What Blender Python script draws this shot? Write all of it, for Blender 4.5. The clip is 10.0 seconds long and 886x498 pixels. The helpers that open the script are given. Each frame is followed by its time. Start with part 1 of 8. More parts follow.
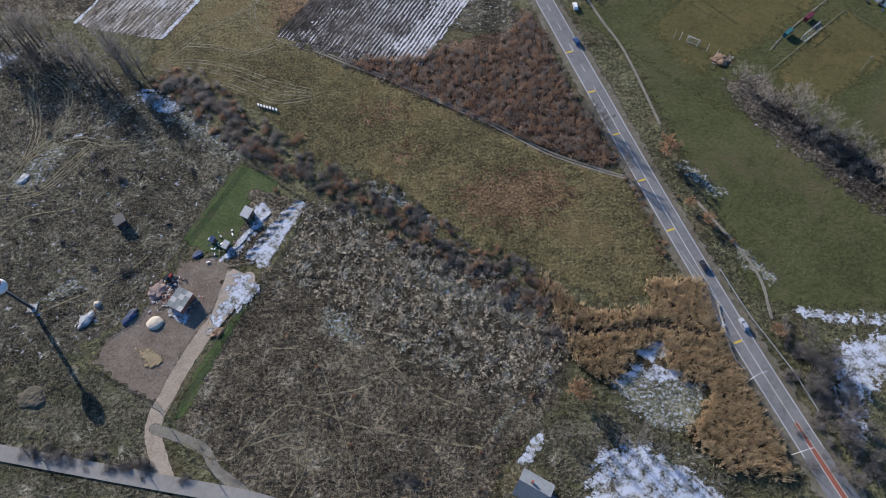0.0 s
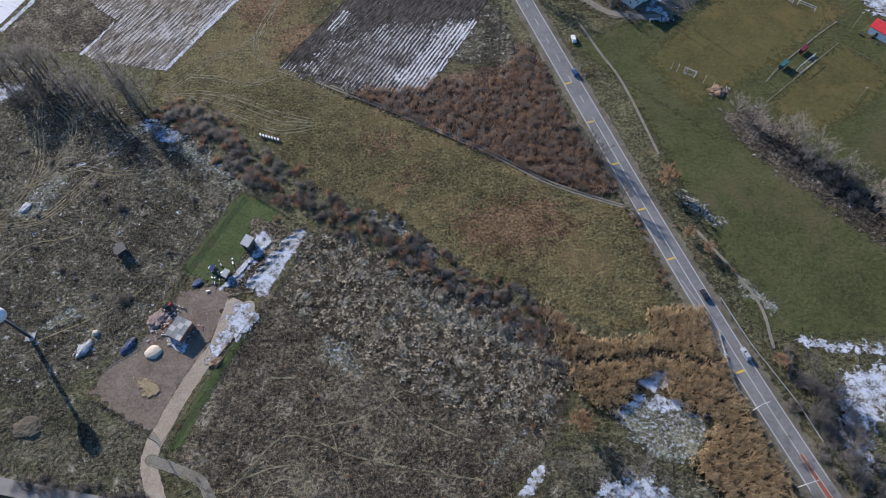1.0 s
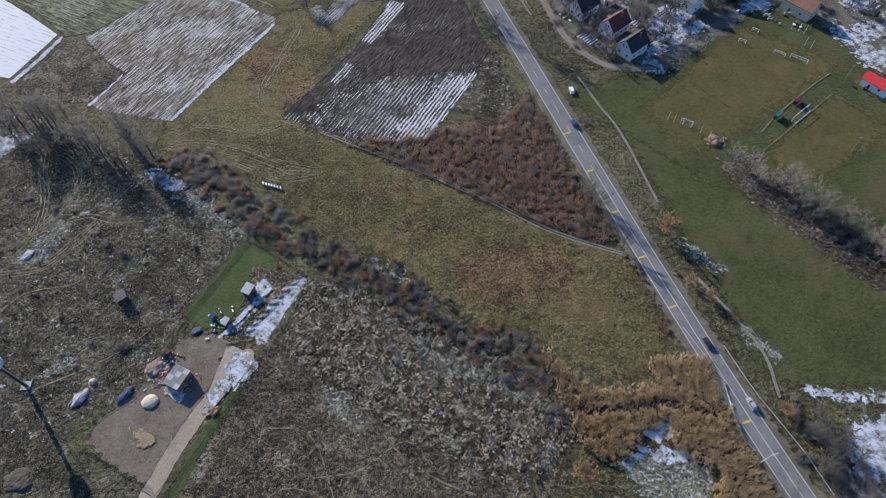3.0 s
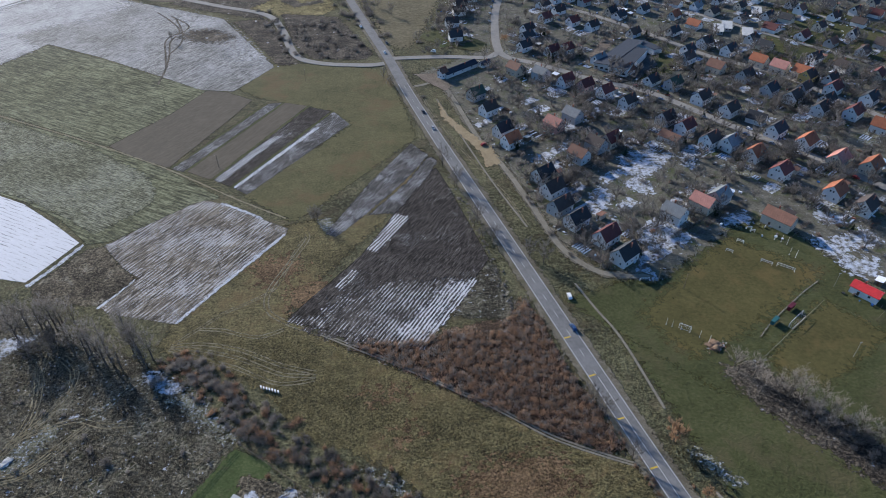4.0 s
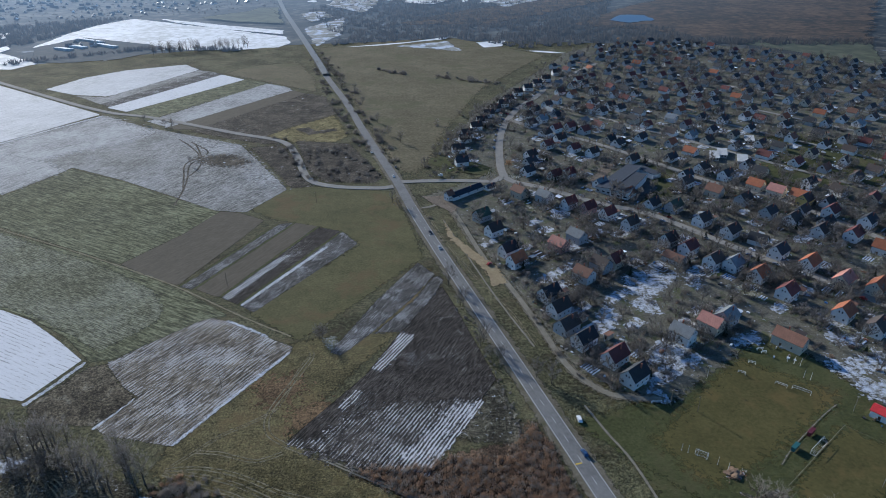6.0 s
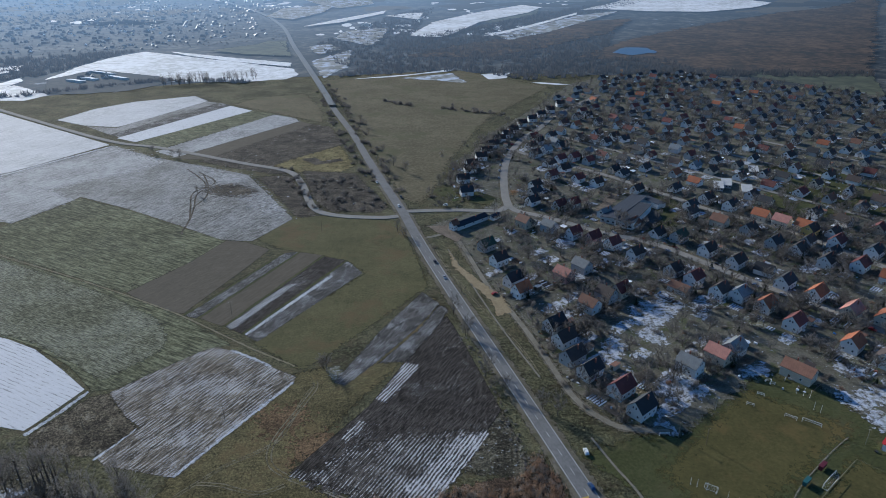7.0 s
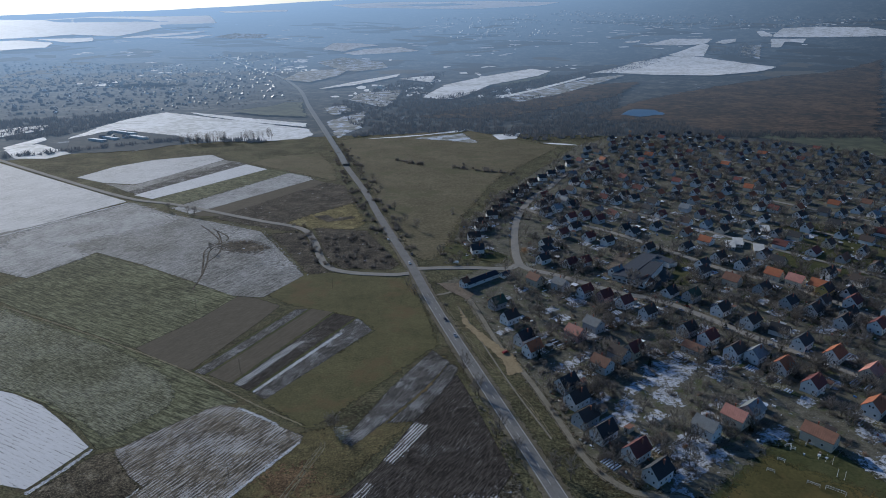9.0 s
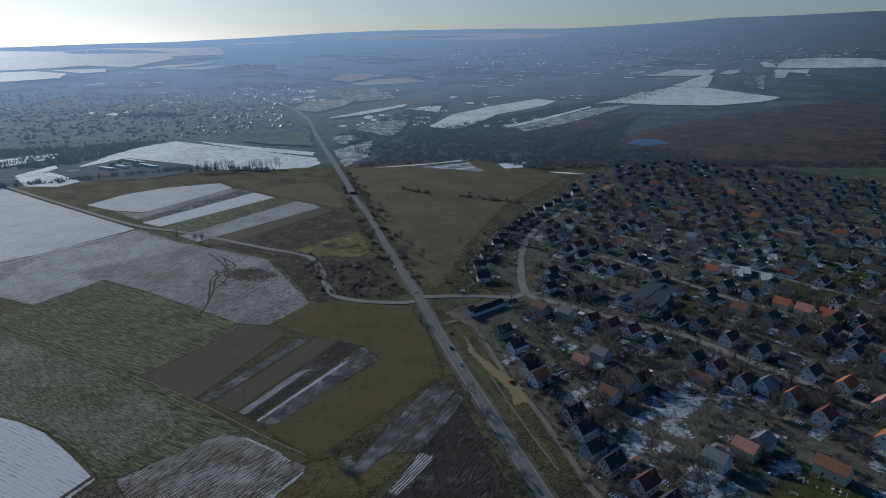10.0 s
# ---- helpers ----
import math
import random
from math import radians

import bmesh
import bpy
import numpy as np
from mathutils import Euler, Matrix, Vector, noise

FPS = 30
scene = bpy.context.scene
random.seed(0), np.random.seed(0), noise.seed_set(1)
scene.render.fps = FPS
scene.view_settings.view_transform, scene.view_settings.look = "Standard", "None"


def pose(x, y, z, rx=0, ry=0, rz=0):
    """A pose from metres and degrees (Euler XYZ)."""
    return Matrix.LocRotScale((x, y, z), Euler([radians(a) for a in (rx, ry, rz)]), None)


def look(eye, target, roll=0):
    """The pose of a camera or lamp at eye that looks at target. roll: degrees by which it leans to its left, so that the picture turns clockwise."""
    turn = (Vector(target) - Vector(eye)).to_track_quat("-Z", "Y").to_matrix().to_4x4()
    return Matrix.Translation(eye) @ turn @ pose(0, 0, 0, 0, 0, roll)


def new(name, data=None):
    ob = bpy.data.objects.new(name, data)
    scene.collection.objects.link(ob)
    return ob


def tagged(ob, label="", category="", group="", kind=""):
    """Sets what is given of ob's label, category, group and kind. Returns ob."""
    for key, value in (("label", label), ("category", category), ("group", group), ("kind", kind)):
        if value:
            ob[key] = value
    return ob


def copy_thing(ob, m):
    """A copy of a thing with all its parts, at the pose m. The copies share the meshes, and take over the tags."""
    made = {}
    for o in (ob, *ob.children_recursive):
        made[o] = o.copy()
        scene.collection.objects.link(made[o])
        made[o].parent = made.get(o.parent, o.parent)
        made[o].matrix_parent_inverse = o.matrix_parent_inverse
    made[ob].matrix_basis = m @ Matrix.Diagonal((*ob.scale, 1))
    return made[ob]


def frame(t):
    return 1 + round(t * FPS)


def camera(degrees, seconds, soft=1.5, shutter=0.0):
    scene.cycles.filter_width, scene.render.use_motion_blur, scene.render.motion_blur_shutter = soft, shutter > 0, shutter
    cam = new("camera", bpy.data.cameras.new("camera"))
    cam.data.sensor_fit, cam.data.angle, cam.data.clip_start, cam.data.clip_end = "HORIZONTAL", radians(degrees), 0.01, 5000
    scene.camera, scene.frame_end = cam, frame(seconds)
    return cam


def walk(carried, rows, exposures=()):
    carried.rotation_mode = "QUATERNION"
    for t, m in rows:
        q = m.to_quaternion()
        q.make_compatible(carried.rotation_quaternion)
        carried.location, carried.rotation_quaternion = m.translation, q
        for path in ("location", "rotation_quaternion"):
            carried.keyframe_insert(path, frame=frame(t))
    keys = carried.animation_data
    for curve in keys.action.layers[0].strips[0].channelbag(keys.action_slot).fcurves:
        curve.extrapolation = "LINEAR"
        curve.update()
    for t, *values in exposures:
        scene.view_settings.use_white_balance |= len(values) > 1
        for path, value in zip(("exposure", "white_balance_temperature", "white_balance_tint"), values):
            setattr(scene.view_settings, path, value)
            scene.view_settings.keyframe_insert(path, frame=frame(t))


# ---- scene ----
cam = camera(69.42, 10.0, soft=0.5)
EYE = 200.0
# seconds, pitch, lean, turn of the hovering camera
ROWS = [
    (0.0, -63.37, -0.70, 0.00),
    (0.5, -62.13, -0.66, -0.01),
    (1.0, -60.79, -0.64, -0.02),
    (1.5, -59.55, -0.62, -0.03),
    (2.0, -58.22, -0.58, -0.05),
    (3.3, -54.90, -0.67, 0.03),
    (3.5, -52.68, -0.52, -0.05),
    (3.7, -47.77, -0.51, 0.00),
    (4.0, -38.43, -0.36, -0.08),
    (4.2, -33.74, -0.41, -0.07),
    (4.5, -31.81, -0.40, -0.08),
    (5.0, -30.35, -0.43, -0.01),
    (5.5, -29.10, -0.44, 0.25),
    (5.7, -28.59, -0.40, 0.35),
    (6.8, -25.72, -0.47, 0.87),
    (7.0, -25.18, -0.47, 0.96),
    (7.5, -23.93, -0.47, 1.19),
    (8.0, -22.59, -0.46, 1.44),
    (8.5, -21.35, -0.47, 1.66),
    (9.0, -20.03, -0.47, 1.94),
    (9.5, -18.81, -0.46, 2.19),
    (10.0, -17.50, -0.49, 2.49)]
walk(cam, [(t, Matrix.Translation((0, 0, EYE)) @ pose(0, 0, 0, 0, 0, yw) @ pose(0, 0, 0, 90 + p) @ pose(0, 0, 0, 0, 0, r))
           for t, p, r, yw in ROWS],
     [(0.0, 0.46, 6320, 15), (1.0, 0.51, 6320, 15), (3.5, 0.42, 6270, 14), (4.5, 0.18, 6050, 10), (5.5, 0.04, 5930, 8), (7.5, -0.25, 5940, 7), (9.0, -0.57, 6100, 8), (10.0, -1.06, 6030, 8)])

# ---- light ----
SUN_EL, SUN_AZ = 22.6, -39.8      # degrees; azimuth to the right of north (+y)
world = bpy.data.worlds.new("sky")
scene.world = world
world.use_nodes = True
nt = world.node_tree
sky = nt.nodes.new("ShaderNodeTexSky")
sky.sky_type, sky.sun_disc = "NISHITA", False
sky.sun_elevation, sky.sun_rotation = radians(SUN_EL), radians(SUN_AZ)
sky.air_density, sky.dust_density, sky.ozone_density = 1.0, 0.55, 5.5
nt.nodes["Background"].inputs[1].default_value = 0.135
deep, pale = (nt.nodes.new("ShaderNodeHueSaturation") for _ in range(2))       # blue above, whitish where the haze is bright
deep.inputs["Saturation"].default_value, pale.inputs["Saturation"].default_value = 1.1, 0.3
grey, how, mixed = nt.nodes.new("ShaderNodeRGBToBW"), nt.nodes.new("ShaderNodeMapRange"), nt.nodes.new("ShaderNodeMix")
how.inputs["From Min"].default_value, how.inputs["From Max"].default_value = 3.0, 10.0
mixed.data_type = "RGBA"
for a, b in ((sky.outputs[0], deep.inputs["Color"]), (sky.outputs[0], pale.inputs["Color"]), (sky.outputs[0], grey.inputs[0]), (grey.outputs[0], how.inputs[0]),
             (how.outputs[0], mixed.inputs[0]), (deep.outputs[0], mixed.inputs[6]), (pale.outputs[0], mixed.inputs[7]), (mixed.outputs[2], nt.nodes["Background"].inputs[0])):
    nt.links.new(a, b)
sun = new("sun", bpy.data.lights.new("sun", "SUN"))
sun.data.energy, sun.data.angle, sun.data.color = 5.0, radians(0.53), (1.0, 0.94, 0.85)
sun_dir = Vector((math.sin(radians(SUN_AZ)) * math.cos(radians(SUN_EL)), math.cos(radians(SUN_AZ)) * math.cos(radians(SUN_EL)), math.sin(radians(SUN_EL))))
sun.matrix_world = look(sun_dir * 300, (0, 0, 0))

scene.cycles.transparent_max_bounces = 24
rng = random.Random(7)

# ---- terrain ----
RIDGE = [(-35.8, 222), (-30.4, 232), (-24.5, 246), (-20.2, 262), (-15.7, 283), (-11.1, 303), (-6.3, 315), (-2.3, 317), (3.2, 320), (7.9, 315), (12.4, 328), (16.8, 343), (20.1, 365), (24.8, 369), (30.7, 379)]      # bearing in degrees, height of the far hills


def terrain(x, y):
    """Flat near by, rising to the far hills."""
    r = np.hypot(x, y)
    s = np.clip((r - 2600) / 2100, 0, 1)
    az = np.degrees(np.arctan2(x, y))
    return s * s * (3 - 2 * s) * np.interp(az, [a for a, _ in RIDGE], [h for _, h in RIDGE])


# ---- materials ----
def nodes_of(m):
    m.use_nodes = True
    t = m.node_tree
    return t, t.nodes["Principled BSDF"]


def node(t, kind, ins=None, **props):
    n = t.nodes.new("ShaderNode" + kind)
    for k, v in props.items():
        setattr(n, k, v)
    for k, v in (ins or {}).items():
        if hasattr(v, "is_output"):
            t.links.new(v, n.inputs[k])
        else:
            n.inputs[k].default_value = v
    return n


def ramp(t, fac, stops, mode="LINEAR"):
    n = node(t, "ValToRGB", {0: fac})
    n.color_ramp.interpolation = mode
    e = n.color_ramp.elements
    while len(e) < len(stops):
        e.new(0.5)
    for el, (p, c) in zip(e, stops):
        el.position = p
        el.color = c if len(c) == 4 else (*c, 1)
    return n.outputs[0]


def gray(t, fac, lo, hi):
    return node(t, "MapRange", {"Value": fac, "From Min": lo, "From Max": hi}).outputs[0]


def math_(t, op, a, b=0.0):
    return node(t, "Math", {0: a, 1: b}, operation=op).outputs[0]


def blend(t, fac, a, b):
    n = node(t, "Mix", {0: fac}, data_type="RGBA")
    for i, v in ((6, a), (7, b)):
        if hasattr(v, "is_output"):
            t.links.new(v, n.inputs[i])
        else:
            n.inputs[i].default_value = (*v, 1)
    return n.outputs[2]


def noise_tex(t, vec, size, detail=4, rough=0.6, distort=0.0):
    return node(t, "TexNoise", {"Vector": vec, "Scale": 1 / size, "Detail": detail, "Roughness": rough, "Distortion": distort}).outputs[0]


SNOW = (0.53, 0.57, 0.65)
# blue of the haze that far materials emit
HAZE_GLOW = (0.28, 0.42, 0.63)


def ground_mat(name, dark, mid, light, big=22.0, fine=1.3, rows=None, row=1.6, snow=0.0, snow_size=5.0, snow_rows=False,
               veins=0.0, spots=None, snow_soft=0.06, snow_amt=0.93, bump=0.35, ragged=1.0, feather=True, far=0.0, rough=0.95, even=False, row_base=0.15, wave=0.25, patchy=3.0, spec=0.15):
    """Ground cover: three tones on two scales, rows along a bearing, snow lying in patches, rows or veins, and a ragged edge."""
    m = bpy.data.materials.new(name)
    t, b = nodes_of(m)
    co = node(t, "TexCoord").outputs["Object"]
    vec = co
    if not far and not even:
        dark, light = [c * 0.4 for c in dark], [c * 1.7 for c in light]
    n1, n2 = noise_tex(t, vec, big, 4, 0.6), noise_tex(t, vec, fine, 3, 0.68, 0.3)
    n3 = noise_tex(t, vec, fine * 4, 3, 0.6)
    f = math_(t, "ADD", math_(t, "ADD", math_(t, "MULTIPLY", n1, 0.33), math_(t, "MULTIPLY", n3, 0.22)), math_(t, "MULTIPLY", n2, 0.45))
    if not far and not even:        # single blades and clods
        f = math_(t, "ADD", math_(t, "MULTIPLY", f, 0.72), math_(t, "MULTIPLY", noise_tex(t, vec, fine * 0.38, 2, 0.7), 0.28))
    rowf = None
    if rows is not None:
        turned = {"Vector": co, "Rotation": (0, 0, -radians(rows))}
        rot = node(t, "Mapping", {**turned, "Scale": (row, row * 9, 1)}, vector_type="TEXTURE").outputs[0]
        rowf = node(t, "TexNoise", {"Vector": rot, "Scale": 1.0, "Detail": 3, "Roughness": 0.7, "Distortion": 0.1}).outputs[0]
        across = node(t, "SeparateXYZ", {0: node(t, "Mapping", turned, vector_type="TEXTURE").outputs[0]}).outputs[0]
        bend = math_(t, "MULTIPLY", noise_tex(t, vec, 9.0, 3), 5.0)
        furrow = math_(t, "ADD", math_(t, "MULTIPLY", math_(t, "SINE", math_(t, "ADD", math_(t, "MULTIPLY", across, 6.283 / (row * 2.0)), bend)), 0.5), 0.5)
        f = math_(t, "ADD", math_(t, "MULTIPLY", f, 0.55), math_(t, "MULTIPLY", rowf, 0.45))
    col = ramp(t, gray(t, f, *((0.37, 0.63) if even else (0.425, 0.575))), [(0.0, dark), (0.5, mid), (1.0, light)])
    if spots:
        sp = gray(t, noise_tex(t, vec, spots[1], 5, 0.7), 0.52, 0.64)
        col = blend(t, math_(t, "MULTIPLY", sp, spots[2]), col, spots[0])
    if veins > 0:
        lines = []
        for size in ((2.2, 5.0) if veins > 0.6 else (3.2, 9.0)):
            nv = node(t, "TexNoise", {"Vector": vec, "Scale": 1 / size, "Detail": 2, "Roughness": 0.5, "Distortion": 1.2}).outputs[0]
            lines.append(gray(t, math_(t, "ABSOLUTE", math_(t, "SUBTRACT", nv, 0.5)), 0.045, 0.005))
        line = math_(t, "MAXIMUM", *lines)
        mask = gray(t, noise_tex(t, vec, 9.0, 4), 0.62 - 0.25 * veins, 0.72 - 0.2 * veins)
        col = blend(t, math_(t, "MULTIPLY", math_(t, "MULTIPLY", line, mask), 0.75), col, (0.42, 0.38, 0.3))
    sn = None
    if snow > 0:
        s = noise_tex(t, vec, snow_size, 6, 0.7)
        if snow_rows:
            terms = ((rowf, 1.4), (furrow, wave), (noise_tex(t, vec, snow_size * 2, 5, 0.65), patchy * 0.75), (noise_tex(t, vec, 0.7, 2, 0.7), 1.7))
            lie = -0.5 * sum(w for _, w in terms)
            for v_, w in terms:
                lie = math_(t, "ADD", math_(t, "MULTIPLY", v_, w), lie)
            mid_ = 0.6 - 1.2 * snow
            s = math_(t, "ADD", math_(t, "MULTIPLY", gray(t, lie, mid_ - 0.1 - snow_soft, mid_ + 0.1 + snow_soft), 1 - row_base), row_base)
        sn = s if snow_rows else gray(t, s, 0.68 - 0.36 * snow, 0.68 - 0.35 * snow + snow_soft)
        col = blend(t, math_(t, "MULTIPLY", sn, snow_amt), col, (0.6, 0.6, 0.61) if snow_rows else SNOW)
    t.links.new(col, b.inputs["Base Color"])
    b.inputs["Roughness"].default_value = rough
    b.inputs["Specular IOR Level"].default_value = spec
    if bump > 0:
        h = rowf if rowf is not None else n2
        bp = node(t, "Bump", {"Height": math_(t, "ADD", h, n2), "Strength": 1.0, "Distance": bump * 1.6})
        t.links.new(bp.outputs[0], b.inputs["Normal"])
    out = t.nodes["Material Output"]
    shade = b.outputs[0]
    if far > 0:       # far land carries haze painted into its shader
        shade = painted_haze(t, shade, far)
    if feather:
        e = node(t, "Attribute", attribute_name="edge").outputs["Fac"]
        wob = math_(t, "MULTIPLY", math_(t, "SUBTRACT", noise_tex(t, vec, 3.0 if not far else 30.0, 5, 0.7), 0.5), 5.0 * ragged)
        a = gray(t, math_(t, "ADD", e, wob), -0.25, 0.25)
        tr = node(t, "BsdfTransparent")
        mx = node(t, "MixShader", {0: a})
        t.links.new(tr.outputs[0], mx.inputs[1])
        t.links.new(shade, mx.inputs[2])
        shade = mx.outputs[0]
    t.links.new(shade, out.inputs[0])
    return m


def painted_haze(t, shade, amount):
    """Paints haze on far surfaces: mixes in a blue glow, stronger sunward."""
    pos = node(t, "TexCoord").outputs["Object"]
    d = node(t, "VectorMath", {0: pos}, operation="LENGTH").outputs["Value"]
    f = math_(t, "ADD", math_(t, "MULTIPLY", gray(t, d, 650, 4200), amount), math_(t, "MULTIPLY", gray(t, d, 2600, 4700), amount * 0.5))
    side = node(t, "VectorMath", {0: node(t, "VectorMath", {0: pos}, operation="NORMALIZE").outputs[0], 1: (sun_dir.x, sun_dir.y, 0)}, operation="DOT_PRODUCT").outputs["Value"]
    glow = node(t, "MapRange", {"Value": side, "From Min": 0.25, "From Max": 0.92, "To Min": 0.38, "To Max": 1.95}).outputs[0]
    em = node(t, "Emission", {"Color": (*HAZE_GLOW, 1), "Strength": glow})
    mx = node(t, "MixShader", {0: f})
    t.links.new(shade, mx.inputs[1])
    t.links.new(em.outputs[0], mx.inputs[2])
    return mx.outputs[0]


def plain_mat(name, color, rough=0.8, var=0.25, size=0.6, metal=0.0, bump=0.0, spec=0.3, island=0.0, obj=0.0, far=0.0):
    """A surface with grain at two scales; it may differ from object to object."""
    m = bpy.data.materials.new(name)
    t, b = nodes_of(m)
    co = node(t, "TexCoord").outputs["Object"]
    f = math_(t, "ADD", math_(t, "MULTIPLY", noise_tex(t, co, size, 5), 0.5), math_(t, "MULTIPLY", noise_tex(t, co, size * 8, 3), 0.5))
    lo, hi = [c * (1 - var) for c in color], [min(1, c * (1 + var)) for c in color]
    col = ramp(t, gray(t, f, 0.3, 0.7), [(0, lo), (1, hi)])
    if island or obj:
        src = node(t, "NewGeometry").outputs["Random Per Island"] if island else node(t, "ObjectInfo").outputs["Random"]
        amt = island or obj
        v = node(t, "MapRange", {"Value": src, "To Min": 1 - amt, "To Max": 1 + amt}).outputs[0]
        col = node(t, "HueSaturation", {"Color": col, "Value": v}).outputs[0]
    t.links.new(col, b.inputs["Base Color"])
    b.inputs["Roughness"].default_value, b.inputs["Metallic"].default_value = rough, metal
    b.inputs["Specular IOR Level"].default_value = spec
    if bump:
        bp = node(t, "Bump", {"Height": f, "Distance": bump, "Strength": 0.7})
        t.links.new(bp.outputs[0], b.inputs["Normal"])
    # distance haze is mixed into the surface as glow
    if far:
        t.links.new(painted_haze(t, b.outputs[0], far), t.nodes["Material Output"].inputs[0])
    return m


OLIVE = ground_mat("olive_grass", (0.1, 0.085, 0.04), (0.115, 0.097, 0.044), (0.13, 0.11, 0.052), 34, 1.0, spots=((0.15, 0.098, 0.046), 34, 0.6), bump=0.3)
GRASSY = ground_mat("green_brown_grass", (0.06, 0.058, 0.024), (0.1, 0.092, 0.041), (0.14, 0.126, 0.06), 30, 1.2, spots=((0.13, 0.088, 0.044), 34, 0.65), bump=0.12, even=True)
BASE = ground_mat("winter_grass", (0.06, 0.056, 0.029), (0.08, 0.076, 0.039), (0.1, 0.093, 0.05), 40, 1.5, feather=False, bump=0.3, spots=((0.1, 0.075, 0.045), 16, 0.5))
ROUGH = ground_mat("rough_dry_grass", (0.05, 0.045, 0.027), (0.075, 0.068, 0.042), (0.1, 0.09, 0.06), 12, 1.2, spots=((0.08, 0.085, 0.035), 8, 0.5), veins=0.15, bump=0.45)
RED_GRASS = ground_mat("reddish_dead_grass", (0.1, 0.064, 0.034), (0.125, 0.08, 0.042), (0.15, 0.1, 0.055), 14, 1.0, bump=0.2, ragged=2.6)
SAND_SPREAD = ground_mat("spread_sand", (0.2, 0.155, 0.09), (0.27, 0.21, 0.125), (0.33, 0.265, 0.165), 6, 0.6, bump=0.03, ragged=1.2, even=True)
WASTE = ground_mat("waste_ground", (0.038, 0.034, 0.023), (0.07, 0.062, 0.043), (0.125, 0.112, 0.08), 14, 1.1, snow=0.19, snow_size=2.2, snow_amt=0.75, snow_soft=0.04, veins=0.3, spots=((0.085, 0.085, 0.04), 9, 0.5), bump=0.5)
BROWN = ground_mat("brown_meadow", (0.05, 0.041, 0.028), (0.088, 0.073, 0.05), (0.14, 0.118, 0.08), 18, 1.2, veins=0.2, bump=0.5)
TUSSOCK = ground_mat("frosted_tussock", (0.035, 0.028, 0.018), (0.066, 0.054, 0.035), (0.115, 0.096, 0.065), 12, 0.9, snow=0.17, snow_size=2.2, snow_soft=0.04, veins=0.45, bump=0.5)
RUST = ground_mat("rusty_scrub", (0.045, 0.03, 0.02), (0.085, 0.056, 0.036), (0.14, 0.095, 0.062), 14, 0.9, snow=0.05, snow_size=4)
REEDBED = ground_mat("reed_floor", (0.05, 0.037, 0.02), (0.09, 0.067, 0.036), (0.15, 0.115, 0.06), 10, 0.8)
PASTURE = ground_mat("short_pasture", (0.036, 0.04, 0.015), (0.062, 0.067, 0.025), (0.092, 0.092, 0.04), 26, 1.4, spots=((0.095, 0.08, 0.04), 24, 0.65), bump=0.12, even=True)
PITCH = ground_mat("worn_pitch_grass", (0.056, 0.05, 0.018), (0.083, 0.073, 0.026), (0.112, 0.096, 0.036), 22, 1.6, spots=((0.14, 0.1, 0.038), 24, 0.55), bump=0.02, even=True)
GREEN = ground_mat("fresh_green_grass", (0.036, 0.052, 0.018), (0.06, 0.082, 0.028), (0.095, 0.112, 0.045), 9, 1.0, spots=((0.1, 0.08, 0.045), 7, 0.6), bump=0.08, even=True)
BARE = ground_mat("trodden_earth", (0.10, 0.078, 0.058), (0.16, 0.128, 0.098), (0.225, 0.185, 0.145), 9, 0.8, snow=0.04, snow_size=3, bump=0.03, even=True)
VERGE = ground_mat("trodden_verge", (0.08, 0.068, 0.045), (0.135, 0.118, 0.085), (0.19, 0.17, 0.13), 12, 1.0, spots=((0.06, 0.062, 0.026), 8, 0.7), bump=0.08, even=True)
GRAVEL = ground_mat("gravel_track", (0.23, 0.185, 0.135), (0.31, 0.255, 0.19), (0.39, 0.33, 0.26), 8, 0.6, bump=0.02, ragged=0.35, even=True)
PATH = ground_mat("narrow_path", (0.13, 0.118, 0.09), (0.19, 0.172, 0.135), (0.25, 0.23, 0.185), 8, 0.6, bump=0.02, ragged=0.3, even=True)
RUT = ground_mat("worn_track", (0.12, 0.104, 0.062), (0.19, 0.165, 0.105), (0.26, 0.23, 0.155), 8, 0.8, bump=0.1, ragged=0.7, even=True)
BAND = ground_mat("band_of_snow", (0.2, 0.19, 0.16), (0.3, 0.29, 0.26), (0.4, 0.39, 0.36), 8, 0.8, snow=0.72, snow_size=1.2, snow_soft=0.2, bump=0.04, ragged=1.2)
SNOWY = ground_mat("lying_snow", (0.10, 0.095, 0.07), (0.14, 0.13, 0.09), (0.2, 0.18, 0.12), 8, 0.8, snow=0.8, snow_size=3.2, snow_soft=0.18, bump=0.05, ragged=2.0, snow_amt=0.85)
THIN_SNOW = ground_mat("thin_snow", (0.06, 0.06, 0.036), (0.105, 0.103, 0.064), (0.16, 0.15, 0.1), 8, 0.8, snow=0.46, snow_size=1.1, snow_soft=0.14, snow_amt=0.8, bump=0.12, ragged=1.5)
VILLAGE = ground_mat("garden_soil", (0.062, 0.058, 0.044), (0.115, 0.108, 0.082), (0.185, 0.17, 0.135), 7, 1.1, snow=0.2, snow_size=3.4, snow_soft=0.08, snow_amt=0.7, spots=((0.07, 0.085, 0.03), 11, 0.8), bump=0.12, even=True)
ROWS_A = 29.0
PLOUGH = ground_mat("ploughed_soil", (0.024, 0.02, 0.017), (0.04, 0.034, 0.029), (0.06, 0.052, 0.045), 25, 1.0, rows=ROWS_A, row=0.6, snow=0.04, snow_size=14, snow_rows=True, row_base=0.0, snow_amt=0.45, bump=0.12, ragged=0.3)
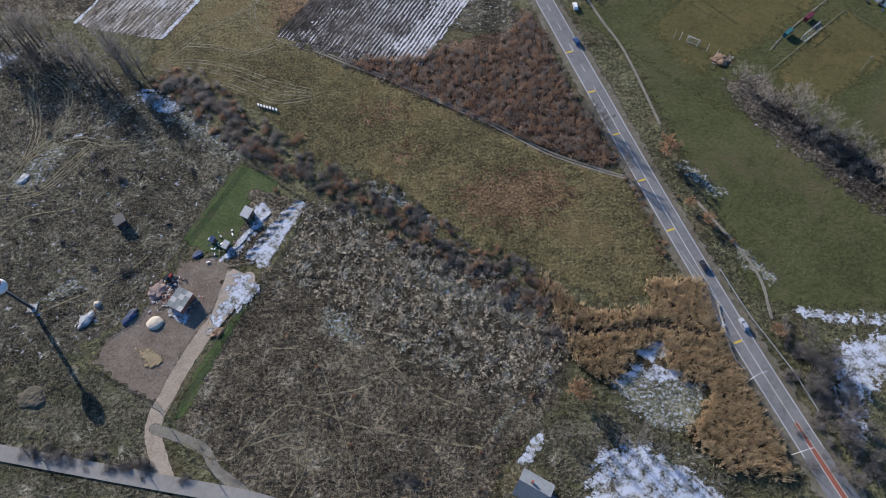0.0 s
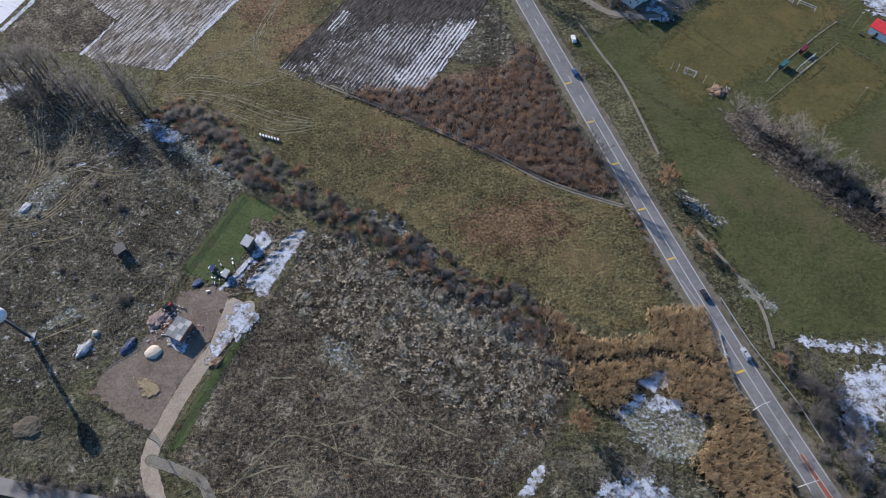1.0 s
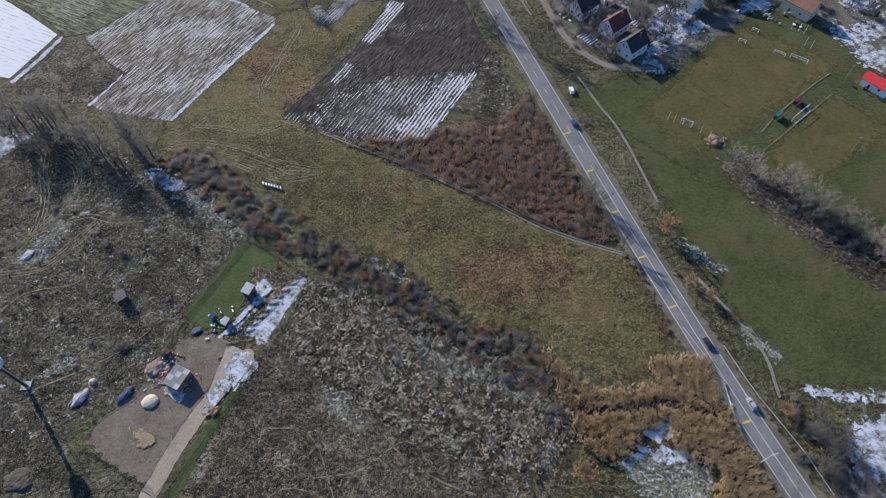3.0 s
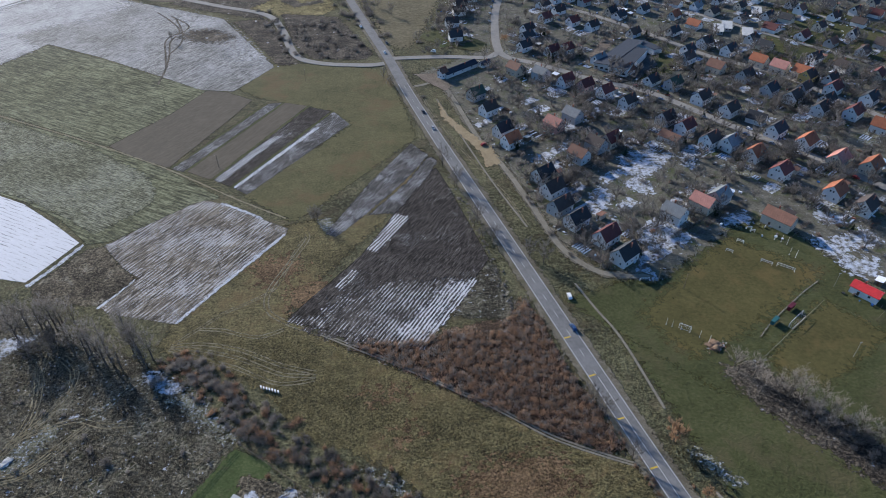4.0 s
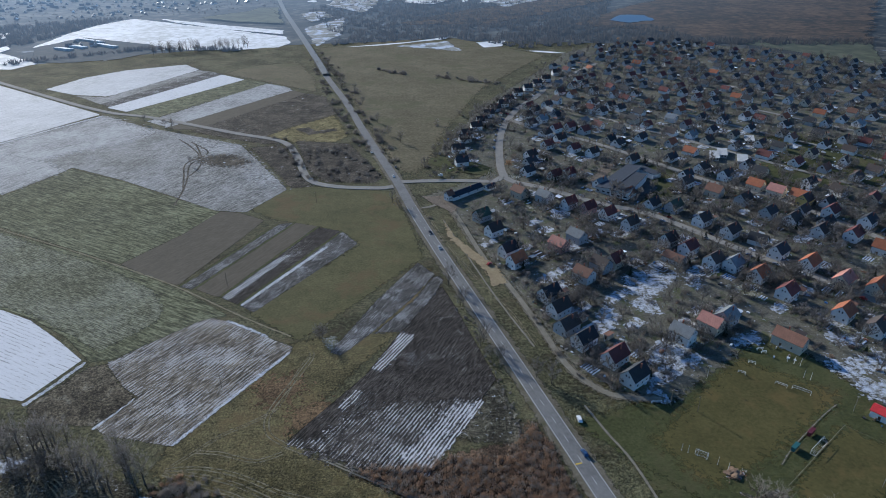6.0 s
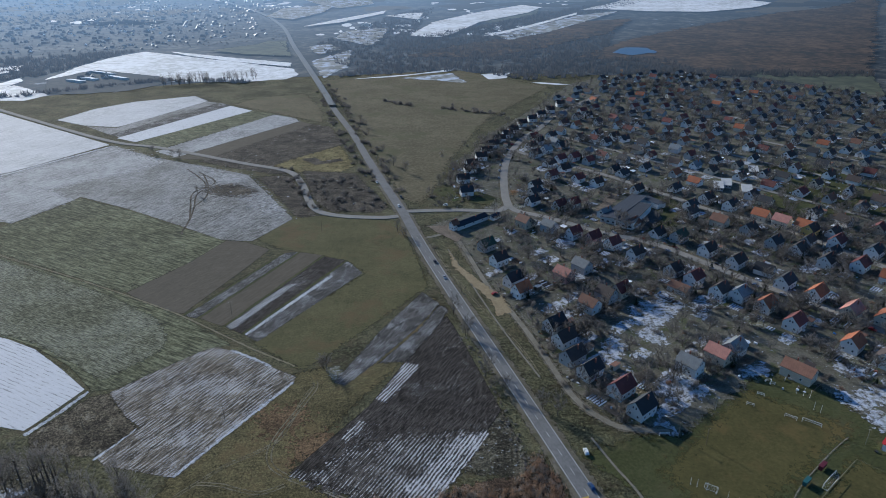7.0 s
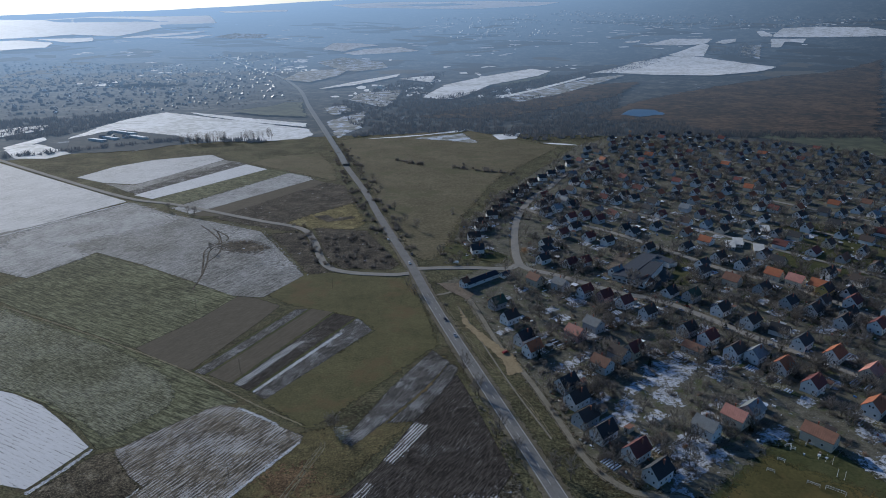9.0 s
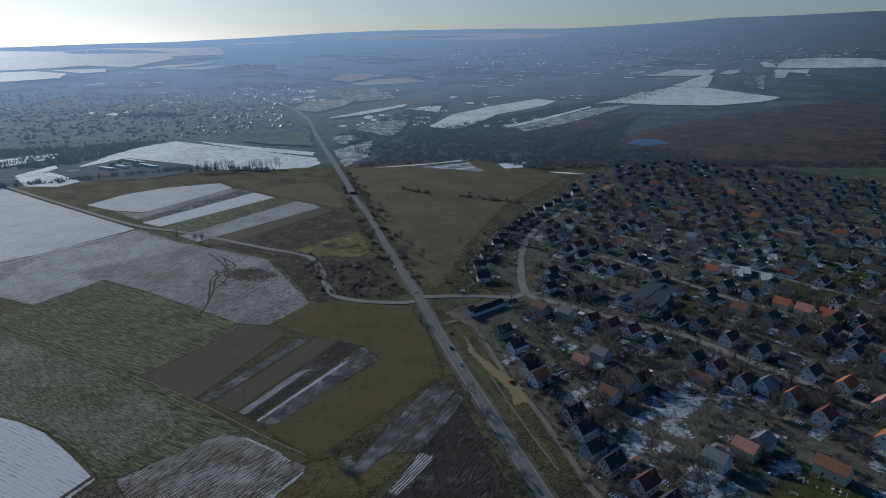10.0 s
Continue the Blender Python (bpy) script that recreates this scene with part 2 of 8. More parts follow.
PLOUGH_SNOW = ground_mat("snow_in_furrows", (0.03, 0.025, 0.02), (0.048, 0.04, 0.033), (0.075, 0.066, 0.055), 25, 1.2, rows=ROWS_A, row=0.8, snow=0.22, snow_size=8, snow_rows=True, row_base=0.02, snow_amt=0.75, bump=0.1, ragged=1.6, patchy=1.8, wave=0.65)
FURROW_SNOW = ground_mat("snow_filled_furrows", (0.03, 0.025, 0.02), (0.048, 0.04, 0.033), (0.075, 0.066, 0.055), 25, 1.2, rows=ROWS_A, row=0.8, snow=0.46, snow_size=8, snow_rows=True, row_base=0.05, snow_amt=0.85, bump=0.1, ragged=1.2, patchy=1.6, wave=0.65)
STUBBLE = ground_mat("frosted_stubble", (0.08, 0.066, 0.046), (0.112, 0.093, 0.066), (0.145, 0.122, 0.09), 20, 1.2, rows=ROWS_A, row=0.9, snow=0.36, snow_size=9, snow_rows=True, row_base=0.04, snow_amt=0.55, bump=0.03, ragged=0.3, wave=0.33, patchy=2.2)
WHEAT = ground_mat("sown_green_field", (0.078, 0.081, 0.042), (0.1, 0.103, 0.055), (0.128, 0.13, 0.074), 60, 2.0, rows=117, row=1.4, snow=0.3, snow_size=40, snow_rows=True, row_base=0.0, snow_amt=0.03, bump=0.03, ragged=0.4, snow_soft=0.35, patchy=4.0)
WHEAT_SNOW = ground_mat("sown_field_light_snow", (0.09, 0.09, 0.05), (0.12, 0.12, 0.072), (0.15, 0.15, 0.095), 60, 2.0, rows=117, row=0.7, snow=0.42, snow_size=30, snow_rows=True, row_base=0.04, snow_amt=0.1, bump=0.03, ragged=0.8, patchy=3.5, snow_soft=0.15)
FROST = ground_mat("frosted_field", (0.085, 0.083, 0.072), (0.12, 0.117, 0.104), (0.16, 0.156, 0.142), 40, 2.0, rows=30, row=0.9, snow=0.52, snow_size=24, snow_rows=True, row_base=0.1, snow_amt=0.26, bump=0.04, ragged=0.5, rough=0.85, snow_soft=0.2)
FROST_LIGHT = ground_mat("field_under_frost", (0.12, 0.117, 0.105), (0.16, 0.156, 0.142), (0.2, 0.196, 0.18), 40, 2.0, rows=30, row=1.1, snow=0.72, snow_size=20, snow_rows=True, row_base=0.25, snow_amt=0.38, bump=0.04, ragged=2.0, rough=0.85, snow_soft=0.35)
WHITE = ground_mat("snow_field", (0.2, 0.19, 0.17), (0.3, 0.29, 0.27), (0.42, 0.41, 0.4), 40, 2.0, rows=116, row=1.1, snow=0.98, snow_size=16, snow_rows=True, row_base=0.35, snow_amt=0.95, bump=0.08, ragged=0.3, rough=0.8, wave=1.2, patchy=0.8)
PALE = ground_mat("thinly_snowed_field", (0.16, 0.155, 0.14), (0.22, 0.215, 0.2), (0.3, 0.295, 0.28), 40, 2.0, rows=28, row=1.6, snow=0.85, snow_size=26, snow_rows=True, row_base=0.4, snow_amt=0.72, bump=0.04, ragged=0.5, rough=0.8, snow_soft=0.4)
FALLOW = ground_mat("fallow_soil", (0.078, 0.066, 0.048), (0.102, 0.087, 0.064), (0.13, 0.112, 0.084), 40, 2.0, rows=29, row=1.2, bump=0.05, ragged=0.4, even=True)
STRIP_DARK = ground_mat("dark_strip_soil", (0.038, 0.036, 0.033), (0.06, 0.056, 0.05), (0.085, 0.08, 0.072), 25, 1.4, rows=27, row=0.6, snow=0.28, snow_size=7, snow_rows=True, row_base=0.03, snow_amt=0.45, bump=0.1, ragged=0.6, wave=0.3)
DRY = ground_mat("dry_grassland", (0.08, 0.068, 0.038), (0.122, 0.104, 0.06), (0.17, 0.142, 0.086), 60, 3.0, spots=((0.088, 0.088, 0.042), 55, 0.7), bump=0.15, even=True)
YELLOW = ground_mat("yellow_grass", (0.1, 0.082, 0.032), (0.15, 0.122, 0.05), (0.19, 0.157, 0.072), 25, 2.0)
SCRUB = ground_mat("scrub_floor", (0.035, 0.03, 0.024), (0.06, 0.05, 0.038), (0.095, 0.08, 0.06), 18, 1.5, snow=0.12, snow_size=6)
# far: how much painted haze the material carries
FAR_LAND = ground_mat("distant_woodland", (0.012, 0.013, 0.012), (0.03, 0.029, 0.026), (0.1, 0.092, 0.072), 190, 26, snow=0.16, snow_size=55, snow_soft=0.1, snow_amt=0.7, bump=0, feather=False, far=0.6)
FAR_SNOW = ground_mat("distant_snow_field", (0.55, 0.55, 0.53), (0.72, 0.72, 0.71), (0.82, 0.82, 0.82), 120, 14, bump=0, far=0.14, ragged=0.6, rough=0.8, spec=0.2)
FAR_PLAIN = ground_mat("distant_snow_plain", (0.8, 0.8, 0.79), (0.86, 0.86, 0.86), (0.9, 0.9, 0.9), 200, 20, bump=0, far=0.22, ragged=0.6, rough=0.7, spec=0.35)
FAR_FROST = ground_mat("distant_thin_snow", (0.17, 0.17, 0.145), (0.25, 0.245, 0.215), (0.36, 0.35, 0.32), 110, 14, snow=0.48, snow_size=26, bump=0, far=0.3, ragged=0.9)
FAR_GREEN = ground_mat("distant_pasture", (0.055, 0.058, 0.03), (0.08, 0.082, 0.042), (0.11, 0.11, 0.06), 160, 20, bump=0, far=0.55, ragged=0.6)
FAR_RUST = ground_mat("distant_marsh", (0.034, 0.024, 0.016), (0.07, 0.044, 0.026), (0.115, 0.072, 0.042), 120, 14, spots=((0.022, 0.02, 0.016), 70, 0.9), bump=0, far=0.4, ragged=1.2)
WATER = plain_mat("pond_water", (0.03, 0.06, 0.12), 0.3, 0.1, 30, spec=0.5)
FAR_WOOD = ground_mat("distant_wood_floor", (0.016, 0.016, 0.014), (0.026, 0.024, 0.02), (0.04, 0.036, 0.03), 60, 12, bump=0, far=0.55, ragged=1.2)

LANE = plain_mat("lane_asphalt", (0.165, 0.161, 0.154), 0.9, 0.3, 1.2, spec=0.25)
PALE_ROAD = plain_mat("dusty_asphalt", (0.24, 0.225, 0.2), 0.92, 0.2, 1.5, spec=0.2)
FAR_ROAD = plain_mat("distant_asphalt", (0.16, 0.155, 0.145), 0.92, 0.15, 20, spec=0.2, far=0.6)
PAINT_W = plain_mat("white_road_paint", (0.5, 0.5, 0.48), 0.8, 0.3, 0.5)
FADED = plain_mat("faded_pitch_paint", (0.24, 0.24, 0.19), 0.9, 0.3, 0.6)
PAINT_Y = plain_mat("yellow_road_paint", (0.55, 0.38, 0.06), 0.8, 0.2, 0.5)
PAINT_R = plain_mat("red_paving", (0.24, 0.085, 0.055), 0.85, 0.2, 0.5)
STEEL = plain_mat("galvanised_steel", (0.5, 0.5, 0.5), 0.45, 0.15, 0.5, metal=0.6)
WHITE_METAL = plain_mat("white_painted_metal", (0.75, 0.75, 0.74), 0.5, 0.08, 0.5)
DARK_METAL = plain_mat("dark_metal", (0.05, 0.05, 0.052), 0.5, 0.2, 0.5)
WOOD = plain_mat("weathered_wood", (0.16, 0.125, 0.09), 0.9, 0.3, 0.2, bump=0.01)
CONCRETE = plain_mat("concrete", (0.42, 0.40, 0.37), 0.9, 0.15, 0.6)
GLASS = plain_mat("dark_window_glass", (0.03, 0.035, 0.04), 0.12, 0.1, 1, spec=0.6)
BARK = plain_mat("bark", (0.115, 0.095, 0.075), 0.95, 0.3, 0.3)


def thin_mat(name, color, island=0.35, far=0.0, through_=0.45):
    """Twigs, reeds and blades: some light comes through, and each differs."""
    m = plain_mat(name, color, 0.95, 0.2, 1.0 if not far else 20.0, island=island)
    t = m.node_tree
    b = t.nodes["Principled BSDF"]
    tr = node(t, "BsdfTranslucent")
    t.links.new(b.inputs["Base Color"].links[0].from_socket, tr.inputs[0])
    mx = node(t, "MixShader", {0: through_})
    t.links.new(b.outputs[0], mx.inputs[1])
    t.links.new(tr.outputs[0], mx.inputs[2])
    # far twigs get the painted haze glow as well
    t.links.new(painted_haze(t, mx.outputs[0], far) if far else mx.outputs[0], t.nodes["Material Output"].inputs[0])
    return m


TWIG = thin_mat("bare_twigs", (0.27, 0.245, 0.22))
PALE_TWIG = thin_mat("pale_twigs", (0.4, 0.35, 0.29))
RUST_TWIG = thin_mat("rusty_twigs", (0.34, 0.22, 0.145), 0.5)
ORANGE_TWIG = thin_mat("orange_brown_twigs", (0.42, 0.27, 0.16))
DARK_TWIG = thin_mat("dark_twigs", (0.185, 0.17, 0.155))
REED = thin_mat("dry_reed", (0.54, 0.42, 0.26), 0.6, through_=0.45)
STRAW = thin_mat("straw_grass", (0.58, 0.51, 0.39), 0.6)
DEAD = thin_mat("dead_grass_blades", (0.155, 0.125, 0.085), 0.45)
WEED = thin_mat("grey_grass_blades", (0.165, 0.145, 0.1), 0.55)
MEADOW_BLADE = thin_mat("meadow_blades", (0.165, 0.135, 0.064), 0.25)
NEEDLE = plain_mat("conifer_needles", (0.03, 0.045, 0.022), 0.9, 0.3, 0.5, island=0.4)
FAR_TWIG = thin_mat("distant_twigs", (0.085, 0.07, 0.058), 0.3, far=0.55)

# ---- building helpers ----
def mesh_ob(name, verts, faces, mat, parent=None, label=""):
    me = bpy.data.meshes.new(name)
    me.from_pydata(verts, [], faces)
    me.materials.append(mat)
    me.update()
    ob = new(name, me)
    if parent:
        ob.parent = parent
    if label:
        tagged(ob, label)
    return ob


def tri_mesh(name, verts, tris, mat):
    """One mesh from arrays of places and triangles."""
    me = bpy.data.meshes.new(name)
    verts, tris = np.asarray(verts, np.float32), np.asarray(tris, np.int32)
    me.vertices.add(len(verts))
    me.vertices.foreach_set("co", verts.ravel())
    me.loops.add(tris.size)
    me.loops.foreach_set("vertex_index", tris.ravel())
    me.polygons.add(len(tris))
    me.polygons.foreach_set("loop_start", np.arange(0, tris.size, 3, dtype=np.int32))
    me.update(calc_edges=True)
    me.materials.append(mat)
    return new(name, me)


def part(name, bm, mat, parent, label=""):
    me = bpy.data.meshes.new(name)
    bm.to_mesh(me)
    bm.free()
    me.materials.append(mat)
    ob = new(name, me)
    ob.parent = parent
    if label:
        tagged(ob, label)
    return ob


def thing(name, x, y, z=0.0, turn=0.0, **tags):
    ob = new(name)
    ob.matrix_basis = pose(x, y, z, 0, 0, turn)
    return tagged(ob, **tags)


def box(bm, cx, cy, z0, sx, sy, sz, bevel=0.0, m=None):
    r = bmesh.ops.create_cube(bm, size=1, matrix=(m or Matrix()) @ Matrix.Translation((cx, cy, z0 + sz / 2)) @ Matrix.Diagonal((sx, sy, sz, 1)))
    if bevel:
        es = list({e for v in r["verts"] for e in v.link_edges})
        bmesh.ops.bevel(bm, geom=es, offset=bevel, segments=2, affect="EDGES")
    return bm


def boxed(*a, **k):
    return box(bmesh.new(), *a, **k)


def rod(bm, a, b, r, n=6, r2=None):
    a, b = Vector(a), Vector(b)
    d = b - a
    m = Matrix.Translation((a + b) / 2) @ d.to_track_quat("Z", "Y").to_matrix().to_4x4()
    bmesh.ops.create_cone(bm, cap_ends=True, segments=n, radius1=r, radius2=r if r2 is None else r2, depth=d.length, matrix=m)
    return bm


layer = [0, 0]


def signed(px, py, poly):
    """Distance to the outline of a polygon, positive inside."""
    d = np.full(px.shape, 1e9)
    inside = np.zeros(px.shape, bool)
    n = len(poly)
    for i in range(n):
        (ax, ay), (bx, by) = poly[i], poly[(i + 1) % n]
        ex, ey = bx - ax, by - ay
        u = np.clip(((px - ax) * ex + (py - ay) * ey) / max(ex * ex + ey * ey, 1e-9), 0, 1)
        d = np.minimum(d, np.hypot(px - ax - u * ex, py - ay - u * ey))
        cross = (ay > py) != (by > py)
        inside ^= cross & (px < (bx - ax) * (py - ay) / (by - ay if by != ay else 1e-9) + ax)
    return np.where(inside, d, -d)


def along(px, py, line, half):
    d = np.full(px.shape, 1e9)
    for (ax, ay), (bx, by) in zip(line, line[1:]):
        ex, ey = bx - ax, by - ay
        u = np.clip(((px - ax) * ex + (py - ay) * ey) / (ex * ex + ey * ey), 0, 1)
        d = np.minimum(d, np.hypot(px - ax - u * ex, py - ay - u * ey))
    return half - d


def smooth(line, per=6):
    """A curve through the points of a line."""
    p = [Vector((*q, 0)) for q in line]
    p = [2 * p[0] - p[1], *p, 2 * p[-1] - p[-2]]
    out = []
    for i in range(1, len(p) - 2):
        for k in range(per):
            t = k / per
            a, b, c, d = p[i - 1:i + 3]
            q = 0.5 * (2 * b + (c - a) * t + (2 * a - 5 * b + 4 * c - d) * t * t + (3 * b - a - 3 * c + d) * t ** 3)
            out.append((q.x, q.y))
    return out + [tuple(line[-1])]


def cover(name, mat, pts, label, feather=1.5, line=None, lift=0.0):
    """A stretch of ground cover, as a grid that carries the distance to its own edge; line: half the width of a track along pts."""
    pts = np.array(smooth(pts) if line else pts, float)
    pad = feather * 2.5 + (line or 0)
    lo, hi = pts.min(0) - pad, pts.max(0) + pad
    r = float(np.hypot(*((lo + hi) / 2)))
    cell = max(0.4, line * 0.6, float((hi - lo).max()) / 420) if line else max(0.8, feather * 1.2, min(2.0, float((hi - lo).min()) / 6), float((hi - lo).max()) / 160)
    nx, ny = int((hi[0] - lo[0]) / cell) + 2, int((hi[1] - lo[1]) / cell) + 2
    gx, gy = np.meshgrid(lo[0] + cell * np.arange(nx), lo[1] + cell * np.arange(ny))
    sd = along(gx, gy, pts.tolist(), line) if line else signed(gx, gy, pts.tolist())
    keep = sd > -1.7 * feather - 0.3 * cell
    q = keep[:-1, :-1] | keep[1:, :-1] | keep[:-1, 1:] | keep[1:, 1:]
    k = 1 if r > 1150 else 0
    layer[k] += 1
    if k:
        z = terrain(gx, gy) + np.clip((np.hypot(gx, gy) - 1150) / 120, 0.1, 4.0) + 0.01 * layer[1] + lift
    else:
        z = 0.03 + 0.001 * min(layer[0], 180) + 0.0004 * max(0, layer[0] - 180) + lift + 0 * gx
    idx = np.arange(nx * ny).reshape(ny, nx)
    jj, ii = np.nonzero(q)
    faces = np.stack([idx[jj, ii], idx[jj, ii + 1], idx[jj + 1, ii + 1], idx[jj + 1, ii]], 1)
    used, inv = np.unique(faces, return_inverse=True)
    verts = np.stack([gx.ravel(), gy.ravel(), z.ravel()], 1)[used]
    ob = mesh_ob(name, verts.tolist(), inv.reshape(-1, 4).tolist(), mat)
    at = ob.data.attributes.new("edge", "FLOAT", "POINT")
    at.data.foreach_set("value", np.clip(sd.ravel()[used] / feather, -30, 30).astype(np.float32))
    return tagged(ob, label, kind="structure")


def ribbon(name, mat, line, width, z, label="", thick=0.5, kind="structure", parent=None, offset=0.0, per=6, fit=True):
    """A paved strip with sides along a smooth line."""
    ln = smooth(line, per) if fit else line
    vs, fs = [], []
    for i, p in enumerate(ln):
        a, b = Vector(ln[max(i - 1, 0)]), Vector(ln[min(i + 1, len(ln) - 1)])
        d = (b - a).normalized()
        n = Vector((d.y, -d.x))
        w = width[min(i, len(width) - 1)] if isinstance(width, list) else width
        h = float(terrain(p[0], p[1]))
        for s, zz in ((-w / 2, z - thick), (-w / 2, z), (w / 2, z), (w / 2, z - thick)):
            q = Vector(p) + n * (s + offset)
            vs.append((q.x, q.y, zz + h))
    for i in range(len(ln) - 1):
        for k in range(3):
            a = i * 4 + k
            fs.append((a, a + 1, a + 5, a + 4))
    ob = mesh_ob(name, vs, fs, mat, parent, label)
    if kind:
        tagged(ob, kind=kind)
    return ob


def dashes(name, mat, line, every, length, width, z, parent, start=0.0, offset=0.0):
    """Painted marks along a line, each a thin plate."""
    ln = smooth(line)
    made, run, nxt = 0, 0.0, start
    for (ax, ay), (bx, by) in zip(ln, ln[1:]):
        seg = math.hypot(bx - ax, by - ay)
        while nxt < run + seg:
            u = (nxt - run) / seg
            dx, dy = (bx - ax) / seg, (by - ay) / seg
            x, y = ax + (bx - ax) * u + dy * offset, ay + (by - ay) * u - dx * offset
            ob = part(name, boxed(0, 0, -0.01, width, length, 0.02), mat, parent)
            ob.matrix_basis = pose(x, y, z, 0, 0, math.degrees(math.atan2(dy, dx)) - 90)
            nxt += every
        run += seg


def inside(pts, n, r=None):
    """n random places in a polygon."""
    r = r or rng
    xs, ys = [p[0] for p in pts], [p[1] for p in pts]
    out = []
    while len(out) < n:
        x, y = r.uniform(min(xs), max(xs)), r.uniform(min(ys), max(ys))
        c = False
        for i in range(len(pts)):
            (ax, ay), (bx, by) = pts[i], pts[i - 1]
            if (ay > y) != (by > y) and x < (bx - ax) * (y - ay) / (by - ay) + ax:
                c = not c
        if c:
            out.append((x, y))
    return out


def beside(line, n, spread):
    """n random places along a line."""
    out = []
    segs = [math.dist(a, b) for a, b in zip(line, line[1:])]
    for _ in range(n):
        u = rng.uniform(0, sum(segs))
        for (a, b), s in zip(zip(line, line[1:]), segs):
            if u <= s:
                f = u / s
                out.append((a[0] + (b[0] - a[0]) * f + rng.gauss(0, spread), a[1] + (b[1] - a[1]) * f + rng.gauss(0, spread)))
                break
            u -= s
    return out


# ---- ground ----
def ground_sheet():
    rr = [0, 30, 60, 100, 150, 220, 300, 400, 550, 700, 900, 1150, 1400, 1800, 2200, 2600, 3000, 3400, 3800, 4200, 4500, 4700, 4880]
    seg = 96
    vs, fs = [(0, 0, 0)], []
    for r in rr[1:]:
        for k in range(seg):
            a = 2 * math.pi * k / seg
            x, y = r * math.sin(a), r * math.cos(a)
            vs.append((x, y, float(terrain(x, y)) - (9.0 if r > 1150 else 0)))
    for k in range(seg):
        fs.append((0, 1 + (k + 1) % seg, 1 + k))
    for j in range(len(rr) - 2):
        for k in range(seg):
            a, b = 1 + j * seg + k, 1 + j * seg + (k + 1) % seg
            fs.append((a, b, b + seg, a + seg))
    return tagged(mesh_ob("ground", vs, fs, BASE), "winter grassland reaching to the far hills", kind="structure")


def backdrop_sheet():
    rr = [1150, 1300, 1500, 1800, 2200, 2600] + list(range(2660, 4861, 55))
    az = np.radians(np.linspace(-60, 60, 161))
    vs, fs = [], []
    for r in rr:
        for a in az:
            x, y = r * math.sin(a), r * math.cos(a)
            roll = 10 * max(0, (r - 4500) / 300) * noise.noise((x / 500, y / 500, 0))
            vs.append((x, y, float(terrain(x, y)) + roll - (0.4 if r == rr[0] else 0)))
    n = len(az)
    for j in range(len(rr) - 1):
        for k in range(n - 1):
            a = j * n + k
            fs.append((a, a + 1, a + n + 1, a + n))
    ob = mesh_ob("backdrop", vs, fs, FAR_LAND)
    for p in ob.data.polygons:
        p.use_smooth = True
    return tagged(ob, "wooded plain and low far hills with painted haze", kind="structure")


ground_sheet()
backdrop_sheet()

# near country round the hamlet
cover("meadow", OLIVE, [(-120.8, 186.5), (-109.9, 178.9), (-83.1, 170.4), (-68.2, 160.3), (-51.8, 139.9), (-35.3, 136), (-17.4, 127), (-4.7, 113.2), (1.2, 105.1), (15.4, 101.1), (31.3, 94.7), (42.8, 86.5), (57.7, 79.6), (70.4, 83.5), (76.5, 95.9), (73.1, 117.7), (66.2, 129.7), (55.1, 134), (38.4, 141.8), (15.5, 157.1), (-14.1, 172.4), (-42.4, 185.9), (-56.5, 195.9), (-70.2, 206.9), (-25.6, 285.9), (-4.4, 331.6), (-13.5, 356.8), (-54.2, 269), (-67.6, 278.8), (-83.3, 272.6), (-119.2, 201.5)], "olive brown winter meadow with worn tracks", 3)
cover("meadow", GRASSY, [(-113, 301.7), (-60.3, 386.8), (-76.5, 406.9), (-129.3, 426.6), (-150.1, 443.3), (-130.9, 494), (-102.3, 489.7), (-41.3, 477.9), (-15.6, 368.1), (-69.5, 287.7), (-79.1, 275.1)], "olive brown grass between ploughed strips", 3)
cover("waste_ground", WASTE, [(-205.8, 214.6), (-175.5, 206.6), (-156, 191.6), (-124.1, 178.8), (-101.7, 163), (-76.6, 140.5), (-74.8, 137.2), (-91.3, 105.5), (-103.8, 77.4), (-122.7, 63.9), (-117.9, 34.2), (-145.8, 35.2)], "dark rough waste ground with frost and scrub", 4)
cover("meadow", BROWN, [(-61.5, 94.9), (-44.7, 91), (-16.5, 66.7), (13.2, 53.1), (32.8, 62), (40, 58), (30.4, 38.9), (16, 27.7), (11.5, 2.6), (-79.9, 2.1), (-64.6, 25.5), (-79.8, 38), (-84, 46.6), (-63.4, 87.6)], "brown dead meadow crossed by faint trails", 4)
cover("meadow", TUSSOCK, [(-49.3, 120.5), (-34.2, 118.1), (-17, 105), (-0.9, 99.6), (22.3, 87.5), (37.1, 76), (42.2, 65), (30.9, 49), (13.1, 49.6), (-8.5, 60.3), (-35.4, 76.9), (-56, 93.7)], "pale frosted grass tussocks", 5)
for q in ([(3.6, 125.3), (14.2, 129.8), (38.5, 134.6), (48.1, 123.2), (42.1, 114.5), (23.5, 109.3), (9.5, 112.9)], [(-20.1, 141.3), (-11.3, 145), (-8.1, 142.4), (-16.9, 137.8)], [(-31.4, 162.4), (-18.1, 164.7), (-13.8, 159.7), (-27.2, 157.5)], [(-73, 221.6), (-59.4, 228.9), (-49, 226.8), (-57.1, 211.4), (-69.1, 207.9)], [(-95, 241.5), (-74.3, 249.2), (-66.7, 237.3), (-81.7, 221.7)]):
    cover("meadow", RED_GRASS, q, "reddish dead grass in the meadow", 4)
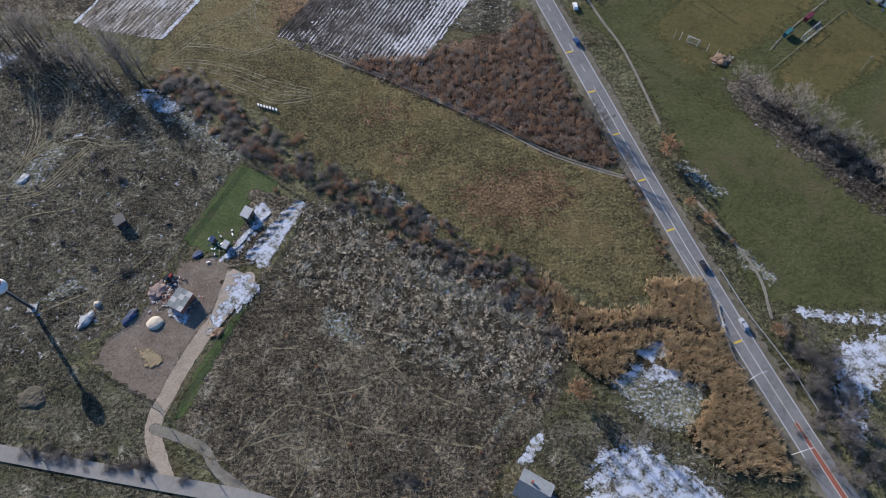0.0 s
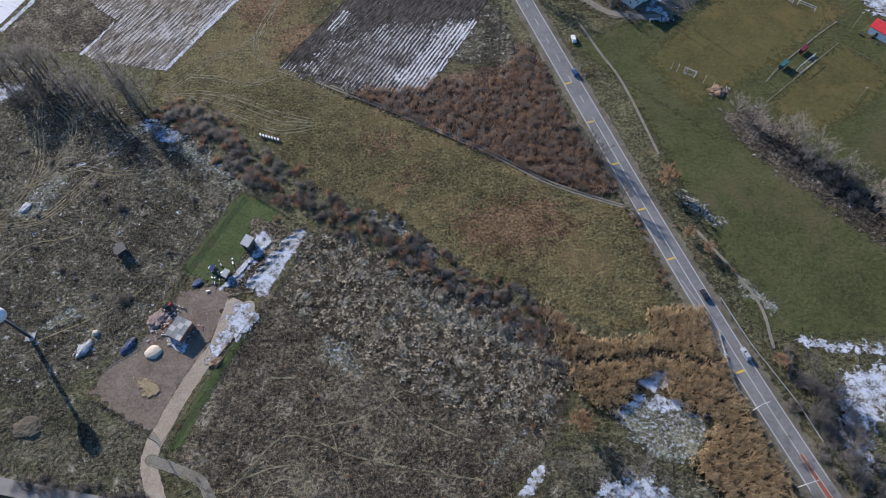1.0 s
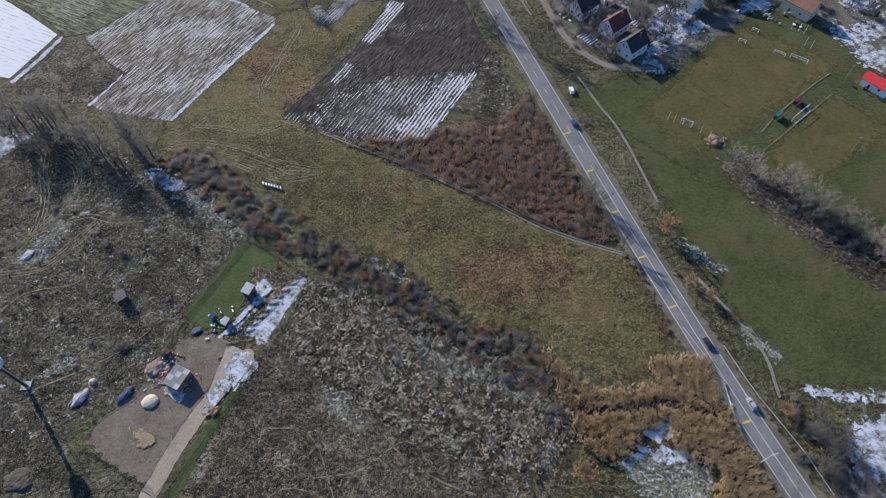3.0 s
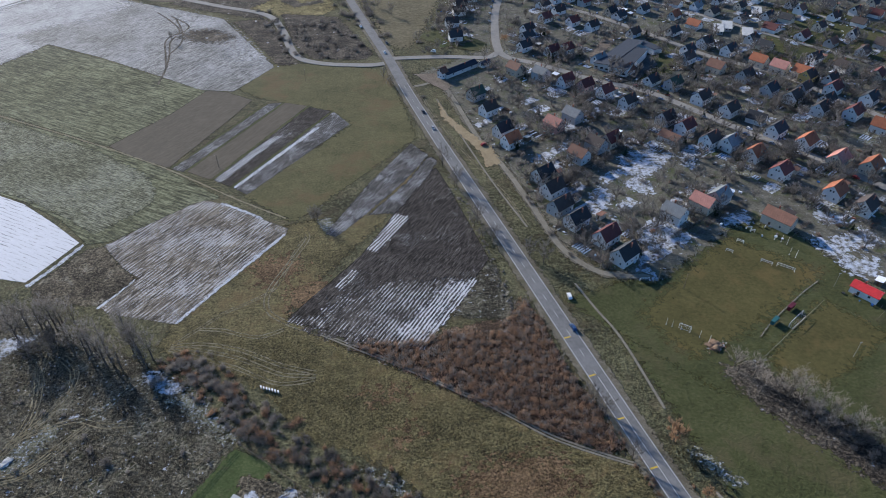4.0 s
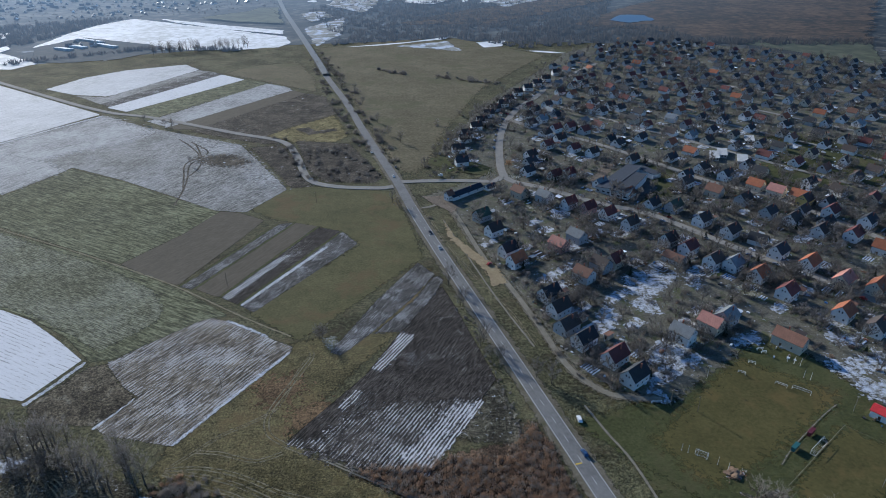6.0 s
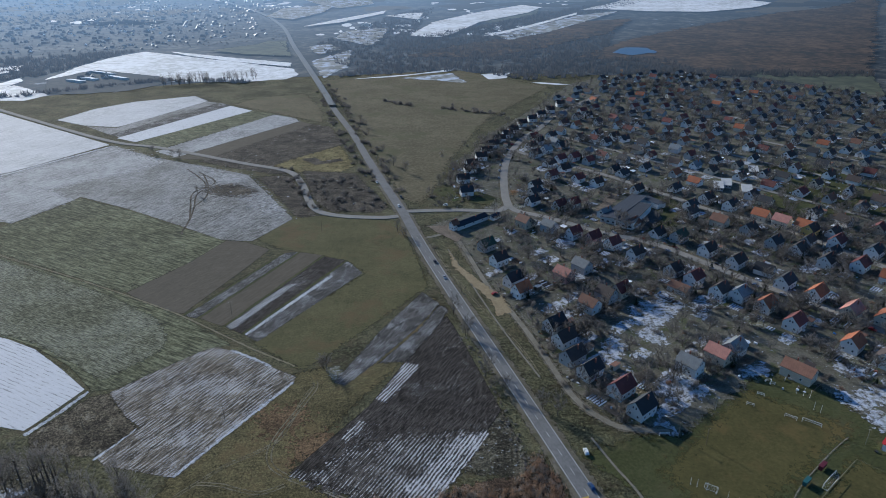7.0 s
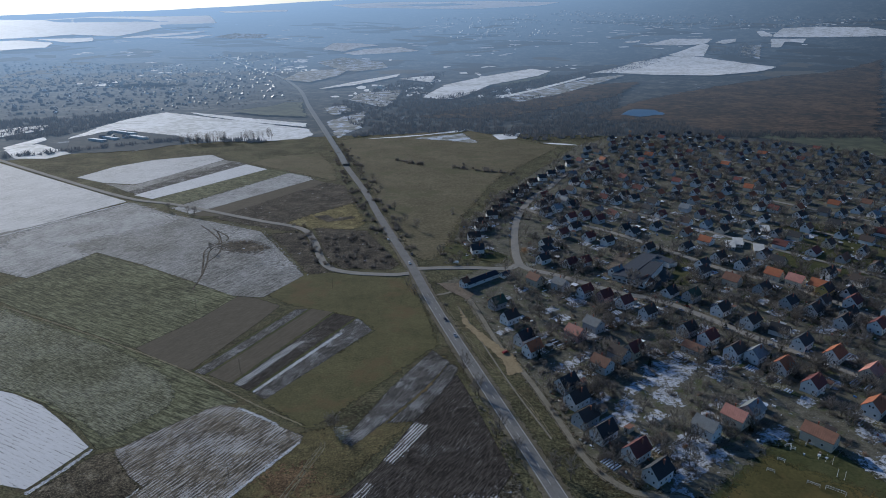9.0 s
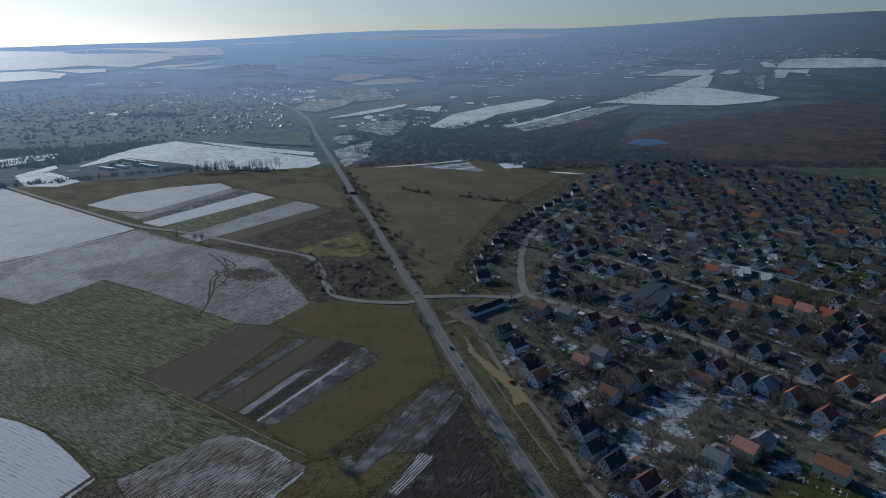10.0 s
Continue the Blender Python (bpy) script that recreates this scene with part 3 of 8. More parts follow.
cover("scrubland", RUST, [(-42.4, 186.4), (-30.7, 188.5), (-10.7, 189), (2.5, 195.6), (24.4, 202.5), (37.4, 216), (43.5, 201.6), (49.9, 173.8), (61.2, 150.4), (65.1, 133.4), (57.2, 133.7), (36.3, 143.2), (4.2, 161.5), (-18.6, 174.5)], "rusty brown scrub in a triangle by the road", 2.5)
cover("scrubland", WASTE, [(15, 230.8), (24, 245), (32.4, 215.3), (35.8, 200.9), (8.8, 203.4), (1.3, 206.1), (-11.9, 190.2)], "weeds with thin snow beside the ploughed field", 3)
cover("reed_floor", REEDBED, [(33.2, 90.9), (48, 76), (70.1, 76.4), (68.8, 87.3), (87.7, 86.8), (92.2, 59.3), (103.1, 26.2), (101.2, 23.2), (83.4, 26.2), (74, 35.8), (84.2, 49), (71.1, 56.3), (59.4, 56.6), (52.2, 51.9), (41.9, 59.7), (40.5, 68.6)], "dry reed bed floor", 2.5)
cover("snow_patch", THIN_SNOW, [(52.2, 51.9), (59.4, 57.4), (71.1, 56.3), (83.5, 49.9), (73.3, 36.7), (61.2, 37.5), (54.5, 48.3)], "thin snow on a clearing in the reeds", 2)
cover("snow_patch", SNOWY, [(52.1, 51.6), (58.6, 57.5), (71.1, 57.2), (83.5, 49.9), (70.8, 52.9), (60.9, 54.4)], "snow in the shade of the reeds", 1.2)
cover("snow_patch", SNOWY, [(61.4, 62.5), (71.3, 66.4), (75.5, 63.6), (66.3, 58.5)], "small snow patch in the reeds", 1)
cover("yard", ROUGH, [(30.4, 38.9), (41.1, 45.1), (56.7, 42.9), (73.7, 33.3), (84.6, 24.5), (88.9, 15), (79.3, 0.4), (18.1, 1.1), (15.8, 22.9)], "grassy yard behind the reeds", 3)
cover("snow_patch", SNOWY, [(47.6, 31.6), (59.2, 33.4), (68.4, 27.9), (83.5, 16.8), (83.2, 6.2), (34.8, 6.8), (43.7, 23.7)], "snow lying on a garden", 2)
cover("snow_patch", SNOWY, [(27.7, 37), (30.6, 35.6), (24.6, 27.2), (22, 27.9)], "strip of snow by a garden", 0.8)
cover("pasture", PASTURE, [(61.7, 225), (97.7, 200.6), (116.2, 171.8), (137.7, 149.5), (159.5, 108.8), (175.7, 81.9), (175.3, 74.9), (115.7, 76.8), (103.9, 82.1), (102, 101.4), (88.7, 148), (76, 190)], "short green pasture by the road", 4)
cover("pasture", PASTURE, [(55.5, 213.9), (90.1, 229.7), (103.2, 226.5), (132.8, 254.5), (162.6, 277), (179.2, 280.2), (183.1, 263.3), (200, 221.8), (219.1, 198.5), (174.8, 138), (107.5, 161.8), (77.5, 191.4)], "sports ground grass", 3)
cover("scrub_floor", SCRUB, [(112.2, 174.6), (129.7, 176.5), (144, 152.5), (164.7, 129.1), (159.5, 108.8), (141.7, 129.1), (120.3, 154.3)], "bare ground with leaves under trees", 4)
cover("football_pitch", PITCH, [(144.1, 260.6), (183.7, 232.7), (130, 192.6), (103.5, 179.1), (87.7, 203.1)], "worn brown green football pitch", 7)
cover("football_pitch", PITCH, [(172.6, 212.5), (192.7, 191.5), (150.3, 162.3), (132.6, 176.3)], "fenced football pitch with white lines", 5)
cover("snow_patch", SNOWY, [(126.9, 63.5), (141.7, 67.1), (161.5, 67.3), (154.9, 58.1), (136.9, 51.5), (131.9, 48.1), (127.7, 34), (124, 32.1), (121.9, 41.8)], "snow on a shaded garden", 2)
cover("snow_patch", SNOWY, [(117, 77.2), (130.2, 74.4), (162, 73.9), (161.7, 70.4), (130, 71.3), (117.1, 74.7)], "snow along a ditch", 1)
cover("snow_patch", THIN_SNOW, [(87.6, 135.1), (92.2, 135), (103.4, 121.7), (101.2, 119.5), (95.3, 124.4)], "snow in the shade of a bush", 2)
cover("snow_patch", THIN_SNOW, [(100.3, 98.1), (105.3, 98.9), (113.9, 87.1), (111.4, 84.9)], "thin snow by a path", 2)
cover("snow_patch", SNOWY, [(-122.1, 170.2), (-117.7, 173.1), (-101.5, 164.8), (-101.3, 163.1), (-107.6, 160.4), (-118.5, 167.3)], "snow patch behind bushes", 1.5)
cover("snow_patch", THIN_SNOW, [(-107.7, 159.9), (-98.7, 163.7), (-74.5, 141.8), (-78.7, 138.4)], "thin snow streaks in the shade of trees", 3)
cover("snow_patch", SNOWY, [(-190.9, 191.6), (-174.7, 194.2), (-173.4, 192.7), (-183.1, 181.6), (-186.5, 178.8)], "snow patch under trees", 1.5)
cover("snow_patch", SNOWY, [(-144.8, 148.4), (-139.6, 152.4), (-138.3, 151.9), (-142.6, 147.1)], "small snow patch", 1)
cover("snow_patch", THIN_SNOW, [(-160.7, 130.4), (-148, 147.9), (-141.7, 147.3), (-148, 125.7), (-158.7, 127.1)], "rubble with snow between the tracks", 1.5)
cover("snow_patch", THIN_SNOW, [(-67.6, 278), (-60.2, 279.9), (-54.2, 268.1), (-61.3, 266.6)], "snow under a lone tree", 1.0)
cover("snow_patch", THIN_SNOW, [(-11.1, 96), (3, 90), (22.2, 82.2), (33.1, 69.1), (20.1, 77), (-4.8, 84.7)], "snow between tussocks", 3)
cover("snow_patch", THIN_SNOW, [(-41, 80.2), (-31.7, 75.3), (-26.9, 66.5), (-35.3, 68), (-40, 74.9)], "snow between tussocks", 2)
cover("snow_patch", THIN_SNOW, [(-29.8, 129.1), (-19.5, 126), (-0.7, 110.5), (-2.8, 106.9), (-17.6, 118.8)], "snow behind a hedge", 2.5)
cover("snow_patch", THIN_SNOW, [(-136.6, 50.5), (-119.6, 49.1), (-118.3, 43.3), (-131.9, 42.5)], "snow on a rubble heap", 1.5)

# farm yard
cover("garden_plot", GREEN, [(-76.4, 137.4), (-60.3, 130), (-71.6, 103.6), (-78.1, 97.4), (-92.2, 105.4)], "green garden plot inside a fence", 1)
cover("garden_plot", BROWN, [(-70.3, 126.6), (-57.4, 122.8), (-53.6, 119.6), (-57.2, 110.3), (-65.4, 94.8), (-76.1, 94.5), (-75.7, 101.5), (-70.9, 110.5)], "dug brown garden soil", 1.5)
cover("waste_ground", ROUGH, [(-126.9, 61.4), (-111.7, 58.4), (-86.8, 46.4), (-86.4, 34.5), (-85.0, 25.5), (-111.8, 29.8), (-135.2, 34.2), (-146.3, 36.8), (-154.4, 61.8)], "rough dry grass beside the lane", 2.5)
cover("waste_ground", ROUGH, [(-145.3, 33.5), (-133.6, 28.8), (-84.8, 21.8), (-60.7, 15.9), (-58.8, 1.8), (-135.3, 2.7)], "rough dry grass beside the lane", 2.5)
cover("verge", GREEN, [(-63.4, 86.3), (-60.7, 88.4), (-71.4, 68.3), (-80.2, 43.7), (-83.9, 42.9), (-79.8, 57.1), (-73.5, 70.3)], "green grass verge of the farm track", 1.0)
cover("yard", BARE, [(-89.4, 97.5), (-77.2, 97.5), (-73.5, 94.3), (-77.2, 77.2), (-85, 62.3), (-89.1, 47.9), (-99.7, 52.1), (-113.5, 61.9), (-109.6, 69.5), (-102.2, 75.9), (-94.4, 89.6)], "trodden earth yard", 2)
cover("snow_patch", SNOWY, [(-66.5, 121.6), (-61, 116.6), (-72.6, 98.1), (-77.2, 97.1), (-68.8, 108.5)], "snow along a garden path", 0.8)
cover("snow_patch", SNOWY, [(-54.2, 120.9), (-49.3, 120.2), (-61.5, 93.1), (-69.5, 98.5)], "snow on garden beds", 0.7)
cover("track", GRAVEL, [(-66.9, 89.9), (-72.1, 80.4), (-78.7, 70), (-84, 58.8), (-88, 48), (-89.6, 42.8), (-88.8, 36), (-83.2, 24.9)], "pale gravel farm track", 0.8, line=2.6)
cover("track", PATH, [(-89.4, 39.7), (-79.6, 36.4), (-73.2, 33.4), (-67.9, 27), (-59.8, 21.3), (-56.5, 18.2)], "worn dirt track", 0.8, line=1.6)


def ruts(pts, label, gaps=(-0.85, 0.85), half=0.32, mat=None):
    """Wheel ruts side by side along a smooth line."""
    ln = smooth(pts)
    for off in gaps:
        q = []
        for i, (x, y) in enumerate(ln):
            (ax, ay), (bx, by) = ln[max(i - 1, 0)], ln[min(i + 1, len(ln) - 1)]
            k = math.hypot(bx - ax, by - ay)
            o = off + 0.25 * noise.noise((x / 9, y / 9, off))
            q.append((x + (by - ay) / k * o, y - (bx - ax) / k * o))
        cover("track", mat or RUT, q[::3] + [q[-1]], label, 0.35, line=half)


ruts([(-167.5, 120.9), (-158.1, 136.6), (-156.9, 154.3), (-163, 171.3), (-166, 184)], "worn field track", (-1.6, 0, 1.5))
ruts([(-158.1, 138), (-151, 150), (-147.5, 163), (-150, 174), (-158, 181)], "worn field track", (-1.6, -0.2, 1.3))
ruts([(-164.6, 123.7), (-148.7, 126.3), (-140.5, 135.9), (-133.6, 146)], "worn field track", (-1.7, -0.4, 0.9, 2))
ruts([(-156.5, 141), (-148, 146), (-138, 149.5), (-128, 147), (-116, 147.5)], "worn field track")
ruts([(-138, 149), (-130, 155), (-125, 163), (-121, 169)], "worn field track with thin snow", (-0.9, 0.9), 0.3, THIN_SNOW)
ruts([(-113.5, 188.6), (-97.5, 207), (-79.2, 222.2), (-74.2, 247.4), (-69.8, 263.2)], "worn track through the meadow", (-0.7, 0.7), 0.25)
ruts([(-70.5, 266), (-69.7, 259), (-77, 235.5), (-81, 219.2), (-77.3, 206.5), (-64.2, 198.2), (-52.4, 193.5)], "grassy track along the field", (-1.1, 0.9))
ruts([(-52.4, 193.5), (-19.4, 176.5), (7.4, 161.1), (15.5, 157.1), (38.4, 141.5), (55.1, 133.8), (67.2, 129.2)], "frosted track along the scrub", (-0.6, 0.6), 0.45, PATH)
for w_ in (0, 4.5, 9.5):
    ruts([(-115, 187 - w_ * 0.2), (-101, 188 - w_ * 0.8), (-84, 184 - w_), (-66, 176 - w_), (-52, 172 - w_ * 0.4)], "faint wheel marks in the meadow", (-0.8, 0.8), 0.32)
ruts([(-106, 197), (-95, 196), (-80, 192), (-70, 196)], "faint wheel marks in the meadow", (-0.8, 0.8), 0.32)

for q in ([(-60.4, 33.9), (-51.5, 37.1), (-43.2, 36.9), (-41.9, 27.9), (-45.5, 19.9)], [(-54.8, 26.1), (-51.2, 32.6), (-45.5, 32.7), (-44.1, 23.1)], [(-79.5, 34.8), (-65, 30.4), (-49.1, 46.3), (-26.2, 39.7), (-1.5, 34.7), (10.9, 32.8)],
          [(-40.3, 49.4), (-26.4, 51.5), (-12.1, 60.2), (-1.3, 49.9)], [(-56.8, 65.1), (-42.5, 62.4), (-33.3, 42.9), (-25.7, 21.6)], [(-159.5, 103.3), (-150.7, 115), (-133.1, 119.6), (-134.4, 132.4)], [(-137, 77.6), (-120.7, 85.6), (-108.3, 93.4), (-98.3, 104.3)],
          [(-17.1, 95.9), (-26, 77.3), (-17.6, 60.2), (-4.9, 49.9), (11.2, 42.9)]):
    cover("track", RUT, q, "faint trail through dead grass", 0.5, line=0.3)
cover("snow_patch", THIN_SNOW, [(-137.9, 81.9), (-127.1, 91.5), (-121.9, 86.8), (-137.1, 80.8)], "snow along a boundary ditch", 0.7)
cover("snow_patch", THIN_SNOW, [(12.8, 37.8), (25.6, 49.2), (26.5, 48.2), (14.2, 36.4)], "snow along a ditch in the meadow", 0.8)
cover("stream", SCRUB, [(40.6, 71.3), (51.3, 69.2), (69.9, 71.4), (87.3, 67.7)], "dark narrow stream bed in the reeds", 0.5, line=1.2)

# fields
cover("ploughed_field", PLOUGH, [(-69, 203), (-40.2, 247.5), (-25.6, 283.7), (-4, 332), (3.7, 309.8), (23.2, 243.7), (14.5, 227.8), (-10.4, 184), (-34.5, 187.6)], "dark ploughed field", 1)
cover("ploughed_field", PLOUGH_SNOW, [(15, 230), (-10.4, 184.6), (-34.8, 188.7), (-59.5, 196.6), (-47.9, 215.2), (-23.4, 226.2), (0.1, 228)], "snow lying in the furrows of a ploughed field", 5)
cover("ploughed_field", FURROW_SNOW, [(14.5, 227.8), (-9.9, 185), (-22, 188.6), (-12, 207), (3.5, 226.5)], "furrows filled with snow", 3)
cover("snow_patch", FURROW_SNOW, [(14.6, 227.5), (2.5, 206.5), (-9.5, 185.5)], "snow along the edge of a ploughed field", 0.8, line=1.6)
cover("ploughed_field", PLOUGH_SNOW, [(-66, 202.5), (-44, 197.5), (-20, 190.5)], "snowy headland of a ploughed field", 1.5, line=2.4)
cover("ploughed_field", STRIP_DARK, [(-19.4, 360.3), (-8, 345), (-22, 315), (-42, 281), (-54.6, 262.5), (-60.8, 265), (-42.2, 313.3)], "narrow ploughed strip with snow", 1)
cover("ploughed_field", STRIP_DARK, [(-8, 345), (-2.9, 338.6), (-6.3, 325.4), (-24.5, 284), (-40, 281.5), (-20, 315)], "weedy ploughed strip with snow", 2)
cover("snow_patch", FURROW_SNOW, [(-25.2, 283), (-17.5, 279.5), (-32.5, 249), (-37.5, 252)], "snowy corner of a ploughed field", 1.2)
cover("snow_patch", FURROW_SNOW, [(-44, 236), (-39.5, 234.5), (-47.5, 221.5), (-51, 223.5)], "snowy corner of a ploughed field", 1.2)
cover("stubble_field", STUBBLE, [(-136.2, 299.5), (-123.3, 293.8), (-80.8, 270), (-81.2, 265.1), (-116.7, 199.9), (-150.2, 207.1), (-156.5, 212.3), (-145, 231.5), (-155, 238), (-172, 256.5), (-167.9, 260.2)], "brown stubble field streaked with snow", 1)
cover("snow_patch", BAND, [(-117, 201.5), (-100.5, 231.5), (-82, 264.5)], "snow along a field edge", 0.7, line=0.9)
cover("snow_patch", BAND, [(-121.7, 294), (-108.6, 286.6), (-97, 279.5)], "snow along a field edge", 0.5, line=0.9)
cover("snow_patch", BAND, [(-146.5, 230), (-150.5, 221), (-156, 210.5)], "snow along a ditch", 0.5, line=0.7)
cover("meadow", BROWN, [(-193.6, 224.7), (-179.6, 253), (-172, 256), (-155, 238), (-146, 230), (-156.5, 212.3), (-185.8, 213.3)], "rough brown grass beside fields", 1.5)
cover("snow_field", WHITE, [(-278.5, 312.6), (-254.3, 305.2), (-232.2, 294.8), (-206.5, 276), (-185.5, 259), (-197.5, 228.5), (-227.6, 234.7)], "field covered with snow", 0.6)
cover("snow_patch", BAND, [(-183, 256.6), (-188.5, 241), (-195.5, 226)], "snow along a field edge", 0.5, line=1.1)
cover("sown_field", WHEAT, [(-380, 442), (-313.7, 405), (-260.9, 380.7), (-209.8, 355.6), (-163, 329.3), (-123.4, 299.4), (-135.9, 295.5), (-169.3, 260.4), (-181, 257.5), (-203.1, 278), (-230.6, 295.5), (-255, 306.6), (-290, 314)], "sown green field", 1)
cover("sown_field", WHEAT_SNOW, [(-370, 432), (-313.7, 402), (-262, 377), (-215, 352), (-178, 327.1), (-164, 308.4), (-161, 294.1), (-180.5, 266), (-203.1, 281.1), (-230.6, 298.5), (-255, 308.4), (-285, 314)], "sown green field with light snow", 2.5)
cover("sown_field", WHEAT, [(-366, 459.9), (-357, 474.3), (-336.4, 521.1), (-333.9, 532.9), (-277.5, 504), (-218.3, 467.3), (-172, 440.8), (-186.2, 403.1), (-211.6, 358.7), (-264, 385), (-318.1, 411.5), (-380, 446)], "sown green field", 1)
cover("fallow_field", FALLOW, [(-172, 440.8), (-156.1, 437.9), (-134.6, 424.7), (-143.7, 393.9), (-164.1, 332.3), (-184.7, 342), (-211, 358.7), (-186.2, 403.1)], "brown fallow field", 1.2)
for q in ([(-340.4, 420.3), (-317, 408.9), (-263.1, 383.2), (-211.1, 356.9)], [(-211.1, 356.9), (-163.2, 330.1), (-113.1, 296.9), (-84, 279.5)]):
    cover("field_edge", RUT, q, "dry grass along a field boundary", 0.7, line=0.7)
cover("ploughed_field", STRIP_DARK, [(-163.2, 331.1), (-122.9, 418.5), (-112, 420), (-153, 327)], "dark cultivated strip with thin snow", 0.8)
cover("snow_patch", BAND, [(-151.5, 328), (-132, 371), (-112, 417)], "thin band of snow on a field strip", 0.6, line=0.4)
cover("sown_field", FALLOW, [(-152.4, 328), (-111, 420), (-91.9, 413.9), (-134.6, 318.2)], "grey green cultivated strip", 0.8)
cover("ploughed_field", PLOUGH, [(-133.6, 318.3), (-94.6, 413.4), (-75.8, 406.3), (-121.4, 310.4)], "dark ploughed strip", 0.8)
cover("ploughed_field", FURROW_SNOW, [(-128, 316), (-112, 352), (-103, 371), (-108, 372), (-122, 344), (-133, 318)], "snow in the furrows of a dark strip", 1.2)
cover("ploughed_field", STRIP_DARK, [(-120, 310.1), (-74.6, 405.7), (-61.4, 386.8), (-110.1, 302.4)], "dark cultivated strip with thin snow", 0.8)
cover("snow_patch", BAND, [(-118.5, 311), (-103.4, 340.7), (-82, 382.2)], "band of snow on a field strip", 0.6, line=1.3)
for q in ([(-162.5, 331.5), (-143, 374), (-123.5, 418)], [(-152.8, 327.8), (-132, 374), (-111.5, 420)], [(-134.2, 318.5), (-113, 368), (-93, 413.8)], [(-120.8, 310.3), (-99, 356), (-75.3, 406)]):
    cover("field_edge", PASTURE, q, "green balk between field strips", 0.7, line=1.0)
cover("frosted_field", FROST, [(-384.4, 700.9), (-322.4, 657.7), (-261.2, 627.9), (-201, 596.8), (-173, 552.1), (-155.7, 523.5), (-130.9, 483.7), (-152.2, 438.9), (-176.3, 442), (-218.8, 469.5), (-278, 506.5), (-334.5, 536.2), (-338.4, 521.1), (-359, 474.3), (-420, 500), (-470, 580)], "field greyed with thin snow", 1.2)
cover("frosted_field", FROST_LIGHT, [(-382.3, 696.5), (-320.7, 653.7), (-300, 640), (-319.7, 605), (-349.4, 582), (-373.8, 552.7), (-391, 530), (-420, 540), (-445.9, 585)], "field under a film of snow", 8)
cover("frosted_field", FROST_LIGHT, [(-437.7, 572.1), (-416.2, 571.7), (-360.9, 548.1), (-336.5, 526.5), (-360.5, 476.6), (-420, 505)], "field under a film of snow", 3)
cover("frosted_field", FROST_LIGHT, [(-205, 590), (-176, 552), (-140, 490), (-160, 500), (-190, 545), (-240, 590), (-262, 622)], "field under a film of snow", 10)
cover("scrubland", SCRUB, [(-190, 590), (-159.7, 596), (-138.9, 548.6), (-124.5, 509.7), (-111.2, 489.4), (-128, 486), (-150, 523.5), (-166, 552.1)], "dark scrub beside the side road", 4)
# a shadow on the field, painted as a cover of darker ground
cover("meadow", SCRUB, [(-240, 556), (-204.2, 573), (-177.3, 549.2), (-178.5, 537), (-204.5, 536)], "dark shadow patch painted on a frosted field", 11)
for q in ([(-211.7, 452.2), (-216.1, 483.8), (-222.6, 511.3), (-230.8, 538.6), (-231.3, 565.2), (-248.9, 592.7), (-268.1, 615.4)], [(-222.6, 511.3), (-220.8, 535.7), (-229.3, 565.2), (-245.1, 597.7)], [(-216.1, 483.8), (-226, 512), (-236, 545), (-226, 575), (-252, 605)]):
    cover("track", SCRUB, q, "dark wheel track in a frosted field", 0.6, line=0.7)
cover("snow_field", PALE, [(-760, 965), (-575.3, 833.6), (-391, 705.5), (-440.6, 611.8), (-490, 560)], "field under thin snow", 1.5)
cover("snow_patch", BAND, [(-470, 555), (-438.4, 608.3), (-412.6, 653.7), (-386, 699)], "snow along a farm track", 0.6, line=1.4)
cover("snow_field", PALE, [(-518.3, 823.2), (-499.9, 888.1), (-465.3, 932.2), (-390.4, 971.4), (-358, 935), (-390.1, 850), (-420, 785), (-466.8, 793.7)], "snowy field strip", 4)
cover("fallow_field", FROST, [(-464, 790.9), (-420, 781), (-358, 932), (-327.2, 917.3), (-381.6, 808.2), (-411.4, 748.2)], "fallow field strip", 2)
cover("ploughed_field", STRIP_DARK, [(-411, 748.2), (-395.4, 738), (-313.5, 906.4), (-340, 920)], "dark field strip", 1)
cover("snow_field", WHITE, [(-396.4, 733.3), (-366, 716.2), (-332.3, 771.6), (-274.7, 871.8), (-314.8, 903)], "snowy field strip", 1)
cover("sown_field", WHEAT, [(-365, 713.9), (-328.7, 680.3), (-235.6, 851.7), (-273.9, 871.8)], "green field strip", 1.5)
cover("frosted_field", FROST_LIGHT, [(-326.6, 678.1), (-295, 655), (-196, 812), (-208.4, 829.6), (-238.5, 848.7)], "frosted field strip", 2)
cover("fallow_field", FALLOW, [(-295, 655), (-286.4, 649.1), (-256.1, 646.6), (-176.1, 794.5), (-196, 812)], "fallow field strip", 1.5)
cover("scrubland", SCRUB, [(-265.8, 641), (-217.7, 616.2), (-176.2, 598.3), (-158.4, 602.8), (-175, 626.1), (-137.7, 674), (-123.3, 699.4), (-149.2, 780.2), (-176.1, 794.5)], "dark scrub field", 4)
cover("meadow", YELLOW, [(-183.1, 624.5), (-168.5, 648.6), (-126.4, 699.5), (-99.5, 624.6), (-109.1, 605.3), (-147.4, 602.6)], "yellow dry grass", 4)
cover("scrubland", SCRUB, [(-159, 648), (-146, 655), (-137, 640), (-118, 650), (-114, 642), (-140, 628)], "dark scrub in yellow grass", 2)
cover("grassland", DRY, [(-313, 909.9), (-290, 960), (-225, 982), (-180.9, 878.9), (-163.5, 802.5), (-236.3, 854.8)], "dry grassland between strips", 4)
cover("scrubland", SCRUB, [(-150.5, 610), (-95.6, 599.5), (-55.2, 509.3), (-61.3, 496.5), (-104, 500.6), (-123.4, 529.4)], "scrub between the roads", 3)
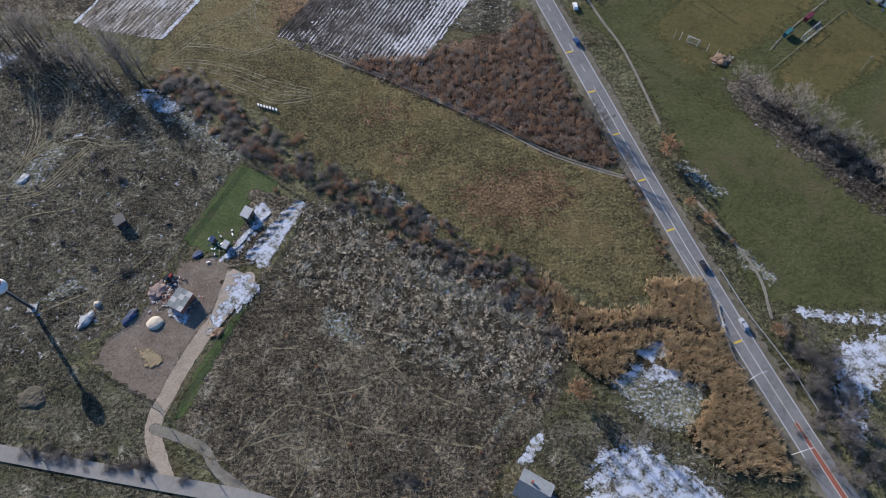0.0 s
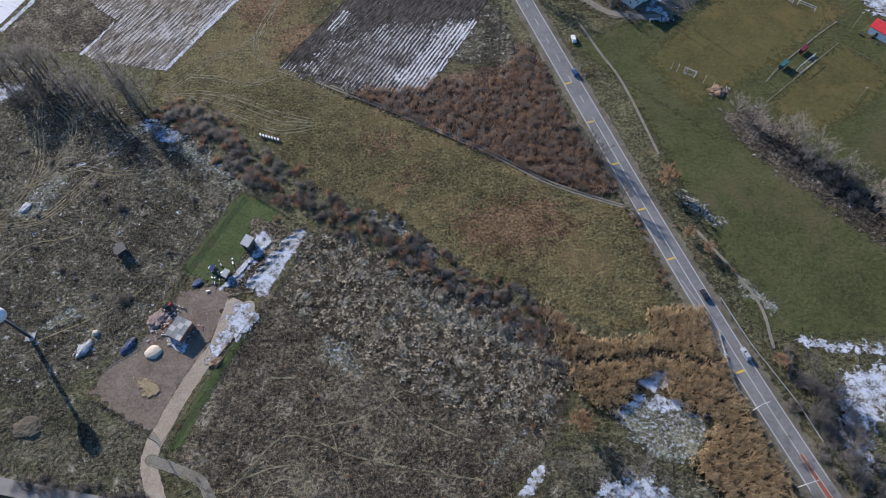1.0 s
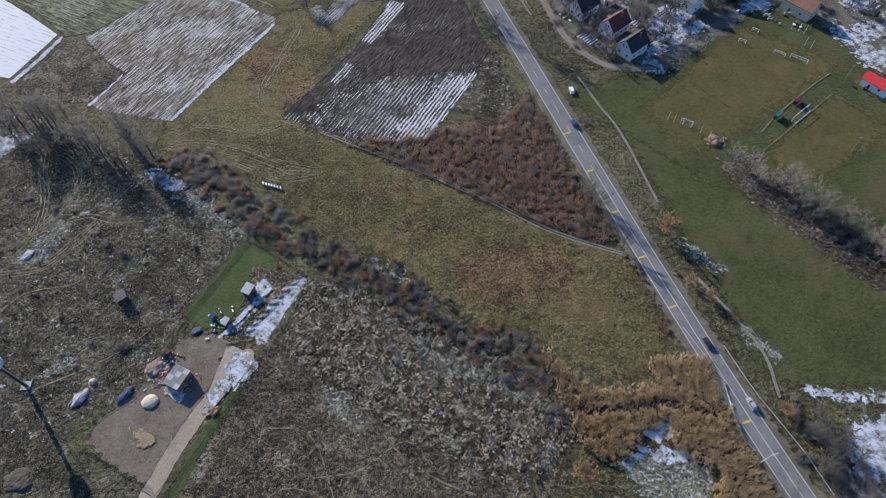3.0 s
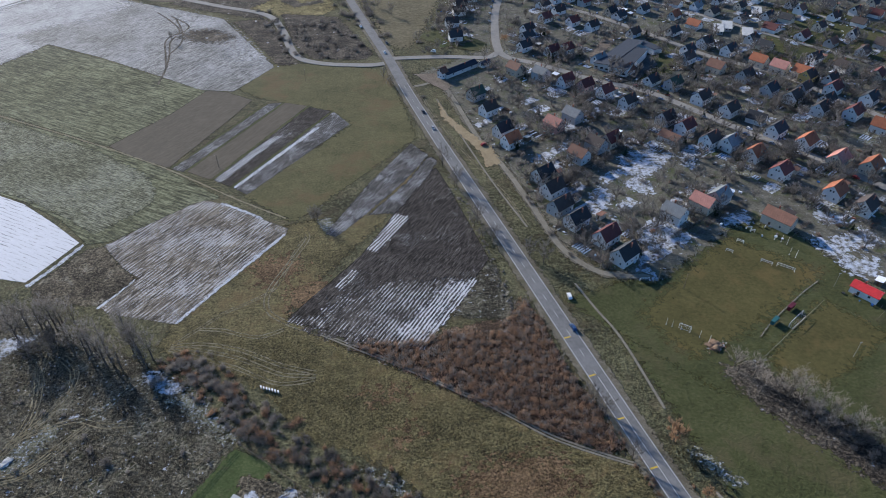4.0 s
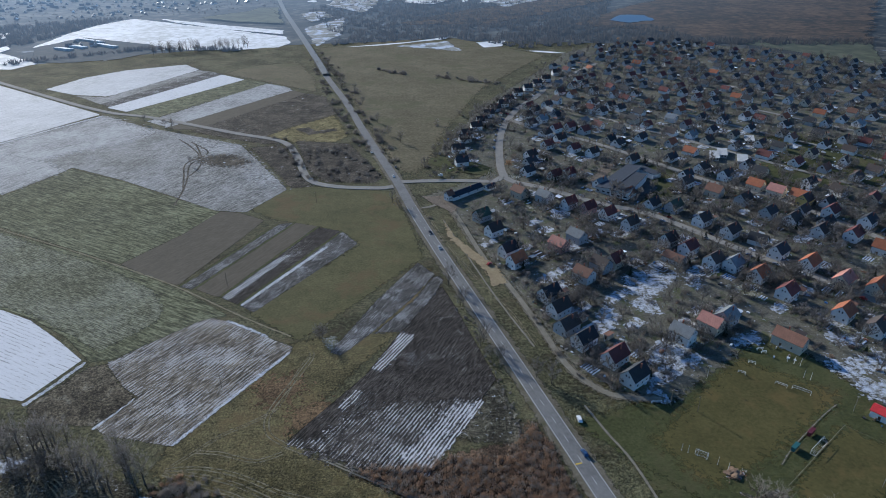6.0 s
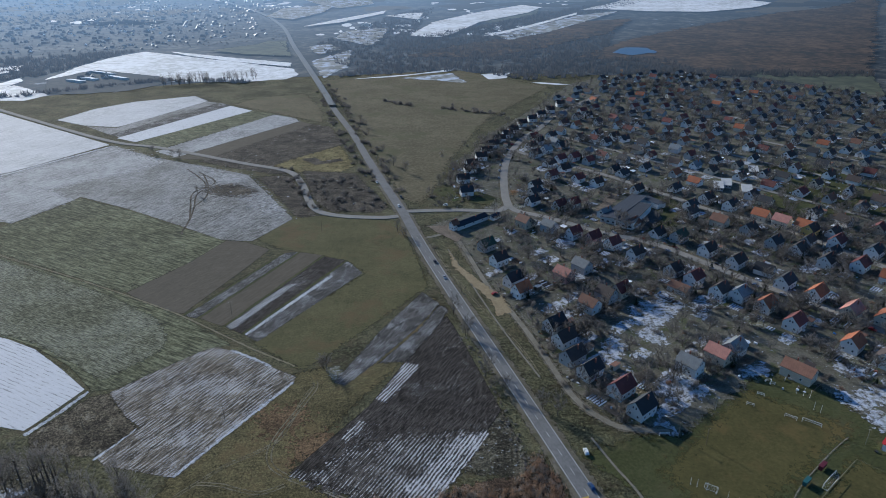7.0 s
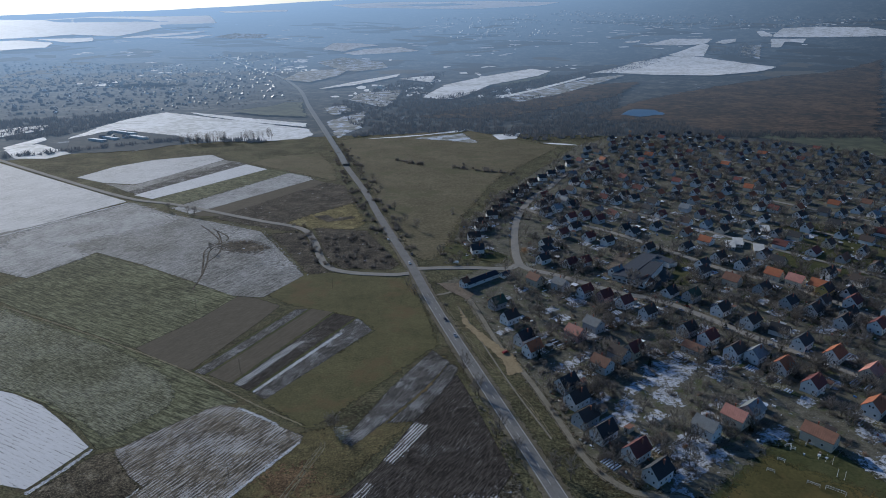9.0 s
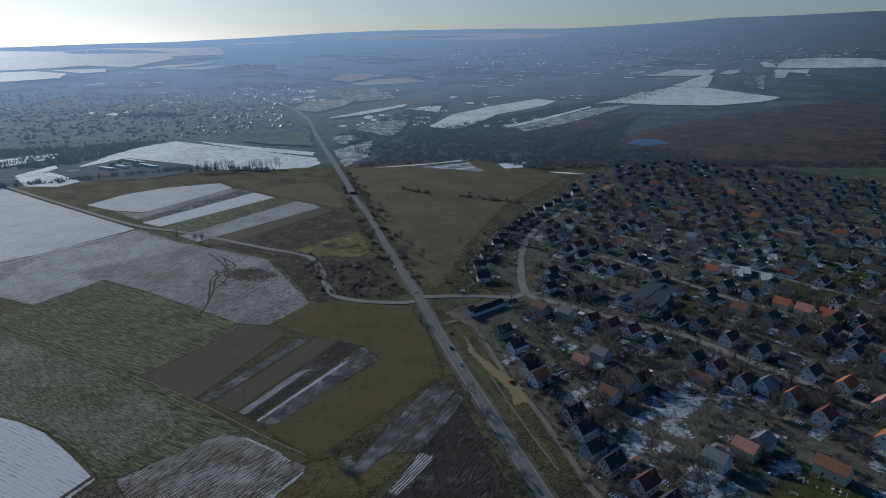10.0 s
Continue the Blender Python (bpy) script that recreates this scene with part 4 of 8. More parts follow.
cover("grassland", DRY, [(-214, 1091), (-142, 1144), (4, 1193), (153, 1030), (46, 824), (-4, 638.8), (-14.2, 565.4), (-27.6, 511.1), (-44.9, 530.6), (-138, 846)], "wide dry grassland beside the village", 6)
cover("village_ground", VILLAGE, [(-21.3, 467.3), (-3.4, 456.8), (38.2, 330.5), (62.2, 251.4), (85.3, 232.4), (102, 226.8), (162.5, 276.1), (183.1, 263.3), (200, 221.8), (232.6, 187.7), (787, 897), (643, 940), (545, 1016), (432, 1122), (385, 1160), (262, 1124), (188, 1048), (130, 919), (42, 742), (-9.1, 575.8), (40.4, 521.3), (5.8, 489.6)], "gardens of the village with snow and bare soil", 5)
for pts in ([(310, 616.3), (337.8, 581.5), (351.2, 528.6), (368.4, 501.6), (401.6, 556.7), (370.9, 615.1), (340.6, 634.1)], [(242.9, 503.7), (292.4, 551.2), (325.5, 536), (329.8, 489.7), (278.3, 478.5)], [(176.5, 536.7), (197.7, 540.9), (193.7, 496.6), (165.7, 449.9), (149.9, 454.5), (141.7, 458.5)],
            [(307.2, 595.7), (381, 602), (393.6, 543.1), (355.5, 479.7), (320.7, 515.5), (269.5, 520.6)]):
    cover("pasture", PASTURE, pts, "green gardens in the village", 4)
for x, y in [(110.6, 326.8), (124.5, 333.9), (112.2, 312.2), (98.6, 318.9), (137.1, 341.8), (101.8, 290.4), (106.4, 263), (121.6, 269.5), (108, 249.6), (199.7, 252.4), (199.6, 238.2), (206.7, 289), (141.1, 302.8), (103.6, 400.8), (124.1, 428.4), (91.8, 447.9), (69, 406.8), (62.5, 420.2)]:
    a, b = rng.uniform(3.5, 6.0), rng.uniform(6, 10)
    cover("snow_patch", SNOWY, [(x + 0.647 * sx * a + 0.763 * sy * b, y - 0.763 * sx * a + 0.647 * sy * b) for sx, sy in ((-1, -1), (1, -1), (1, 1), (-1, 1))], "snow lying on a garden plot", 0.9)
for q in ([(109, 343.7), (130.4, 352.5), (137.3, 336.6), (117.6, 315.7), (106.3, 324)], [(105.6, 313.4), (119.8, 311.4), (119.9, 299.7), (108, 302.7)], [(105.2, 266.5), (118.8, 272.8), (130.4, 260.4), (118.4, 251.2), (105.2, 255)],
          [(89, 311.8), (97.2, 297.2), (84, 278.4), (79.4, 286.4)], [(188.7, 262.1), (196.9, 254.9), (199.7, 242.2), (188, 248.1)], [(195.5, 240.5), (213.6, 243.3), (208.4, 228.5), (193.4, 230.8)], [(199.4, 257.2), (221, 268.1), (223, 255.5), (207.1, 247)],
          [(201.5, 283.8), (221.4, 286.8), (218.7, 274.2), (198.8, 271.3)], [(149.8, 352.2), (160.4, 352.1), (149.9, 326.6), (143.2, 329.9)], [(90.7, 401.4), (108.9, 405.4), (96.2, 388.8)], [(54.8, 341), (82.4, 361.9), (83.2, 356), (57.3, 333)], [(147.3, 277.6), (164.3, 282.6), (163.4, 272.3), (147.7, 270)]):
    cover("snow_patch", SNOWY, q, "broken snow on garden beds", 2.2)
cover("snow_patch", SNOWY, [(97.1, 241.1), (104.3, 226.2), (94.7, 226.9), (90.1, 229.7)], "snow in the shade of a house", 1.0)
# the distance: traced fields first, then a patchwork of strips too small to tell apart
cover("marsh", FAR_RUST, [(254, 1331), (380, 1523), (545, 1722), (783, 1959), (1071, 2225), (1562, 2538), (719, 1129), (473, 1159), (397, 1236)], "reddish brown marsh with dark reeds", 14)
cover("marsh", FAR_RUST, [(-108, 1336), (-2, 1482), (185, 1659), (388, 1975), (543, 2055), (391, 1689), (217, 1477), (80, 1333)], "reddish brown marsh", 12)
cover("distant_field", FAR_GREEN, [(464, 1159), (712, 1118), (625, 930), (584, 1000), (531, 1072)], "long olive field behind the village", 6)
cover("distant_field", FAR_SNOW, [(-699, 1102), (-708, 1239), (-699, 1336), (-661, 1419), (-442, 1294), (-296, 1209), (-271, 1146), (-285, 1106), (-344, 1085), (-473, 1085), (-505, 1044), (-529, 996), (-526, 1091), (-515, 1136), (-619, 1154), (-660, 1131)], "distant snow field", 6)
cover("distant_field", FAR_SNOW, [(-621, 1428), (-457, 1341), (-312, 1271), (-303, 1229), (-442, 1294), (-552, 1366)], "distant snow field beyond a road", 4)
cover("distant_field", FAR_SNOW, [(-917, 1162), (-893, 1175), (-862, 1227), (-823, 1247), (-797, 1193), (-837, 1097), (-848, 1070)], "distant snow field", 5)
cover("distant_field", FAR_SNOW, [(-760, 1024), (-751, 1125), (-728, 1091), (-726, 996)], "distant snow field", 4)
cover("distant_field", FAR_SNOW, [(-744, 1005), (-720, 1059), (-619, 982), (-636, 943), (-685, 943)], "distant snow field", 4)
cover("distant_field", FAR_SNOW, [(-109, 1667), (-55, 1993), (75, 2277), (262, 2590), (325, 2478), (250, 2268), (83, 1988), (-3, 1688), (-38, 1629)], "distant snow field", 8)
cover("distant_field", FAR_GREEN, [(85, 1971), (247, 2246), (312, 2428), (271, 2203), (115, 1953)], "distant pasture", 5)
cover("distant_field", FAR_SNOW, [(438, 2348), (549, 2544), (695, 2744), (862, 2848), (983, 2786), (1169, 2517), (1056, 2406), (842, 2258), (661, 2290), (517, 2391)], "wide distant snow field", 8)
cover("distant_field", FAR_SNOW, [(868, 2870), (995, 2974), (1060, 3023), (1079, 2983), (996, 2805), (909, 2810)], "distant snow field", 7)
cover("distant_field", FAR_SNOW, [(812, 3080), (959, 3152), (1123, 3079), (1077, 3015), (1007, 3012)], "distant snow field", 7)
cover("distant_field", FAR_SNOW, [(1111, 3012), (1155, 3047), (1216, 3044), (1195, 3001), (1144, 2980)], "distant snow field", 6)
cover("distant_field", FAR_SNOW, [(722, 3139), (827, 3175), (808, 3137)], "distant snow field", 5)
cover("distant_field", FAR_SNOW, [(1333, 3125), (1360, 3124), (1374, 3058), (1364, 3022), (1318, 3042)], "distant snow field", 6)
cover("distant_field", FAR_SNOW, [(1377, 3046), (1446, 3124), (1577, 3085), (1740, 2979), (1799, 2876), (1767, 2819), (1567, 2912), (1363, 3013)], "wide distant snow field", 8)
cover("distant_field", FAR_SNOW, [(1344, 2991), (1393, 2969), (1467, 2934), (1432, 2882), (1375, 2928), (1327, 2848), (1292, 2863)], "distant snow field", 6)
cover("distant_field", FAR_FROST, [(1194, 2920), (1275, 2920), (1176, 2691), (1141, 2792)], "distant field with patchy snow", 8)
cover("distant_field", FAR_FROST, [(105, 1649), (395, 2157), (571, 2318), (388, 1975), (252, 1731), (134, 1570)], "distant field with patchy snow", 8)
cover("distant_field", FAR_SNOW, [(88, 1673), (207, 1872), (413, 2259), (402, 2197), (201, 1813), (98, 1649)], "snow along a far lane", 4)
cover("distant_field", FAR_SNOW, [(-661, 3101), (-631, 3232), (-505, 3229), (-404, 3199), (-493, 3148), (-559, 3060)], "distant snow field", 8)
cover("distant_field", FAR_SNOW, [(-553, 3024), (-461, 3115), (-305, 3168), (-204, 3088), (-345, 3035), (-496, 2991)], "distant snow field", 8)
cover("distant_field", FAR_FROST, [(-606, 2184), (-628, 2509), (-525, 2605), (-450, 2704), (-446, 2304), (-496, 2082)], "distant field with patchy snow", 8)
cover("distant_field", FAR_FROST, [(-626, 2807), (-538, 2937), (-348, 2836), (-305, 2667), (-417, 2497)], "distant field with patchy snow", 8)
cover("distant_field", FAR_SNOW, [(-424, 1879), (-351, 2095), (-232, 2385), (-229, 2271), (-333, 1987)], "distant snow field", 7)
cover("distant_field", FAR_SNOW, [(-217, 2186), (-143, 2288), (-99, 2286), (-102, 2065)], "distant snow field", 6)
cover("distant_field", FAR_FROST, [(-289, 1624), (-283, 1774), (-177, 1840), (-169, 1644), (-186, 1485)], "distant field with patchy snow", 8)
cover("distant_field", FAR_FROST, [(-319, 1478), (-287, 1537), (-242, 1439), (-280, 1362)], "distant field with patchy snow", 6)
cover("distant_field", FAR_FROST, [(-278, 1292), (-218, 1439), (-195, 1221), (-222, 1117)], "distant field with patchy snow", 6)
cover("distant_field", FAR_SNOW, [(-181, 1100), (-73, 1145), (4, 1200), (-2, 1175), (-111, 1117)], "snow along a far hedge", 3)
cover("distant_field", FAR_FROST, [(-86, 1111), (-2, 1156), (29, 1058), (-1, 1073)], "snow at the edge of the grassland", 5)
cover("distant_field", FAR_SNOW, [(49, 1144), (101, 1156), (91, 1105), (60, 1094)], "snow at the edge of the grassland", 4)
cover("distant_field", FAR_SNOW, [(122, 1068), (158, 1062), (201, 1038), (156, 1048)], "snow at the edge of the village", 3)
cover("distant_field", FAR_GREEN, [(-465, 1443), (-437, 1583), (-394, 1582), (-360, 1441), (-408, 1381)], "distant pasture", 6)
cover("distant_field", FAR_FROST, [(-1243, 3295), (-1170, 3382), (-989, 3386), (-1000, 3299), (-1162, 3268)], "distant snow field", 10)
cover("distant_field", FAR_PLAIN, [(-2558, 3414), (-2228, 3517), (-2053, 3712), (-1448, 3831), (-1334, 3616), (-1580, 3443), (-1677, 3210), (-1890, 3187), (-1976, 3095), (-2199, 2907)], "wide distant snow plain", 14)
cover("distant_wood", FAR_WOOD, [(-2209, 3511), (-2058, 3661), (-1807, 3671), (-1602, 3625), (-1794, 3576), (-2108, 3469)], "distant wood on the snow plain", 8)
cover("distant_wood", FAR_WOOD, [(-1618, 3530), (-1340, 3615), (-1339, 3526), (-1553, 3449)], "distant wood on the snow plain", 8)
cover("distant_field", FAR_PLAIN, [(-2176, 2875), (-2019, 2991), (-1863, 2995), (-1843, 2894), (-2045, 2689)], "distant snow field", 10)
cover("distant_field", FAR_PLAIN, [(-1969, 3039), (-1762, 3156), (-1732, 3082), (-1808, 3016)], "distant snow field", 8)
cover("distant_field", FAR_PLAIN, [(-1653, 3189), (-1523, 3310), (-1381, 3392), (-1305, 3445), (-1388, 3336), (-1586, 3195)], "distant snow field", 8)
cover("distant_field", FAR_PLAIN, [(-1554, 3218), (-1246, 3346), (-1323, 3242)], "distant snow field", 8)
cover("distant_field", FAR_PLAIN, [(-813, 4139), (-471, 4222), (132, 4231), (576, 4140), (429, 4040), (91, 3985), (-655, 4029)], "distant snow on the hills", 12)
cover("distant_field", FAR_PLAIN, [(-1452, 3983), (-1044, 4003), (-1030, 3944), (-1375, 3910)], "distant snow on the hills", 8)
cover("distant_wood", FAR_WOOD, [(-459, 4111), (-114, 4167), (129, 4123), (-180, 4071)], "distant wood on the hills", 8)


def far_place(az, dep):
    """Where the sight line at that bearing and fall, in degrees, meets the far land."""
    d = np.linspace(900, 4840, 1500)
    x, y = d * math.sin(radians(az)), d * math.cos(radians(az))
    k = int(np.argmax(EYE - d * math.tan(radians(dep)) <= terrain(x, y) + 0.0))
    return x[k], y[k]


def far_strips(mat, n, dep, az, wide, deep_, label, seed, bunch=4):
    """Long thin fields, hedges and clearings of the distance in one mesh, lying in loose groups."""
    r = random.Random(seed)
    vs, fs = [], []
    for k in range(n):
        if k % bunch == 0:
            a0, d0 = r.uniform(*az), dep[0] + (dep[1] - dep[0]) * r.random() ** 1.3
        a, d = a0 + r.gauss(0, 1.1), max(dep[0], d0 + r.gauss(0, 0.12))
        w, h = wide * r.uniform(0.3, 1.6), deep_ * r.uniform(0.4, 1.6) * (0.5 + d / 3)
        tilt = r.gauss(0, 0.05)
        ring = [(a + w * math.cos(t_) * r.uniform(0.7, 1.1), d + h * math.sin(t_) * r.uniform(0.6, 1.1) + tilt * w * math.cos(t_)) for t_ in np.linspace(0, 2 * math.pi, 9)[:-1]]
        base = len(vs)
        for q in ring:
            x, y = far_place(q[0], max(0.12, q[1]))
            vs.append((x, y, float(terrain(x, y)) + 0.3 + 0.1 * seed))
        fs.append(tuple(range(base, base + 8)))
    ob = mesh_ob("distant_fields", vs, fs, mat)
    return tagged(ob, label, kind="stuff")


# these strips glow with painted haze too, by their far value
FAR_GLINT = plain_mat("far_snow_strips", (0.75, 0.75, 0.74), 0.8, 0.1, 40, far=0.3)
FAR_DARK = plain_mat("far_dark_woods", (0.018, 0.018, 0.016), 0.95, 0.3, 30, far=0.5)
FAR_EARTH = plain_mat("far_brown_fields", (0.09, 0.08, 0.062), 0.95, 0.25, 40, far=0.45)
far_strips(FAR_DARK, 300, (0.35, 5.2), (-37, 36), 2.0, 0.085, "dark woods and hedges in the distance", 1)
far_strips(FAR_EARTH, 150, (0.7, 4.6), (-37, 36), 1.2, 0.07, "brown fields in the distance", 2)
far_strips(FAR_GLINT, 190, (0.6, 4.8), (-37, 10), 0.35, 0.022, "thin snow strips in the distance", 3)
far_strips(FAR_GLINT, 110, (0.5, 2.6), (6, 36), 0.45, 0.022, "thin snow strips below the hills", 4)
far_strips(FAR_GLINT, 60, (3.4, 6.6), (-15, 4), 0.35, 0.05, "snow strips beside the far road", 5)
SHORE = smooth([(330, 1370), (360, 1429), (389, 1455), (410, 1464), (419, 1419), (425, 1376), (392, 1353), (359, 1337)] + [(330, 1370)], 4)[:-1]
pond = mesh_ob("water", [(x + 7 * noise.noise((x / 14, y / 14, 3)), y + 9 * noise.noise((x / 14, y / 14, 8)), 2.9) for x, y in SHORE], [tuple(range(len(SHORE)))], WATER)
tagged(pond, "small blue pond in the marsh", kind="structure")
cover("distant_field", FAR_GREEN, [(-526, 1433), (-404, 1566), (-325, 1347), (-433, 1380)], "distant pasture", 10)

# ---- roads ----
MAIN = [(135, -28), (121, 5), (110.6, 30), (99, 60), (88.2, 90), (74.5, 130), (61.5, 170), (48.5, 210), (32.3, 260), (15.9, 310), (-0.5, 360), (-16.5, 410),
        (-28.5, 450), (-42.3, 499), (-62.3, 562), (-88, 644), (-121, 754), (-168, 893), (-222, 1069), (-360, 1505), (-491, 1928), (-700, 2413), (-948, 2777), (-1113, 2964)]
for q in (MAIN[:7], MAIN[6:11], MAIN[10:16]):
    cover("verge", VERGE, q, "worn dusty verge of the main road", 1.4, line=6.6)
main_road = ribbon("road", LANE, MAIN, [10.5] * 6 + [10, 9.6, 9.2, 8.8, 8.4] + [7.8], 0.5, "grey two-lane country road with worn markings")
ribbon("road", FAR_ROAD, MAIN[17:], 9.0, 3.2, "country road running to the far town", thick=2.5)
WEST = [(-44.7, 488.3), (-60.3, 485.5), (-97.8, 490.8), (-119.4, 509.2), (-142, 569.1), (-164, 606.9), (-216.9, 633.9), (-325, 691), (-401, 722), (-558, 830), (-775, 986)]
EAST = [(-42.8, 498.4), (-19.3, 500.8), (8.9, 501.5), (37, 499.8), (47.1, 509.2), (55.6, 497.9), (79.3, 483.6), (114.6, 454.6), (151.9, 431), (193.4, 377.6), (218.3, 350.7), (238.9, 323.3), (263.1, 289.5)]
CURVE = [(47.8, 509.3), (46.8, 541.4), (50.9, 604.8), (60, 657.6), (79, 718), (109, 777), (129, 826), (164, 883), (219, 965)]
BACK = [(67.8, 677.2), (95, 642.3), (139.4, 602), (184, 545.2), (217.7, 497.9), (252.3, 469), (276.8, 430), (298, 389.6), (312.1, 364.5)]
SERVICE = [(-18.4, 446.5), (1, 447.3), (22.9, 368.3), (36.5, 332.5), (48.9, 291.6), (59.5, 253.5), (72.8, 235.2), (85.2, 230.7), (97.4, 229.6)]
ribbon("road", PALE_ROAD, WEST, 6.5, 0.48, "pale side road through the fields")
for q, w in ((EAST[3:], 6.0), (BACK, 5.0), (CURVE, 5.0)):
    cover("verge", VERGE, q, "trodden verge of a village street", 2.0, line=w)
ribbon("road", PALE_ROAD, EAST, 6.5, 0.47, "dusty village street")
ribbon("road", PALE_ROAD, CURVE, 7.0, 0.46, "curving village street")
ribbon("road", PALE_ROAD, BACK, 6.0, 0.45, "village street between houses")
cover("verge", VERGE, SERVICE[1:], "trodden verge of the service road", 1.5, line=2.6, lift=0.02)
cover("track", PATH, SERVICE, "gravel service road along the houses", 1.0, line=1.7, lift=0.03)
cover("yard", SAND_SPREAD, [(-3.6, 429.7), (4.4, 398.5), (19, 374.1), (32.3, 351.8), (36, 334.6), (26.4, 330.2), (24, 348.4), (12.3, 370.3), (-0.4, 398.5)], "sandy shoulder of the service road", 1.5, lift=0.04)
ruts([(-14.7, 434.6), (-6.2, 402.8), (16.8, 341.6), (35.9, 300.8), (44.2, 273.7)], "wheel ruts in the road verge", (-0.7, 0.7), 0.3)
ribbon("road", PALE_ROAD, [(-154.1, 37.2), (-138.4, 33.8), (-108.5, 28.3), (-82.8, 23.7), (-58.1, 19.1), (-32, 12.2)], 4.6, 0.45, "narrow pale lane")
cover("footpath", PATH, [(62.4, 224.9), (68.5, 208.5), (76.1, 189.6), (84.4, 153.4)], "gravel footpath beside the road", 0.4, line=0.6)
cover("footpath", PATH, [(92.5, 117.7), (106.8, 91.3), (108.4, 73.3)], "gravel footpath beside the road", 0.4, line=0.6)
cover("footpath", PATH, [(-3.3, 424.2), (27.2, 321), (44.5, 270.5)], "gravel footpath beside the road", 0.4, line=0.6)

# markings of the main road
NEAR = MAIN[:13]
for off in (-3.5, 3.5):
    ribbon("edge_line", PAINT_W, NEAR[2:], 0.2, 0.52, kind="", parent=main_road, offset=off, thick=0.02)
dashes("centre_line", PAINT_W, NEAR[6:], 12.0, 4.0, 0.2, 0.51, main_road)
ribbon("centre_line", PAINT_W, NEAR[2:7], 0.2, 0.52, kind="", parent=main_road, thick=0.02)
dashes("cross_line", PAINT_Y, NEAR[3:8], 22.0, 0.7, 3.0, 0.51, main_road, 6.0, -1.75)
for k in range(26):
    u = k / 25
    ob = part("hatching", boxed(0, 0, -0.01, 0.22, 1.1 + 0.8 * (1 - u), 0.02), FADED, main_road)
    ob.matrix_basis = pose(106.5 - 9.5 * u, 40.5 + 24 * u, 0.515, 0, 0, 60)
ribbon("traffic_island", PAINT_R, [(121.5, 4), (113.3, 24), (107.4, 39)], 1.5, 0.65, "red paved traffic island with a pale kerb", thick=0.2)
ribbon("kerb", CONCRETE, [(122.3, 4.2), (114.15, 24.2), (107.9, 39.2)], 0.18, 0.68, "pale concrete kerb", thick=0.25)
ribbon("kerb", CONCRETE, [(120.7, 3.8), (112.45, 23.8), (106.9, 38.8)], 0.18, 0.68, "pale concrete kerb", thick=0.25)


# ---- vegetation ----
class Soup:
    """Gathers triangles and prisms for one mesh."""
    def __init__(self):
        self.v, self.f = [], []

    def blade(self, a, b, w, side):
        n = len(self.v)
        self.v += [tuple(a - side * w), tuple(a + side * w), tuple(b)]
        self.f.append((n, n + 1, n + 2))

    def limb(self, a, b, r1, r2, k=4):
        d = (b - a)
        q = d.to_track_quat("Z", "Y")
        n = len(self.v)
        for p, r in ((a, r1), (b, r2)):
            for i in range(k):
                self.v.append(tuple(p + q @ Vector((r * math.cos(2 * math.pi * i / k), r * math.sin(2 * math.pi * i / k), 0))))
        for i in range(k):
            j = (i + 1) % k
            self.f.append((n + i, n + j, n + k + j, n + k + i))

    def mesh(self, name, mat, parent=None):
        return mesh_ob(name, self.v, self.f, mat, parent)


def rand_dir(r, up):
    a = r.uniform(0, 2 * math.pi)
    return Vector((math.cos(a) * math.cos(up), math.sin(a) * math.cos(up), math.sin(up)))


